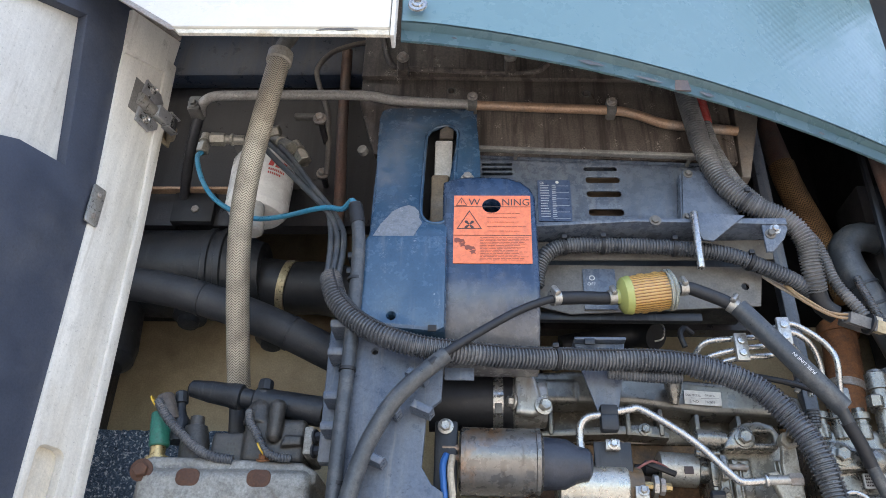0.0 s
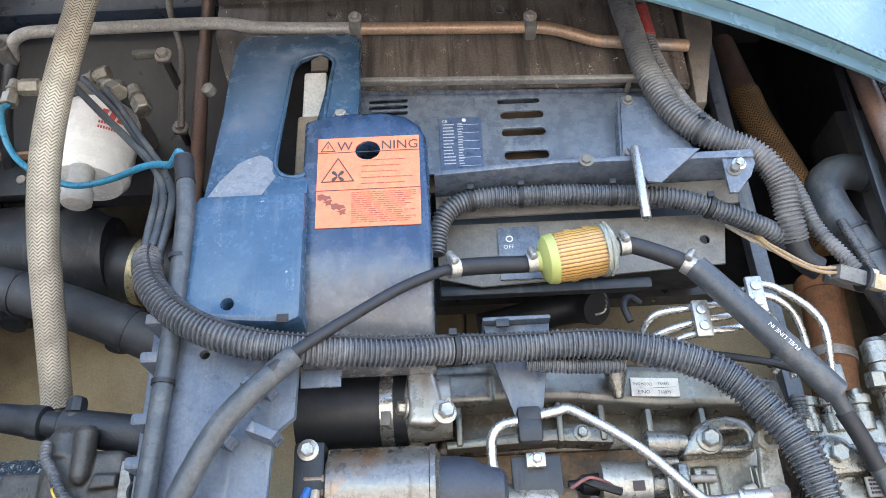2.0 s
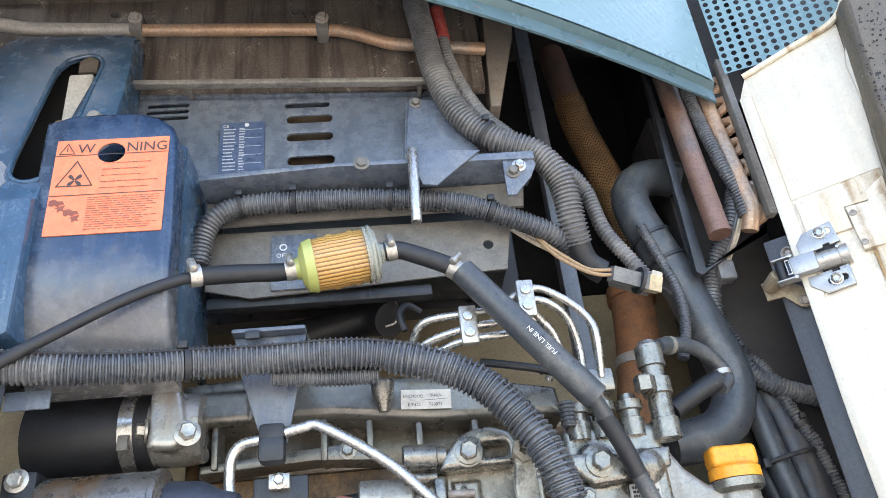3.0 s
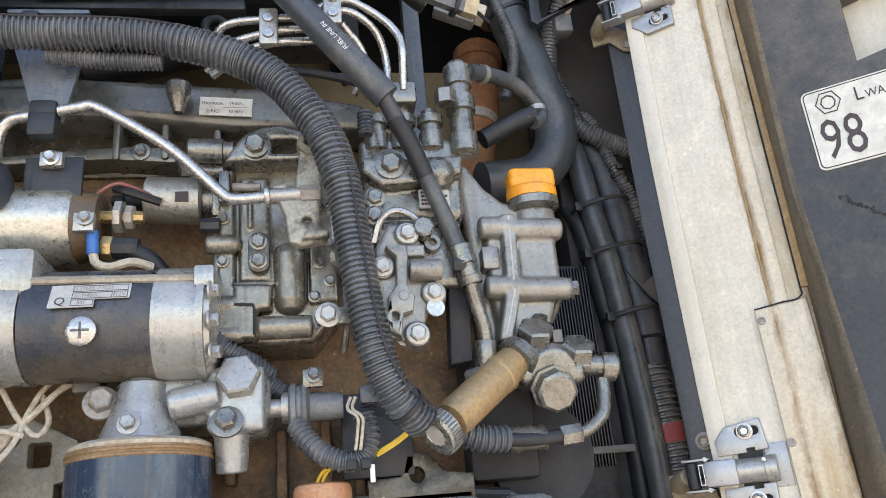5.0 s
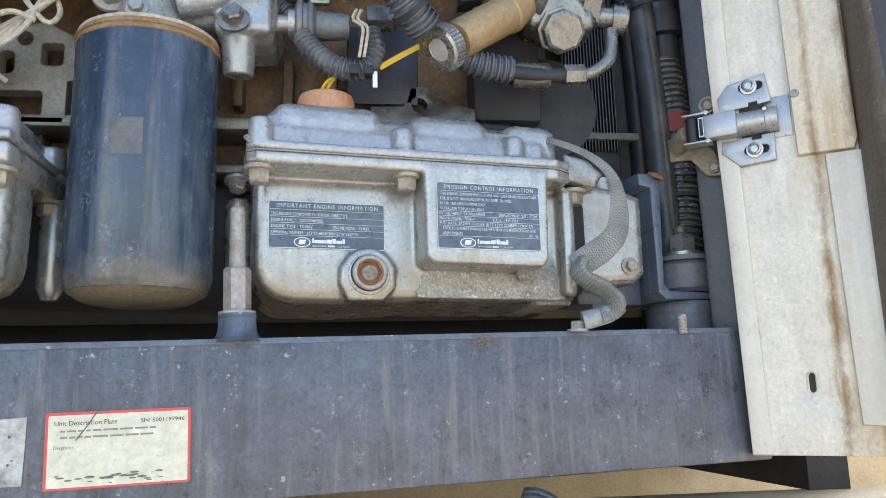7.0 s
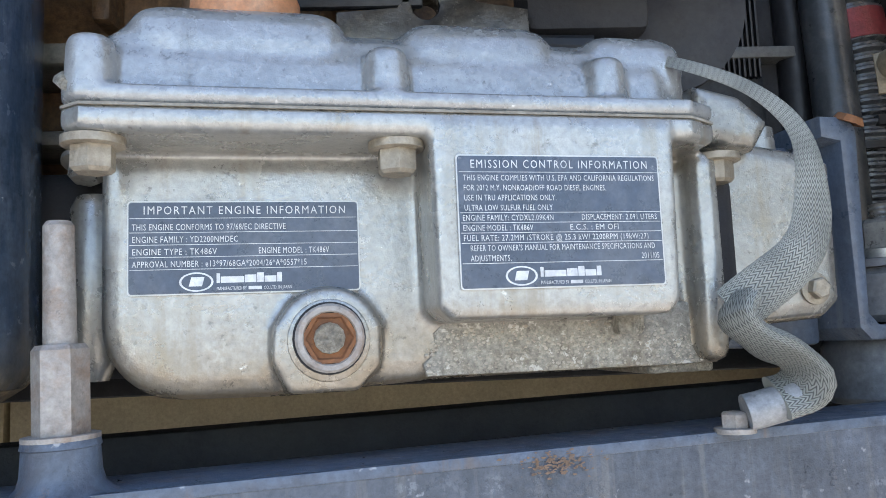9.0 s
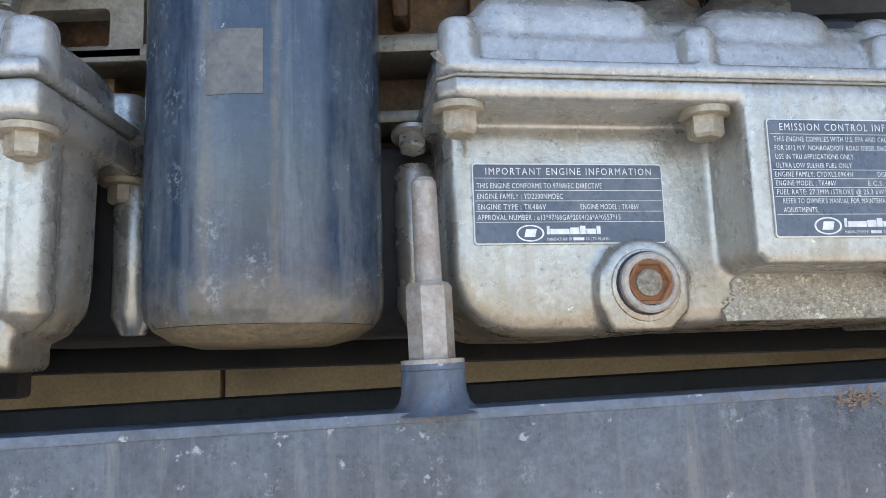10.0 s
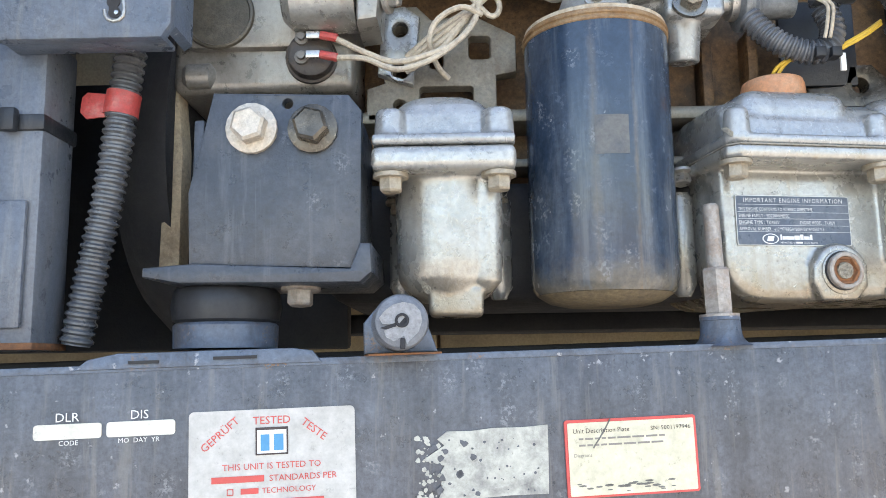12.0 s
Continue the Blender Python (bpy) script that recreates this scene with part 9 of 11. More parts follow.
part("fold", bm_sweep(spline([(0.682, 1.091, 1.499), (0.677, 1.089, 1.491), (0.686, 1.087, 1.482), (0.700, 1.085, 1.474), (0.707, 1.086, 1.466), (0.704, 1.09, 1.459), (0.694, 1.092, 1.456)], 0.003), lambda i: 0.0125 + 0.0010 * math.sin(i * 0.8), 14, None, 0.45, (0.6, 0, 0.8)), STRAP, st, "twisted lower end")
part("lug", bm_tube([(0.712, 1.088, 1.4625), (0.706, 1.090, 1.4570), (0.694, 1.094, 1.4530), (0.682, 1.098, 1.4500)], 0.0080, 16), mat("lug_grey", (0.30, 0.305, 0.31), 0.5, 0.2, dirt=(0.17, 0.17, 0.17), amount=0.45, scale=50, bump=0.15), st, "grey crimped lug")
bolt(st, (0.680, 1.102, 1.4415), (0, 0, 1), 0.006, 0.007, RUSTZINC)
part("strap_wire", bm_tube([(0.640, 1.135, 1.627), (0.60, 1.15, 1.632), (0.57, 1.155, 1.635)], 0.006, 10), RUBBER, st)
swing(st, 9.5, 0.54, 1.09)

# ---- starter motor and solenoids ----
sm = thing("starter_motor", "starter motor with a dark body and pale cast end cap", "starter motor", (0.27, 1.10, 1.72))
SZ, SY = 1.7875, 1.104
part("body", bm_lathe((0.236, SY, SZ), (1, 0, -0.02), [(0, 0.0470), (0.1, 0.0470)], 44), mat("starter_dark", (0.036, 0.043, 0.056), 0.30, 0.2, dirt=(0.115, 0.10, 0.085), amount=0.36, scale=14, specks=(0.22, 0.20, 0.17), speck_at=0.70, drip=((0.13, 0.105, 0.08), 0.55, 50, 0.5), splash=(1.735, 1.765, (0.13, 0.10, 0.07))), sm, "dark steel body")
part("end_cap", bm_lathe((0.336, SY, SZ - 0.002), (1, 0, -0.02), [(0, 0.0478), (0.034, 0.0476), (0.0345, 0.0500), (0.0405, 0.0500), (0.041, 0.0465), (0.045, 0.0445), (0.047, 0.040), (0.0475, 0)], 44), ALLOY, sm, "pale cast end cap")
part("nose", bm_lathe((0.235, SY, SZ), (-1, 0, 0.02), [(0, 0.0480), (0.035, 0.0485), (0.05, 0.045), (0.09, 0.036), (0.12, 0.034), (0.125, 0)], 40), ALLOY, sm, "cast nose housing")
part("nose_top", bm_box((0.15, 1.06, 1.80), (0.245, 1.15, 1.845), 0.008, 2), ALLOY, sm)
for yy2, zz2 in ((1.066, 1.8155),):
    part("through_bolt", bm_cyl((0.232, yy2, zz2), (0.376, yy2, zz2 - 0.003), 0.0042, 0.001, 10), TANBOLT, sm, "long dusty through bolt")
    part("bolt_lug", bm_box((0.368, yy2 - 0.008, zz2 - 0.012), (0.385, yy2 + 0.01, zz2 + 0.007), 0.003), ALLOY, sm)
for y, z in ((1.075, 1.752), (1.062, 1.775), (1.062, 1.800)):
    bolt(sm, (0.3815, y, z), (1, -0.2, 0), 0.0058, 0.006, ZINC)
part("screw", bm_lathe((0.285, 1.0565, 1.7695), (0, -1, -0.1), [(0, 0.0118), (0.0015, 0.0115), (0.003, 0.009), (0.0034, 0)], 24), STEEL, sm, "cross-head screw")
cross = bm_box((0.2780, 1.0526, 1.7687), (0.2920, 1.0534, 1.7707), 0.0003)
bm_box((0.2840, 1.0526, 1.7630), (0.2860, 1.0534, 1.7765), 0.0003, 2, cross)
part("screw_cross", cross, DUSTY, sm)
# rating label
LM = Matrix.Translation((0.2595, 1.0530, 1.7880)) @ pose(0, 0, 0, -24, 0, 0) @ Matrix.Diagonal((1.12, 1, 1.22, 1))
lbl = part("rating_label", bm_plate([(0, 0.0005), (0.0005, 0), (0.0305, 0), (0.0305, 0.0065), (0.0535, 0.0065), (0.054, 0.007), (0.054, 0.0185), (0.0535, 0.019), (0.0005, 0.019), (0, 0.0185)], -0.0008, 0.0), PAPER_GREY, sm, "grey-white rating label with a torn corner", LM)
for x0, x1, z0, z1 in ((0.0150, 0.0525, 0.0130, 0.0182), (0.0150, 0.0420, 0.0068, 0.0122), (0.0430, 0.0525, 0.0068, 0.0122), (0.0150, 0.0300, 0.0008, 0.0060)):
    part("label_frame", bm_plate([(x0, z0), (x1, z0), (x1, z1), (x0, z1)], -0.0011, -0.0009, [rounded(x0 + 0.0004, z0 + 0.0004, x1 - 0.0004, z1 - 0.0004, 0.0003, 1)]), INK, lbl, "", LM)
writing("Q", 0.0095, None, INK, lbl, m=LM @ Matrix.Translation((0.0035, -0.0012, 0.002)) @ pose(0, 0, 0, 90, 0, 0))
for text, x, z in (("129685-77021", 0.0165, 0.0140), ("S13-407C", 0.0165, 0.0078), ("12V", 0.0440, 0.0078), ("85J", 0.0190, 0.0018)):
    writing(text, 0.0052, None, INKFADE, lbl, m=LM @ Matrix.Translation((x, -0.0012, z)) @ pose(0, 0, 0, 90, 0, 0), squeeze=0.85)

so = thing("starter_solenoid", "silver starter solenoid with corroded terminals", "solenoid", (0.22, 1.12, 1.85))
part("can", bm_lathe((0.165, 1.125, 1.8885), (1, 0, -0.02), [(0, 0.030), (0.003, 0.0365), (0.088, 0.0365), (0.092, 0.034)], 36), mat("silver_can", (0.48, 0.46, 0.40), 0.32, 0.75, dirt=(0.34, 0.27, 0.18), amount=0.4, scale=26, bump=0.08), so, "silver can")
part("cap", bm_lathe((0.257, 1.125, 1.887), (1, 0, 0), [(0, 0.034), (0.012, 0.031), (0.020, 0.029), (0.021, 0)], 30), mat("bakelite", (0.10, 0.075, 0.05), 0.5, dirt=(0.25, 0.13, 0.04), amount=0.45, scale=50), so, "rust-stained terminal cap")
part("tag", bm_plate([(0.262, 1.868), (0.279, 1.868), (0.279, 1.885), (0.262, 1.885)], 1.088, 1.094, (), 0.001), ZINC, so)
bolt(so, (0.272, 1.088, 1.879), (0, -1, 0.2), 0.0048, 0.005, ZINC)
for p0, p1, r, m_ in (((0.276, 1.115, 1.892), (0.315, 1.115, 1.890), 0.0062, BRASS), ((0.290, 1.115, 1.8915), (0.297, 1.115, 1.891), 0.0155, ZINC), ((0.299, 1.115, 1.891), (0.306, 1.115, 1.8905), 0.0115, RUSTZINC), ((0.276, 1.115, 1.862), (0.312, 1.115, 1.860), 0.010, BLACK), ((0.280, 1.115, 1.862), (0.290, 1.115, 1.861), 0.0115, BRASS)):
    part("terminal", bm_cyl(p0, p1, r, 0.0015, 8), m_, so)
part("blue_sleeve", bm_cyl((0.275, 1.10, 1.872), (0.277, 1.10, 1.850), 0.0052, 0.001, 12), BLUETAPE, so, "blue sleeve")
part("wire", bm_tube([(0.277, 1.10, 1.852), (0.280, 1.10, 1.842), (0.292, 1.10, 1.838), (0.310, 1.10, 1.842), (0.325, 1.11, 1.84)], 0.0040, 8), WIRE, so)
part("black_cable", bm_tube([(0.30, 1.115, 1.861), (0.32, 1.118, 1.850), (0.335, 1.13, 1.83), (0.345, 1.15, 1.80)], 0.0085, 12), RUBBER, so)
part("red_wire", bm_tube([(0.258, 1.12, 1.905), (0.285, 1.11, 1.921), (0.30, 1.12, 1.924), (0.33, 1.14, 1.915)], 0.0018, 8), mat("dirty_red_wire", (0.26, 0.10, 0.09), 0.5), so)
part("black_wire", bm_tube([(0.285, 1.125, 1.925), (0.30, 1.12, 1.918), (0.325, 1.13, 1.912)], 0.0042, 8), RUBBER, so)

fs = thing("fuel_solenoid", "small silver fuel shut-off solenoid", "solenoid", (0.335, 1.15, 1.90))
part("can", bm_lathe((0.307, 1.152, 1.9245), (1, 0, -0.05), [(0, 0.019), (0.002, 0.0228), (0.052, 0.0228), (0.054, 0.020)], 30), mat("nickel_can", (0.42, 0.41, 0.37), 0.38, 0.7, dirt=(0.26, 0.22, 0.16), amount=0.4, scale=34), fs)
part("print_mark", bm_box((0.338, 1.1285, 1.912), (0.350, 1.1300, 1.922)), INK, fs)
part("boot", bm_lathe((0.310, 1.152, 1.9245), (-1, 0, 0), [(0, 0.012), (0.02, 0.010), (0.024, 0.006), (0.034, 0.005)], 14), RUBBER, fs)
part("neck", bm_cyl((0.36, 1.152, 1.922), (0.385, 1.152, 1.921), 0.017, 0.002, 18), PUMPGREY, fs)
part("flange", bm_box((0.372, 1.125, 1.895), (0.384, 1.18, 1.945), 0.003), PUMPGREY, fs)

rc = thing("relay_canister", "rust-streaked silver cylinder with a dark rubber boot", "solenoid", (0.085, 1.08, 1.86))
part("can", bm_lathe((0.036, 1.085, 1.9125), (1, 0, -0.01), [(0, 0.036), (0.003, 0.0435), (0.098, 0.0435), (0.099, 0.045), (0.104, 0.045), (0.105, 0.040), (0.108, 0.036)], 40), mat("rusty_can", (0.22, 0.205, 0.185), 0.3, 0.7, dirt=(0.30, 0.14, 0.045), amount=0.42, scale=14, edge=0.14, bump=0.1, drip=((0.06, 0.045, 0.035), 0.55, 70, 0.7)), rc, "rust-streaked can")
part("boot", bm_lathe((0.144, 1.085, 1.911), (1, 0, -0.02), [(0, 0.034), (0.03, 0.032), (0.045, 0.024), (0.060, 0.020), (0.064, 0.014), (0.065, 0)], 28), mat("boot_blue", (0.03, 0.036, 0.05), 0.45, dirt=(0.06, 0.065, 0.08), amount=0.4, scale=30), rc, "dark blue-black rubber boot")
part("mount_plate", bm_box((0.004, 1.065, 1.87), (0.034, 1.09, 1.96), 0.003), BLACK, rc)
bolt(rc, (0.018, 1.065, 1.952), (0, -1, 0), 0.007, 0.007, ZINC)
for z in (1.925, 1.912):
    part("terminal", bm_cyl((0.014, 1.07, z), (0.038, 1.07, z), 0.0055, 0.001, 10), COPPER, rc)
part("blue_wire", bm_tube([(0.02, 1.065, 1.915), (0.016, 1.06, 1.90), (0.018, 1.06, 1.87), (0.022, 1.07, 1.84)], 0.0045, 10), BLUETAPE, rc)
part("wire", bm_tube([(0.028, 1.06, 1.912), (0.026, 1.055, 1.89), (0.03, 1.06, 1.85)], 0.0045, 10), WIRE, rc)

# ---- inlet manifold, its hose and triangular bracket ----
mf = thing("inlet_manifold", "grey cast inlet manifold with a serial label", "manifold", (0.32, 1.19, 1.975))
cast("box", [
    bm_plate([(0.130, 2.062), (0.20, 2.066), (0.42, 2.050), (0.520, 2.030), (0.525, 1.998), (0.452, 2.0015), (0.385, 2.003), (0.288, 2.0155), (0.183, 2.0185), (0.130, 2.024)], 1.150, 1.28, (), 0.008),
    bm_box((0.140, 1.145, 2.015), (0.205, 1.22, 2.050), 0.006),
], MANIFOLD, mf, "long cast box", 0.002, 4)
# Darker casting colour carries the shadow under the box's edge.
part("lower_rail", bm_box((0.140, 1.190, 1.968), (0.50, 1.25, 2.020), 0.006), GREASY, mf, "recessed lower side, dark brown with the shade in its colour")
part("lower_flange", bm_plate([(0.150, 1.978), (0.245, 1.986), (0.285, 1.9885), (0.315, 1.987), (0.332, 1.976), (0.331, 1.9690), (0.267, 1.9740), (0.150, 1.9690)], 1.160, 1.192, (), 0.003), MANIFOLD, mf, "pale lower flange")
bolt(mf, (0.298, 1.160, 1.9810), (0, -1, 0), 0.0062, 0.006, PUMPGREY, 1.5)
cast("elbow", [
    bm_lathe((0.158, 1.145, 2.012), (-1, 0, 0), [(0, 0.034), (0.012, 0.0355), (0.045, 0.037), (0.05, 0.034)], 30),
    bm_plate([(0.112, 1.985), (0.135, 1.982), (0.152, 1.990), (0.140, 2.043), (0.112, 2.046)], 1.105, 1.13, (), 0.005),
], ALLOY, mf, "bright cast elbow with a flange", 0.0015, 4)
bolt(mf, (0.110, 1.112, 2.003), (-1, -0.4, 0), 0.0075, 0.008, ZINC)
bolt(mf, (0.150, 1.105, 1.995), (0.3, -1, 0), 0.0085, 0.010, ALLOY)
part("hose", bm_lathe((0.112, 1.150, 2.013), (-1, 0, 0), [(0, 0.036), (0.002, 0.039), (0.09, 0.039), (0.12, 0.041)], 32), RUBBER, mf, "black rubber sleeve")
cb2 = part("band", hoop((0.089, 1.150, 2.013), (1, 0, 0), 0.0392, 0.014, 0.0014), STEEL, mf, "bright hose band")
part("band_slot", bm_box((0.084, 1.108, 1.985), (0.094, 1.112, 2.0), 0.001), DUSTY, cb2)
for x, top in ((0.165, 2.019), (0.2745, 2.016), (0.3212, 2.011), (0.372, 2.004), (0.43, 2.0025)):
    part("runner", bm_box((x - 0.0035, 1.156, 1.972), (x + 0.0035, 1.195, top), 0.0025), MANIFOLD, mf, "cast web")
lug = part("lug", bm_lathe((0.3374, 1.134, 2.010), (0, -0.12, 1), [(0, 0.005), (0.010, 0.008), (0.020, 0.0115), (0.030, 0.0125), (0.032, 0.011), (0.032, 0.0055), (0.026, 0.005), (0.026, 0)], 20), PUMPGREY, mf, "threaded cast lug")
lb = part("serial_label", bm_plate([(0.355, 2.0155), (0.407, 2.0125), (0.408, 2.033), (0.356, 2.0365)], 1.1465, 1.148), PAPER, mf, "white serial label")
SL = Matrix.Translation((0.3575, 1.1462, 2.0275)) @ pose(0, 0, 0, 90, 3.5, 0)
writing("ENG.MODEL", 0.0048, None, INK, lb, m=SL, squeeze=0.82)
writing("-TK486V-", 0.0048, None, INK, lb, m=Matrix.Translation((0.3835, 1.1462, 2.0266)) @ pose(0, 0, 0, 90, 3.5, 0), squeeze=0.8)
writing("E/NO", 0.0056, None, INK, lb, m=Matrix.Translation((0.362, 1.1462, 2.0180)) @ pose(0, 0, 0, 90, 3.5, 0))
writing("T60879", 0.0052, None, INK, lb, m=Matrix.Translation((0.3835, 1.1462, 2.0168)) @ pose(0, 0, 0, 90, 3.5, 0), squeeze=0.9)
bmx = bmesh.new()
quad(bmx, 0.379, 0.4045, 2.0232, 2.0237, 1.1462)
part("rule", bmx, INK, lb)
tb = thing("loom_bracket", "dark blue triangular sheet bracket holding the loom", "bracket", (0.235, 1.09, 1.94))
part("web", bm_plate([(0.196, 2.080), (0.265, 2.080), (0.262, 2.052), (0.247, 1.972), (0.224, 1.972), (0.199, 2.052)], 1.084, 1.088, (), 0.001), FRAME, tb)
part("top_fold", bm_box((0.194, 1.072, 2.0805), (0.266, 1.13, 2.0855), 0.002), FRAME, tb)
part("tie_slot", bm_box((0.208, 1.070, 2.073), (0.222, 1.074, 2.082), 0.001), BLACK, tb)
part("end_hook", bm_box((0.222, 1.070, 1.952), (0.246, 1.088, 1.978), 0.004), BLACK, tb)
part("low_plate", bm_box((0.214, 1.098, 1.90), (0.264, 1.103, 1.945), 0.002), BLACK, tb, "black lower plate")
part("nut_plate", bm_box((0.229, 1.090, 1.932), (0.248, 1.098, 1.946), 0.001), ZINC, tb)
bolt(tb, (0.239, 1.090, 1.939), (0, -1, 0), 0.005, 0.006, STEEL)

sp = thing("steel_fuel_pipe", "bright bent steel fuel pipe with a union nut", "pipe", (0.33, 1.08, 1.88))
part("tube", bm_tube([(0.196, 1.085, 1.925), (0.195, 1.085, 1.945), (0.197, 1.083, 1.962), (0.206, 1.08, 1.972), (0.225, 1.078, 1.975), (0.262, 1.078, 1.983), (0.280, 1.078, 1.982), (0.340, 1.08, 1.943), (0.385, 1.082, 1.899), (0.398, 1.082, 1.891), (0.43, 1.082, 1.893), (0.447, 1.082, 1.894)], 0.0052, 14), STEEL, sp)
part("union_nut", bm_cyl((0.424, 1.082, 1.8925), (0.4285, 1.082, 1.893), 0.0095, 0.001, 16), STEEL, sp)
part("union", bm_cyl((0.428, 1.082, 1.8927), (0.470, 1.082, 1.8945), 0.0072, 0.001, 12), ZINC, sp)
part("union_end", bm_cyl((0.455, 1.082, 1.894), (0.472, 1.082, 1.8947), 0.0085, 0.001, 6), RUSTZINC, sp)
part("rubber_clip", bm_box((0.222, 1.070, 1.968), (0.246, 1.09, 1.988), 0.004), RUBBER, sp)

ic = thing("black_intake_hose", "black rubber hose end above the inlet manifold", "hose", (0.3, 1.27, 2.13))
part("hose", bm_tube([(0.20, 1.28, 2.155), (0.25, 1.28, 2.165), (0.30, 1.28, 2.178), (0.335, 1.27, 2.178), (0.352, 1.25, 2.165)], 0.022, 20), RUBBER, ic)
part("wire_clip", bm_tube([(0.355, 1.24, 2.19), (0.362, 1.235, 2.175), (0.358, 1.235, 2.155), (0.345, 1.235, 2.150)], 0.0016, 8), STEEL, ic, "spring wire clip")

# ---- injector lines ----
inj = thing("injector_lines", "four bent steel injector lines held by zinc clamps", "fuel line", (0.47, 1.10, 2.03))
for pts in ([(0.365, 1.13, 2.06), (0.371, 1.12, 2.078), (0.386, 1.105, 2.093), (0.43, 1.10, 2.097), (0.46, 1.10, 2.101), (0.492, 1.10, 2.118), (0.512, 1.10, 2.119), (0.540, 1.10, 2.100), (0.556, 1.10, 2.080), (0.560, 1.10, 2.06), (0.559, 1.11, 2.02)],
            [(0.365, 1.13, 2.055), (0.385, 1.11, 2.071), (0.43, 1.10, 2.081), (0.466, 1.10, 2.087), (0.490, 1.10, 2.105), (0.512, 1.10, 2.105), (0.535, 1.11, 2.09), (0.545, 1.12, 2.06), (0.545, 1.125, 2.02)],
            [(0.370, 1.13, 2.05), (0.40, 1.11, 2.062), (0.43, 1.10, 2.068), (0.471, 1.10, 2.072), (0.495, 1.105, 2.088), (0.512, 1.11, 2.082), (0.524, 1.12, 2.06), (0.525, 1.125, 2.02)],
            [(0.50, 1.10, 2.092), (0.516, 1.115, 2.076), (0.522, 1.125, 2.055), (0.51, 1.135, 2.03)]):
    part("line", bm_tube(pts, 0.0042, 12), STEEL, inj)
for x0, z0 in ((0.4285, 2.079), (0.4915, 2.104)):
    c = part("clamp", bm_box((x0 - 0.009, 1.086, z0 - 0.021), (x0 + 0.009, 1.0935, z0 + 0.021), 0.002), ZINC, inj, "zinc clamp block")
    for q in (0.009, -0.009):
        part("screw", bm_lathe((x0, 1.086, z0 + q), (0, -1, 0), [(0, 0.0058), (0.0025, 0.0052), (0.003, 0.003), (0.0022, 0)], 14), STEEL, c)
for pts in ([(0.50, 1.12, 2.035), (0.515, 1.125, 2.045), (0.53, 1.12, 2.04), (0.535, 1.115, 2.03)], [(0.44, 1.12, 2.05), (0.47, 1.11, 2.04), (0.50, 1.11, 2.033), (0.535, 1.11, 2.02)], [(0.365, 1.14, 2.10), (0.36, 1.14, 2.12), (0.37, 1.15, 2.135), (0.385, 1.16, 2.13)]):
    part("thin_hose", bm_tube(pts, 0.0042, 10), RUBBER, inj)

# ---- governor ----
WORNARM = mat("worn_arm", (0.36, 0.33, 0.27), 0.45, 0.4, dirt=(0.05, 0.043, 0.035), amount=0.46, scale=34, edge=0.10, grain=0.35, bump=0.25, pits=0.6)
gv = thing("governor_housing", "oily cast governor housing with bolted covers and a levered shaft", "governor", (0.42, 1.15, 1.77))
cast("casting", [
    bm_plate([(0.372, 1.944), (0.373, 1.776), (0.378, 1.770), (0.462, 1.770), (0.486, 1.798), (0.4885, 1.942), (0.462, 1.957), (0.400, 1.957)], 1.128, 1.21, (), 0.005),
    bm_plate([(0.3800, 1.938), (0.3925, 1.938), (0.3935, 1.872), (0.3945, 1.804), (0.3800, 1.800), (0.3790, 1.872)], 1.1165, 1.132, (), 0.003),
    bm_plate([(0.3985, 1.931), (0.4240, 1.931), (0.4255, 1.876), (0.4285, 1.852), (0.4280, 1.826), (0.3985, 1.827)], 1.1195, 1.131, (), 0.003),
    bm_plate([(0.4600, 1.930), (0.4850, 1.930), (0.4860, 1.806), (0.4610, 1.804)], 1.1205, 1.131, (), 0.003),
    bm_lathe((0.4430, 1.127, 1.7955), (0, 0, 1), [(0, 0.003), (0.004, 0.0105), (0.012, 0.0145), (0.056, 0.0160), (0.064, 0.0130), (0.069, 0.004), (0.070, 0)], 28),
    bm_plate([(0.3945, 1.8210), (0.4275, 1.8195), (0.4260, 1.7985), (0.4140, 1.7970), (0.4130, 1.7715), (0.3780, 1.7715), (0.3790, 1.8030), (0.3945, 1.8030)], 1.1085, 1.131, (), 0.003),
    bm_lathe((0.4145, 1.1180, 1.7820), (1, 0, -0.01), [(0, 0.0085), (0.002, 0.0105), (0.046, 0.0105), (0.048, 0.0085), (0.0482, 0)], 24),
    bm_box((0.3930, 1.1130, 1.8212), (0.4305, 1.131, 1.8246), 0.0012),
    bm_box((0.4062, 1.1165, 1.878), (0.4098, 1.122, 1.925), 0.0012),
    *(bm_lathe((x, 1.1160, z), (1, 0, 0), [(0, 0.0065), (0.002, 0.0088), (0.024, 0.0088), (0.030, 0.0060), (0.032, 0)], 20) for x, z in ((0.3690, 1.8615), (0.3695, 1.8028), (0.3745, 1.7765))),
], GOVERN, gv, "oily casting with stepped covers", 0.0011, 3)
cast("top_arm", [
    bm_plate([(0.3857, 1.939), (0.3915, 1.953), (0.4035, 1.968), (0.4200, 1.9755), (0.4376, 1.9780), (0.4560, 1.972), (0.4640, 1.957), (0.4580, 1.940)], 1.1020, 1.17, [rounded(0.4268, 1.9480, 0.4535, 1.9620, 0.004)], 0.004),
    bm_lathe((0.4143, 1.106, 1.9534), (0, -1, 0), [(0, 0.0160), (0.0045, 0.0145), (0.005, 0)], 24),
], PUMPGREY, gv, "rubbed grey top arm with a window", 0.0011, 4)
part("window_back", bm_box((0.4255, 1.1250, 1.9465), (0.4550, 1.128, 1.9635)), GREASY, gv, "dark recess behind the window")
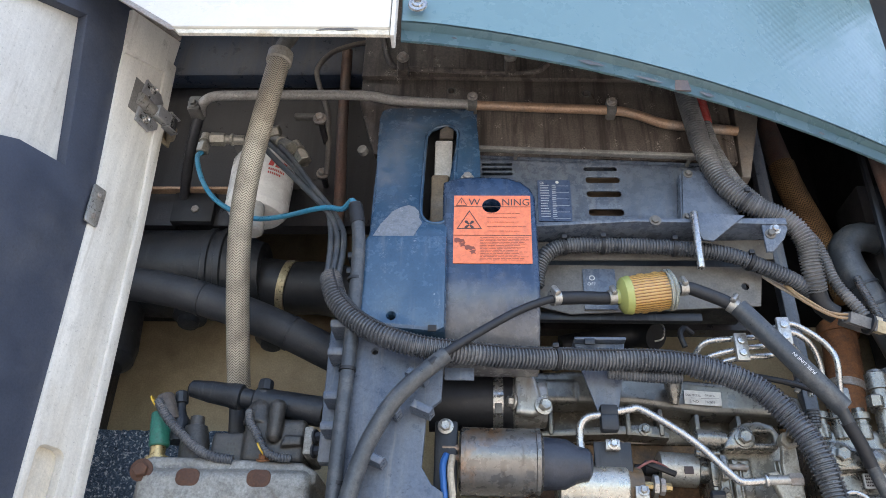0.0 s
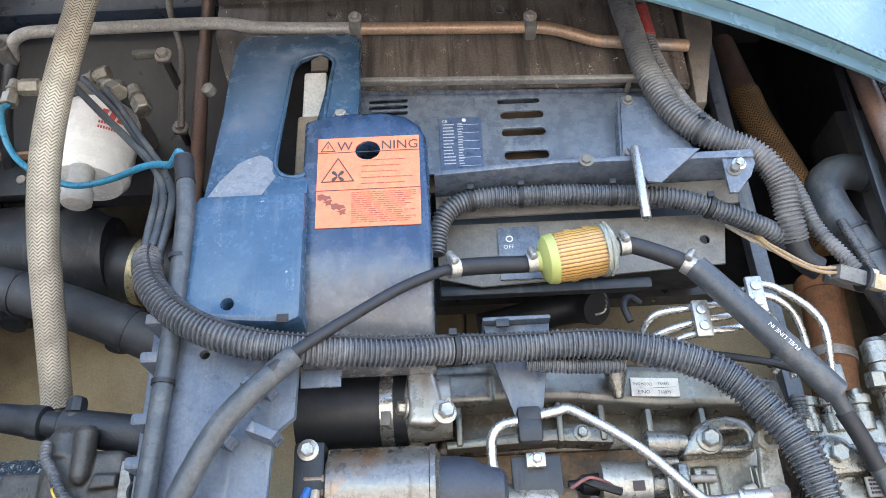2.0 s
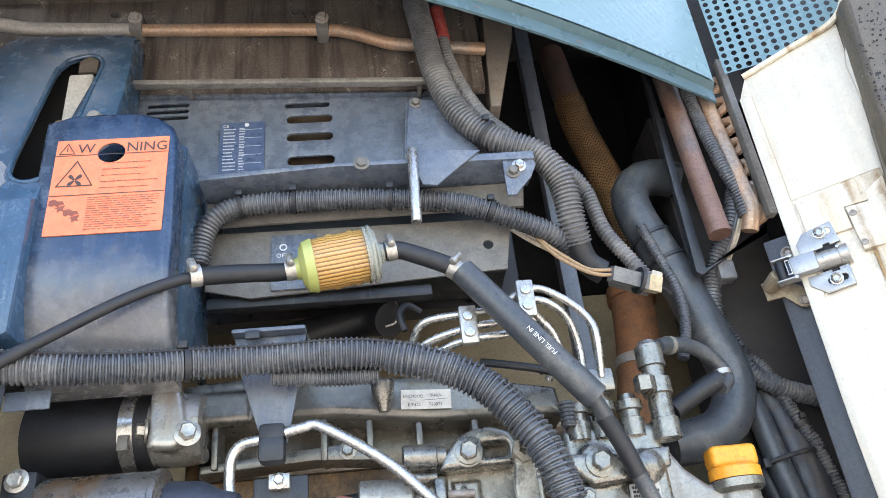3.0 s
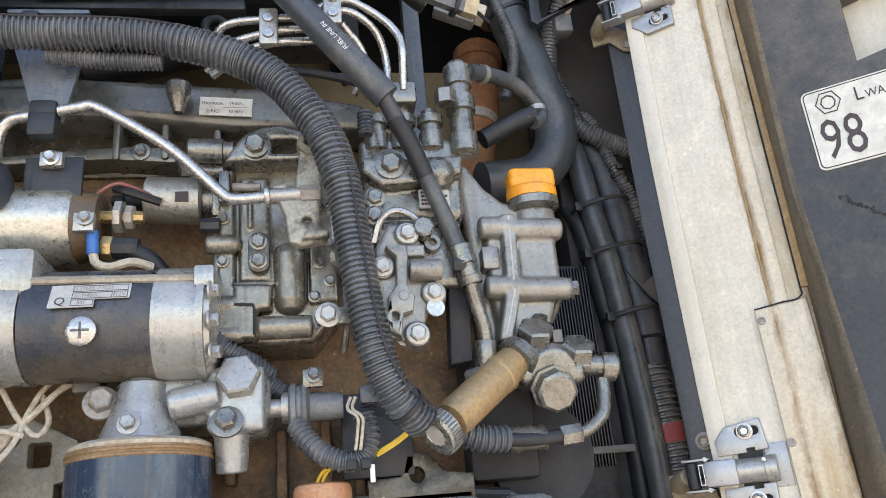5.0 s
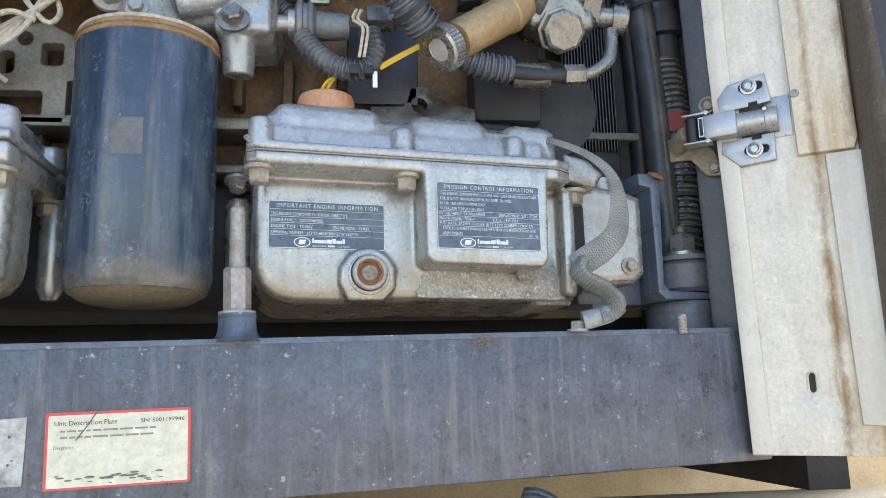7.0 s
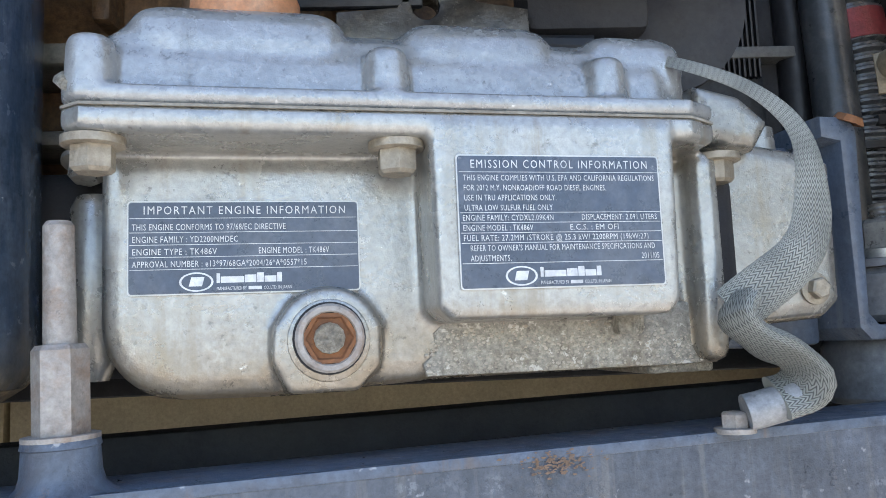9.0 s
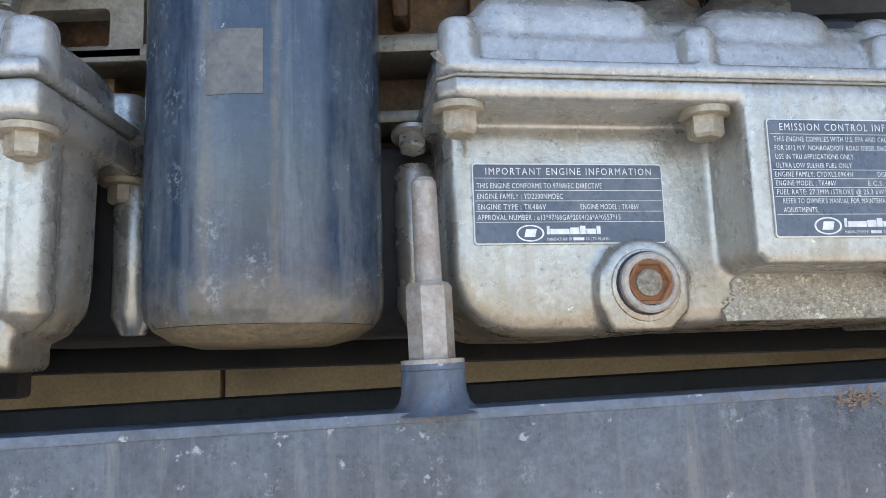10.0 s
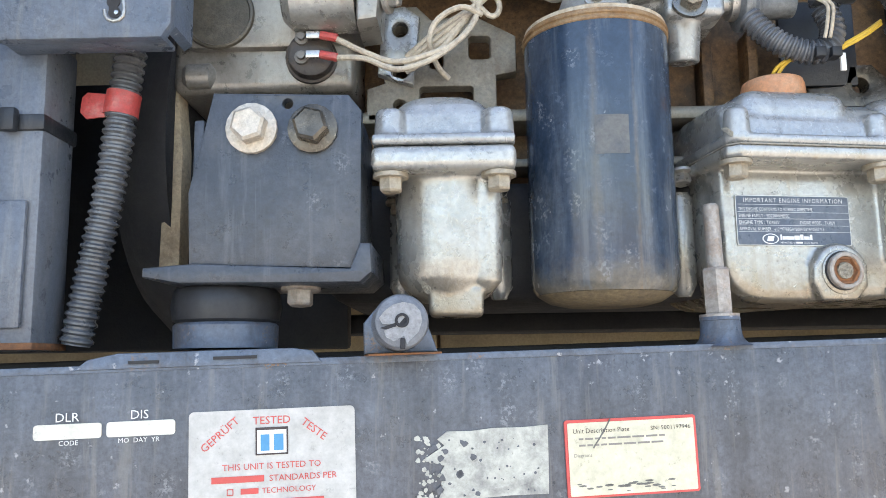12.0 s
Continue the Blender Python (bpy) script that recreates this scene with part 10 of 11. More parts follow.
bolt(gv, (0.4143, 1.1008, 1.9534), (0, -1, 0), 0.0092, 0.008, PUMPGREY, 1.35)
part("top_cylinder", bm_lathe((0.3515, 1.1120, 1.9552), (1, 0, -0.03), [(0, 0.0100), (0.002, 0.0124), (0.0325, 0.0124), (0.0335, 0.0100), (0.042, 0.0095)], 26), PUMPGREY, gv, "grey stop cylinder")
part("rod", bm_cyl((0.3520, 1.1180, 1.9370), (0.3840, 1.1180, 1.9362), 0.0062, 0.001, 14), PUMPGREY, gv)
part("rod", bm_cyl((0.3920, 1.1150, 1.9185), (0.4180, 1.1150, 1.9180), 0.0040, 0.001, 12), RUSTZINC, gv, "rust-brown rod")
part("rod_guide", bm_box((0.3800, 1.1060, 1.9000), (0.3905, 1.1250, 1.9330), 0.003), PUMPGREY, gv)
part("rod_end", bm_cyl((0.3640, 1.1140, 1.8800), (0.3820, 1.1140, 1.8800), 0.0075, 0.002, 8), BLACK, gv)
for q in (0.4533, 0.4578):
    part("seam", bm_cyl((q, 1.1192, 1.8605), (q - 0.0011, 1.1192, 1.8040), 0.0011, 0.0003, 8), DARKGAP, gv)
part("groove_wire", bm_tube([(0.3955, 1.1075, 1.8018), (0.4080, 1.1072, 1.8012), (0.4123, 1.1072, 1.7980), (0.4132, 1.1070, 1.7720)], 0.0012, 8), DARKGAP, gv)
for x, z0 in ((0.384, 1.790), (0.384, 1.845), (0.384, 1.887), (0.384, 1.918), (0.4645, 1.8095), (0.4790, 1.8240), (0.4790, 1.8600), (0.4790, 1.9000), (0.4700, 1.8420)):
    bolt(gv, (x, 1.1160 if x < 0.4 else 1.1202, z0), (0, -1, 0), 0.0044, 0.0045, PUMPGREY, 1.3)
part("cable_conduit", bm_loom([(0.3538, 1.1250, 1.8039), (0.3695, 1.1120, 1.7805), (0.3845, 1.1080, 1.7653), (0.3984, 1.1120, 1.7559), (0.4106, 1.1250, 1.7515), (0.4241, 1.1400, 1.7431)], 0.009, 0.0046), LOOM, gv, "ribbed conduit below the housing")
oval = part("oval_cover", bm_plate(rounded(0.4066, 1.8318, 0.4258, 1.8712, 0.0090), 1.1100, 1.1200, (), 0.002), GREASY, gv, "oval cover with two screws")
for z0 in (1.8424, 1.8607):
    bolt(oval, (0.4160, 1.1100, z0), (0, -1, 0), 0.0064, 0.005, PUMPGREY, 1.25)
br = cast("lever_bracket", [
    bm_plate([(0.4560, 1.944), (0.4740, 1.943), (0.4735, 1.886), (0.4500, 1.886), (0.4520, 1.915)], 1.0840, 1.0930, (), 0.002),
    bm_plate([(0.4300, 1.9029), (0.4433, 1.9060), (0.4500, 1.8900), (0.4720, 1.8890), (0.4725, 1.8644), (0.4800, 1.8560), (0.4770, 1.8470), (0.4545, 1.8435), (0.4445, 1.8480), (0.4412, 1.8732)], 1.0790, 1.0890, [ring(0.4607, 1.8679, 0.0034, 12)], 0.003),
    bm_plate([(0.4560, 1.8480), (0.4780, 1.8485), (0.4795, 1.8555), (0.4600, 1.8560)], 1.0720, 1.0850, (), 0.002),
], WORNARM, gv, "scuffed blackened lever bracket", 0.0011, 3)
part("eye", bm_lathe((0.4650, 1.094, 1.9455), (0, -1, 0), [(0, 0.0122), (0.016, 0.0122), (0.0172, 0.0108), (0.0172, 0.0062), (0.008, 0.0055), (0.008, 0)], 6, turn=0.25), mat("eye_tan", (0.33, 0.295, 0.235), 0.45, 0.35, dirt=(0.14, 0.11, 0.08), amount=0.4, scale=50), br, "worn hexagon eye")
clip_arm = part("clip_arm", bm_plate([(0.4665, 1.7715), (0.4640, 1.7790), (0.4665, 1.7865), (0.4955, 1.7860), (0.4945, 1.7705)], 1.0760, 1.0830, (), 0.002), PUMPGREY, gv)
bolt(clip_arm, (0.4761, 1.0760, 1.7787), (0, -1, 0), 0.0072, 0.007, ZINC, 1.5)
part("bent_pipe", bm_tube([(0.4915, 1.12, 1.84), (0.4920, 1.10, 1.82), (0.4915, 1.092, 1.79), (0.4905, 1.092, 1.765), (0.4870, 1.10, 1.752)], 0.0034, 10), GREASY, gv)
part("ring", hoop((0.489, 1.098, 1.838), (1, -0.6, 0), 0.0115, 0.005, 0.0035), PUMPGREY, gv)

# ---- injection pump ----
ip = thing("injection_pump", "grey cast injection pump with bolts, hoses and a nameplate", "injection pump", (0.57, 1.15, 1.75))
cast("upper_body", [
    bm_box((0.512, 1.125, 1.885), (0.612, 1.21, 1.975), 0.008, 3),
    bm_plate([(0.512, 1.945), (0.512, 1.930), (0.53, 1.914), (0.560, 1.916), (0.61, 1.926), (0.612, 1.945)], 1.108, 1.13, (), 0.004),
    bm_lathe((0.586, 1.12, 1.928), (0.2, -1, 0.2), [(0, 0.018), (0.008, 0.0175), (0.016, 0.012), (0.019, 0.005), (0.0195, 0)], 24),
    bm_box((0.515, 1.122, 1.815), (0.606, 1.20, 1.884), 0.006, 2),
    bm_lathe((0.5405, 1.112, 1.9345), (0, -1, 0), [(-0.01, 0.021), (0.003, 0.019), (0.0035, 0)], 24),
], PUMPGREY, ip, "cast pump body", 0.0013, 4)
bolt(ip, (0.5405, 1.108, 1.9345), (0, -1, 0), 0.0098, 0.008, PUMPGREY, 1.5)
for x, r, z1 in ((0.530, 0.0125, 2.0), (0.557, 0.0135, 2.02), (0.586, 0.0125, 2.005)):
    part("delivery_valve", bm_lathe((x, 1.13, 1.962), (0, -0.05, 1), [(0, r), (0.018, r), (0.019, r * 0.8), (0.026, r * 0.8), (0.027, r * 1.08), (0.036, r * 1.08), (0.037, r * 0.7), (z1 - 1.962, r * 0.66)], 12), PUMPGREY, ip, "delivery valve")
part("spring_stub", bm_loom([(0.520, 1.12, 1.975), (0.520, 1.118, 2.0)], 0.0085, 0.004), LOOM, ip)
part("banjo_block", bm_box((0.545, 1.108, 2.005), (0.572, 1.135, 2.030), 0.004), PUMPGREY, ip)
part("tall_union", bm_lathe((0.618, 1.125, 1.955), (0, -0.03, 1), [(0, 0.0145), (0.02, 0.0145), (0.021, 0.012), (0.045, 0.012), (0.046, 0.0155), (0.062, 0.0155), (0.063, 0.0115), (0.075, 0.0115), (0.076, 0.0145), (0.098, 0.0145), (0.100, 0.011), (0.104, 0.009), (0.104, 0)], 12), PUMPGREY, ip, "tall stacked union")
part("cap_nut", bm_lathe((0.600, 1.105, 2.0), (0, -0.1, 1), [(0, 0.011), (0.014, 0.011), (0.016, 0.009), (0.016, 0)], 6), PUMPGREY, ip)
part("name_plate", bm_box((0.567, 1.119, 1.894), (0.597, 1.1235, 1.914), 0.0015), PAPER_GREY, ip, "small worn nameplate")
bars(ip, 0.569, 0.595, 1.896, 1.912, 1.1185, 4, INK, 77, 0.6)
for x, z0 in ((0.524, 1.904), (0.523, 1.886), (0.520, 1.826), (0.544, 1.768)):
    bolt(ip, (x, 1.116, z0), (0, -1, 0), 0.0075, 0.006, PUMPGREY, 1.35)
lev = cast("control_cover", [
    bm_plate([(0.5210, 1.8503), (0.5338, 1.8728), (0.5548, 1.8754), (0.5671, 1.8465), (0.5665, 1.8381), (0.5735, 1.8101), (0.5668, 1.7886), (0.5574, 1.7623), (0.5277, 1.7634), (0.5217, 1.8142)], 1.107, 1.123, (), 0.004),
    *(bm_lathe((x, 1.120, z), (0, -1, 0), [(0, 0.0132), (0.0165, 0.0112), (0.017, 0)], 18) for x, z in ((0.5511, 1.8615), (0.5537, 1.7657), (0.5267, 1.8297), (0.5715, 1.8033))),
    bm_plate([(0.5480, 1.850), (0.5660, 1.850), (0.5660, 1.838), (0.5480, 1.838)], 1.1005, 1.11, (), 0.002),
], CASEGREY, ip, "cast control cover", 0.0011, 4)
part("lever", bm_plate([(0.5290, 1.8460), (0.5304, 1.8480), (0.5370, 1.8455), (0.5420, 1.8490), (0.5482, 1.8470), (0.5496, 1.8366), (0.5468, 1.8093), (0.5530, 1.7984), (0.5507, 1.7850), (0.5417, 1.7826), (0.5389, 1.7618), (0.5284, 1.7674), (0.5289, 1.7991), (0.5371, 1.8096), (0.5383, 1.8369)], 1.0945, 1.1045, [ring(0.5340, 1.7808, 0.0038, 14)], 0.0028), CASEGREY, lev, "grey forked control lever")
part("lever_pivot", bm_lathe((0.5430, 1.0945, 1.7990), (0, -1, 0), [(0, 0.0048), (0.0008, 0.0042), (0.001, 0)], 16), CASEGREY, lev)
part("hub", bm_cyl((0.5500, 1.1000, 1.8245), (0.5800, 1.1000, 1.8238), 0.0100, 0.002, 22), CASEGREY, lev)
for x, z0, r in ((0.5511, 1.8615, 0.0075), (0.5267, 1.8297, 0.0072), (0.5715, 1.8033, 0.0070), (0.5537, 1.7657, 0.0075)):
    bolt(lev, (x, 1.1034, z0), (0, -1, 0), r, 0.006, ZINC, 1.35)
part("ball_stud", bm_lathe((0.5665, 1.112, 1.8670), (0, -1, 0), [(0, 0.0102), (0.012, 0.0102), (0.0135, 0.0085), (0.0135, 0)], 8), PUMPGREY, lev)
part("ring_eye", hoop((0.5716, 1.104, 1.789), (0.1, -1, 0), 0.006, 0.004, 0.0022), STEEL, lev)
part("lock_nut", bm_cyl((0.592, 1.11, 1.832), (0.604, 1.11, 1.832), 0.0085, 0.001, 6), BLACK, ip)
part("spill_pipe", bm_tube([(0.521, 1.115, 1.858), (0.528, 1.108, 1.878), (0.542, 1.105, 1.886), (0.557, 1.105, 1.880), (0.566, 1.105, 1.868)], 0.0034, 10), STEEL, ip, "thin spill pipe")
part("allen_plug", bm_lathe((0.5755, 1.128, 1.8560), (0, -1, 0), [(0, 0.0085), (0.014, 0.0085), (0.015, 0.0078), (0.015, 0.0042), (0.009, 0.0040), (0.009, 0)], 18), PUMPGREY, ip)
# Dark plate put in as the shadow beside the pump.
part("shadow_plate", bm_plate([(0.590, 1.835), (0.610, 1.83), (0.606, 1.745), (0.585, 1.742)], 1.13, 1.15, (), 0.003), DARKGAP, ip)
rt = thing("return_hose", "black return hose with spring clips curling over the pump", "hose", (0.68, 1.18, 2.0))
part("hose", bm_tube([(0.634, 1.135, 2.058), (0.655, 1.15, 2.065), (0.690, 1.17, 2.066), (0.718, 1.185, 2.050), (0.722, 1.185, 2.030), (0.710, 1.18, 2.022)], 0.0085, 14), HOSE, rt)
part("hose", bm_tube([(0.712, 1.182, 2.032), (0.690, 1.18, 2.022), (0.668, 1.18, 2.010), (0.650, 1.18, 2.0)], 0.011, 14), RUBBER, rt)
part("stub", bm_cyl((0.622, 1.128, 2.054), (0.642, 1.142, 2.062), 0.006, 0.001, 12), PUMPGREY, rt)
for p in ((0.652, 1.149, 2.064), (0.719, 1.185, 2.040)):
    part("spring_clip", hoop(p, (0.6, 0.4, 0.1) if p[0] < 0.7 else (0, 0, 1), 0.0088, 0.006, 0.0016), ZINC, rt)

# ---- timing case with the orange cap ----
tc = thing("timing_case", "grey cast timing case with an orange oil filler cap", "timing case", (0.67, 1.18, 1.76))
bosses = [bm_lathe((x0, 1.145, z0), (1, 0, -0.03), [(0, 0.008), (0.003, 0.0115), (x1 - x0 - 0.003, 0.0115), (x1 - x0, 0.009)], 20) for x0, x1, z0 in ((0.627, 0.660, 1.882), (0.627, 0.665, 1.819), (0.655, 0.712, 1.879), (0.655, 0.713, 1.816))]
cast("case", [
    bm_plate([(0.610, 1.965), (0.626, 1.960), (0.642, 1.934), (0.660, 1.918), (0.708, 1.905), (0.712, 1.812), (0.700, 1.790), (0.672, 1.755), (0.625, 1.750), (0.622, 1.84)], 1.160, 1.25, (), 0.007),
    bm_box((0.662, 1.143, 1.814), (0.706, 1.20, 1.886), 0.008, 3), bm_box((0.634, 1.147, 1.816), (0.660, 1.20, 1.888), 0.006, 3),
    bm_plate([(0.634, 1.82), (0.706, 1.82), (0.688, 1.772), (0.640, 1.760)], 1.150, 1.20, (), 0.006),
    bm_plate([(0.650, 1.893), (0.664, 1.893), (0.661, 1.812), (0.648, 1.764), (0.634, 1.764), (0.648, 1.82)], 1.135, 1.17, (), 0.002),
    bm_lathe((0.692, 1.172, 1.880), (0, -0.05, 1), [(0, 0.024), (0.030, 0.023), (0.032, 0)], 24), *bosses,
], CASEGREY, tc, "weathered cast case with bolt bosses")
part("parting_line", bm_plate([(0.6562, 1.890), (0.6576, 1.890), (0.6550, 1.812), (0.6415, 1.768), (0.6401, 1.768), (0.6535, 1.812)], 1.1345, 1.1365), PAPER_GREY, tc, "pale sealant line")
bolt(tc, (0.713, 1.147, 1.815), (1, -0.3, 0), 0.008, 0.007, PUMPGREY)
part("small_pad", bm_box((0.628, 1.143, 1.838), (0.646, 1.165, 1.862), 0.003), CASEGREY, tc)
part("filler_neck", bm_lathe((0.692, 1.165, 1.905), (0, -0.05, 1), [(0, 0.022), (0.004, 0.0275), (0.012, 0.0275), (0.013, 0.025)], 28), PUMPGREY, tc)
oc = part("oil_cap", bm_lathe((0.692, 1.164, 1.918), (0, -0.05, 1), [(0, 0.0265), (0.010, 0.0265), (0.012, 0.025), (0.0125, 0)], 30), ORANGE, tc, "bright orange filler cap")
part("cap_grip", bm_box((0.6675, 1.150, 1.9285), (0.717, 1.178, 1.952), 0.006, 3), ORANGE, oc)
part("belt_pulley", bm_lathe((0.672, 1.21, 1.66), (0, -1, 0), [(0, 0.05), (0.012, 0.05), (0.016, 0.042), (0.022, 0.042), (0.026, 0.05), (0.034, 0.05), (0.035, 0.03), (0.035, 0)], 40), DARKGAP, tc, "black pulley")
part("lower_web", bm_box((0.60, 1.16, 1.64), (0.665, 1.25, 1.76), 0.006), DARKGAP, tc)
part("inspection_stub", bm_cyl((0.630, 1.13, 1.672), (0.665, 1.13, 1.672), 0.012, 0.002, 16), GREASY, tc)

# ---- feed pump with its primer ----
fp = thing("feed_pump", "grey fuel feed pump with a brass hand primer", "fuel pump", (0.66, 1.13, 1.66))
cast("body", [
    bm_box((0.645, 1.125, 1.718), (0.712, 1.175, 1.760), 0.010, 3),
    bm_lathe((0.680, 1.15, 1.735), (0, -1, -0.2), [(0, 0.028), (0.02, 0.026), (0.026, 0.02), (0.027, 0)], 26),
    bm_cyl((0.708, 1.142, 1.738), (0.745, 1.135, 1.732), 0.0105, 0.002, 14),
], PUMPGREY, fp, "cast pump body", 0.0012, 4)
for x, z0, r in ((0.667, 1.768, 0.0175), (0.7055, 1.750, 0.0165)):
    part("hex_plug", bm_lathe((x, 1.140, z0 - 0.008), (0.05, -0.75, 0.65), [(0, r * 1.08), (0.004, r * 1.08), (0.005, r), (0.018, r), (0.020, r * 0.85), (0.0205, 0)], 6), PUMPGREY, fp, "large hexagon plug")
part("low_hex", bm_lathe((0.676, 1.128, 1.716), (0.05, -0.8, -0.45), [(0, 0.0215), (0.003, 0.0215), (0.004, 0.019), (0.016, 0.019), (0.018, 0.016), (0.0185, 0)], 8), PUMPGREY, fp, "lower octagon plug")
part("banjo", hoop((0.735, 1.137, 1.733), (1, -0.1, -0.1), 0.0108, 0.012, 0.003), PUMPGREY, fp)
part("flange_bolt", bm_lathe((0.678, 1.15, 1.778), (0, -0.6, 0.8), [(0, 0.011), (0.004, 0.011), (0.005, 0.0075), (0.012, 0.0075), (0.0125, 0)], 6), PUMPGREY, fp)
part("tag", bm_box((0.683, 1.126, 1.757), (0.692, 1.1285, 1.769), 0.0005), DUSTY, fp)
part("pipe", bm_tube([(0.728, 1.137, 1.722), (0.726, 1.135, 1.705), (0.720, 1.13, 1.688), (0.705, 1.128, 1.676), (0.692, 1.126, 1.672)], 0.0062, 12), PUMPGREY, fp, "bent steel pipe")
part("pipe_nut", bm_cyl((0.696, 1.127, 1.673), (0.676, 1.125, 1.671), 0.0095, 0.001, 6), PUMPGREY, fp)
part("hose", bm_tube([(0.680, 1.125, 1.671), (0.650, 1.123, 1.670), (0.62, 1.122, 1.672), (0.59, 1.125, 1.678)], 0.0065, 12), RUBBER, fp)
part("conduit", bm_loom([(0.628, 1.118, 1.671), (0.60, 1.115, 1.674), (0.575, 1.115, 1.684), (0.562, 1.12, 1.695)], 0.0125, 0.0055), LOOM, fp, "split ribbed conduit")
pd = (Vector((0.547, 1.082, 1.664)) - Vector((0.648, 1.135, 1.745))).normalized()
P0 = Vector((0.648, 1.135, 1.745))
part("primer_body", bm_lathe(P0, pd, [(0, 0.0165), (0.022, 0.0165), (0.024, 0.0185), (0.030, 0.0185), (0.032, 0.0172), (0.092, 0.0172), (0.094, 0.0160), (0.100, 0.0160), (0.101, 0.009), (0.108, 0.009)], 30), PRIMER, fp, "tarnished brass primer barrel")
part("primer_collar", bm_lathe(P0 + pd * -0.006, pd, [(0, 0.021), (0.012, 0.021), (0.013, 0.018)], 28), PUMPGREY, fp)
kn = part("primer_knob", bm_lathe(P0 + pd * 0.104, pd, [(0, 0.012), (0.004, 0.012), (0.005, 0.0195), (0.016, 0.0195), (0.018, 0.0175), (0.018, 0.0105), (0.0165, 0.0095), (0.0165, 0)], 40), mat("knob_metal", (0.42, 0.41, 0.38), 0.25, 0.85, dirt=(0.3, 0.28, 0.22), amount=0.45, scale=60), fp, "knurled black primer knob")
xx, yy, zz = frame_on(pd)
kb = bmesh.new()
for k in range(36):
    a = 2 * math.pi * k / 36
    d = (xx * math.cos(a) + yy * math.sin(a)) * 0.0196
    q = P0 + pd * 0.110 + d
    bm_sweep([q, q + pd * 0.010], 0.0009, 5, kb)
part("knurling", kb, DUSTY, kn)
part("knob_centre", bm_lathe(P0 + pd * 0.1205, pd, [(0, 0.0105), (0.001, 0.0098), (0.0012, 0)], 22), PAPER_GREY, kn, "pale centre disc")
dt = thing("feed_tube", "grey steel feed tube with a union from the pump", "pipe", (0.61, 1.12, 1.74))
part("union", bm_lathe((0.600, 1.112, 1.850), (0.25, 0.1, -1), [(0, 0.0115), (0.018, 0.0125), (0.019, 0.0100), (0.030, 0.0100), (0.031, 0.0122), (0.038, 0.0115)], 16), PUMPGREY, dt)
part("tube", bm_tube([(0.607, 1.115, 1.82), (0.611, 1.12, 1.80), (0.618, 1.125, 1.775), (0.619, 1.128, 1.755), (0.617, 1.13, 1.735)], 0.0068, 12), PUMPGREY, dt)
part("sleeve_nut", bm_cyl((0.6185, 1.127, 1.762), (0.617, 1.13, 1.735), 0.010, 0.001, 14), PUMPGREY, dt)
part("banjo_bolt", bm_cyl((0.600, 1.135, 1.726), (0.625, 1.125, 1.730), 0.0125, 0.002, 8), PUMPGREY, dt)

# ---- small wiring round the filter head ----
sw2 = thing("sensor_wiring", "short ribbed wiring with plugs, white and yellow wires", "wiring", (0.49, 1.12, 1.65))
part("conduit", bm_loom([(0.36, 1.15, 1.765), (0.39, 1.145, 1.752), (0.42, 1.14, 1.738), (0.44, 1.145, 1.722)], 0.0095, 0.0046), LOOM, sw2, "ribbed conduit")
part("conduit", bm_loom([(0.446, 1.115, 1.697), (0.456, 1.11, 1.680), (0.470, 1.105, 1.667), (0.487, 1.103, 1.661), (0.500, 1.103, 1.664), (0.507, 1.105, 1.680), (0.503, 1.108, 1.698)], 0.0098, 0.0046), LOOM, sw2, "ribbed conduit")
part("plug", bm_box((0.500, 1.105, 1.708), (0.526, 1.13, 1.724), 0.003), LOOM, sw2, "grey plug")
part("plug_tip", bm_box((0.526, 1.108, 1.710), (0.536, 1.127, 1.722), 0.002), LOOM_DUST, sw2)
part("black_plate", bm_box((0.484, 1.150, 1.650), (0.548, 1.156, 1.725), 0.002), BLACK, sw2, "black backing plate")
for dx in (0, 0.004):
    part("white_wire", bm_tube([(0.492 + dx, 1.095, 1.712), (0.489 + dx, 1.093, 1.702), (0.497 + dx, 1.09, 1.694), (0.496 + dx, 1.09, 1.680), (0.494 + dx, 1.092, 1.668)], 0.0014, 8), WIRE, sw2)
    part("yellow_wire", bm_tube([(0.512, 1.105, 1.664 + dx * 0.6), (0.528, 1.10, 1.672 + dx * 0.6), (0.545, 1.105, 1.684 + dx * 0.6)], 0.0015, 8), YELLOW, sw2)
    part("yellow_wire", bm_tube([(0.478, 1.107, 1.660), (0.466 + dx, 1.115, 1.654), (0.460 + dx, 1.12, 1.640), (0.459 + dx, 1.125, 1.625)], 0.0015, 8), YELLOW, sw2)
for x in (0.490, 0.502):
    part("tie", bm_box((x - 0.004, 1.090, 1.653), (x + 0.004, 1.102, 1.661), 0.001), RUBBER, sw2)
part("white_tag", bm_box((0.505, 1.092, 1.642), (0.509, 1.095, 1.656), 0.0005), INKWHITE, sw2)
wl2 = thing("wire_bundle", "bundle of dirty beige wires sagging behind the oil filter", "wiring", (0.23, 1.12, 1.68))
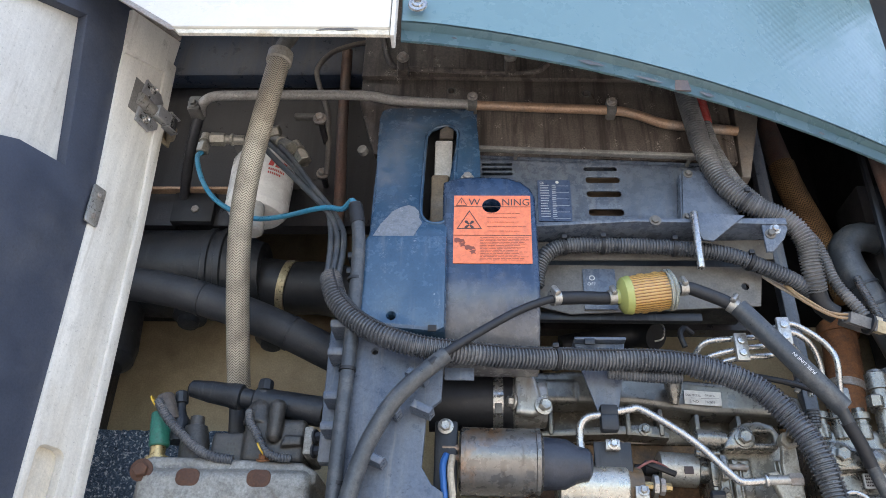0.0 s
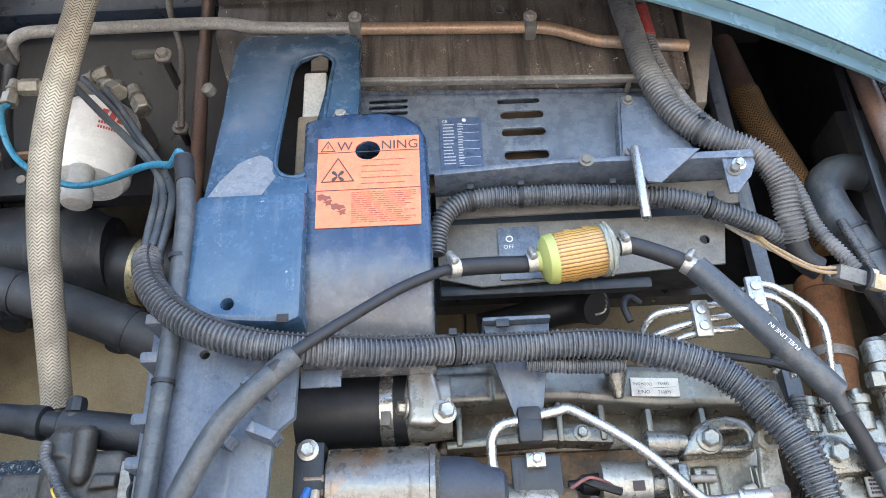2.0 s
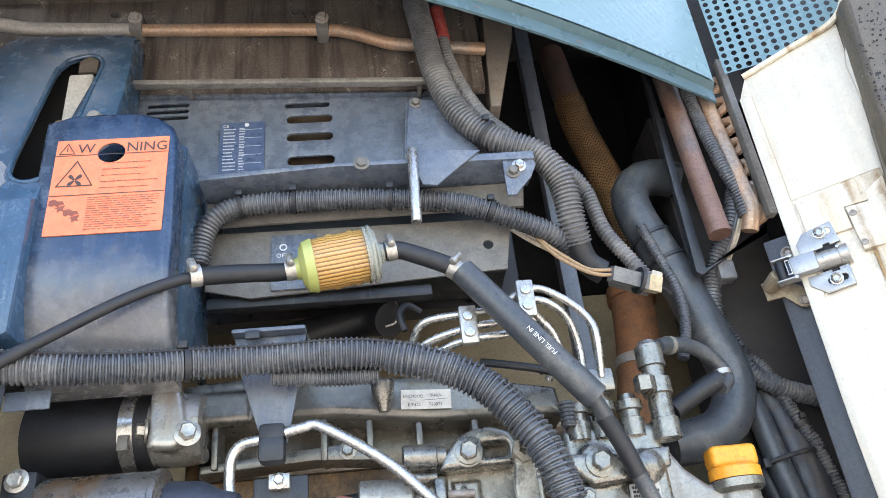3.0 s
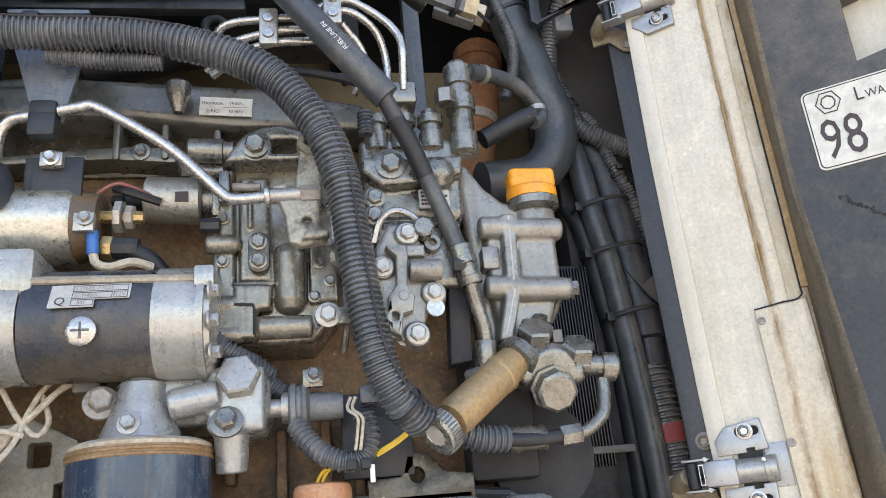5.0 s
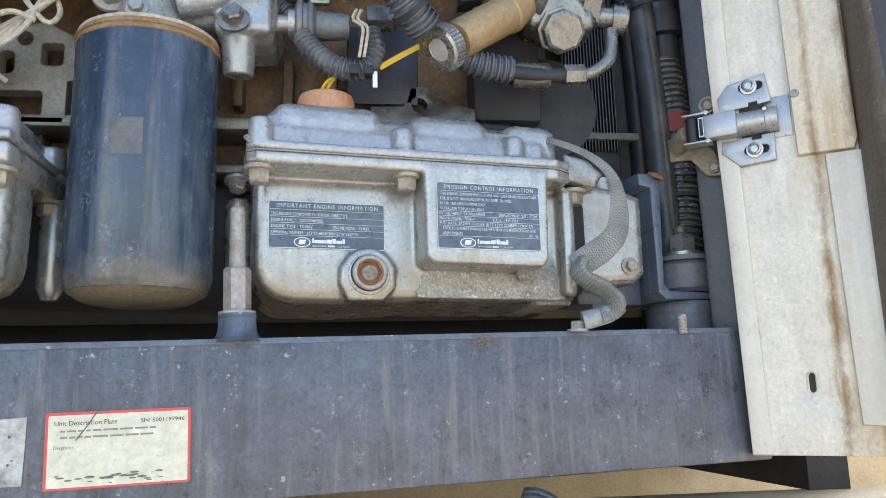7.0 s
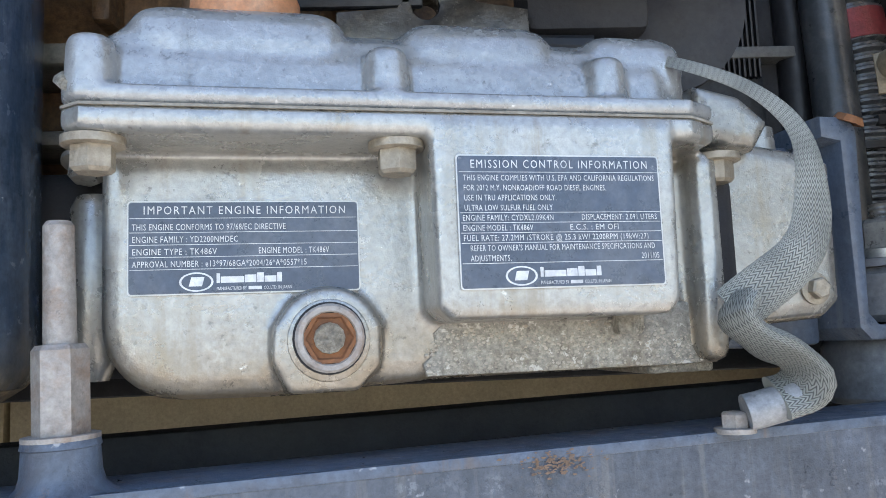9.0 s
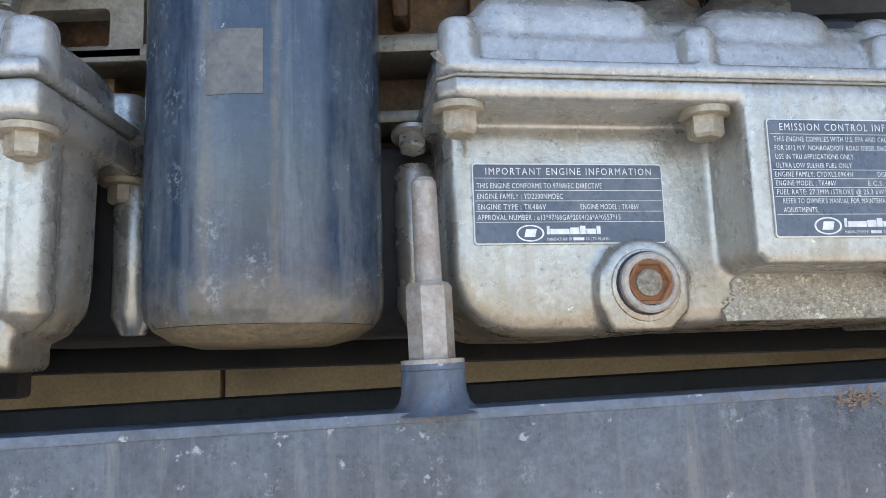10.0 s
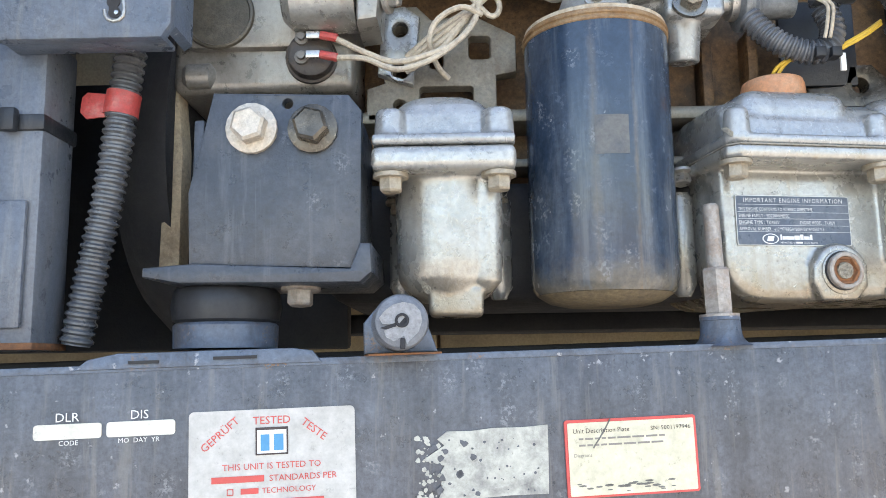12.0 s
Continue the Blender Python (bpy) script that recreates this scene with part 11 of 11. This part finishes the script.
for k in range(4):
    part("wire", bm_tube([(0.262, 1.13, 1.752 - 0.002 * k), (0.250, 1.12, 1.735), (0.240 - 0.004 * k, 1.115, 1.722 - 0.004 * k), (0.222 - 0.002 * k, 1.112, 1.706 - 0.004 * k), (0.196, 1.115, 1.690 - 0.006 * k), (0.170, 1.125, 1.672 - 0.004 * k)], 0.0026, 8), WIRE, wl2)
part("bracket", bm_box((0.262, 1.12, 1.735), (0.285, 1.14, 1.752), 0.002), DUSTY, wl2)

# ---- post, cable tie and taped loom at the left end of the beam ----
ps = thing("frame_post", "blue-grey square steel post beside the engine", "post", (-0.09, 1.06, 1.437))
part("tube", bm_box((-0.122, 1.040, 1.4375), (-0.079, 1.085, 1.66), 0.003), FRAME, ps)
part("cover_plate", bm_box((-0.1235, 1.035, 1.452), (-0.0855, 1.0395, 1.540), 0.002), FRAME, ps, "riveted cover plate")
part("tie_band", bm_box((-0.1235, 1.0375, 1.590), (-0.0775, 1.0865, 1.602), 0.002), BLACK, ps, "black cable tie")
part("tie_lock", bm_box((-0.106, 1.030, 1.588), (-0.095, 1.038, 1.605), 0.002), BLACK, ps)
part("rust_edge", bm_box((-0.1235, 1.0385, 1.4376), (-0.0775, 1.0865, 1.4425), 0.001), RUST, ps)
solo("left_panel", bm_box((-0.64, 1.10, 1.4375), (-0.118, 1.12, 1.70), 0.004), BLACK, "black lower panel beside the post", "panel", "structure")
rl = loom("wiring_loom", [(-0.030, 1.075, 1.70), (-0.034, 1.075, 1.665), (-0.039, 1.075, 1.620), (-0.0455, 1.075, 1.560), (-0.0555, 1.075, 1.499), (-0.0655, 1.075, 1.441)], 0.0118, "ribbed grey loom beside the post with red tape", (), LOOM, 0.0062)
part("red_tape", bm_tube([(-0.0382, 1.075, 1.628), (-0.0398, 1.075, 1.618), (-0.0408, 1.075, 1.608)], 0.0126, 18), REDTAPE, rl, "faded red tape band")
part("tape_flag", bm_plate([(-0.068, 1.624), (-0.064, 1.628), (-0.049, 1.6265), (-0.0495, 1.609), (-0.064, 1.6075), (-0.069, 1.613)], 1.070, 1.0715, (), 0.0005), REDTAPE, rl, "red tape flag")
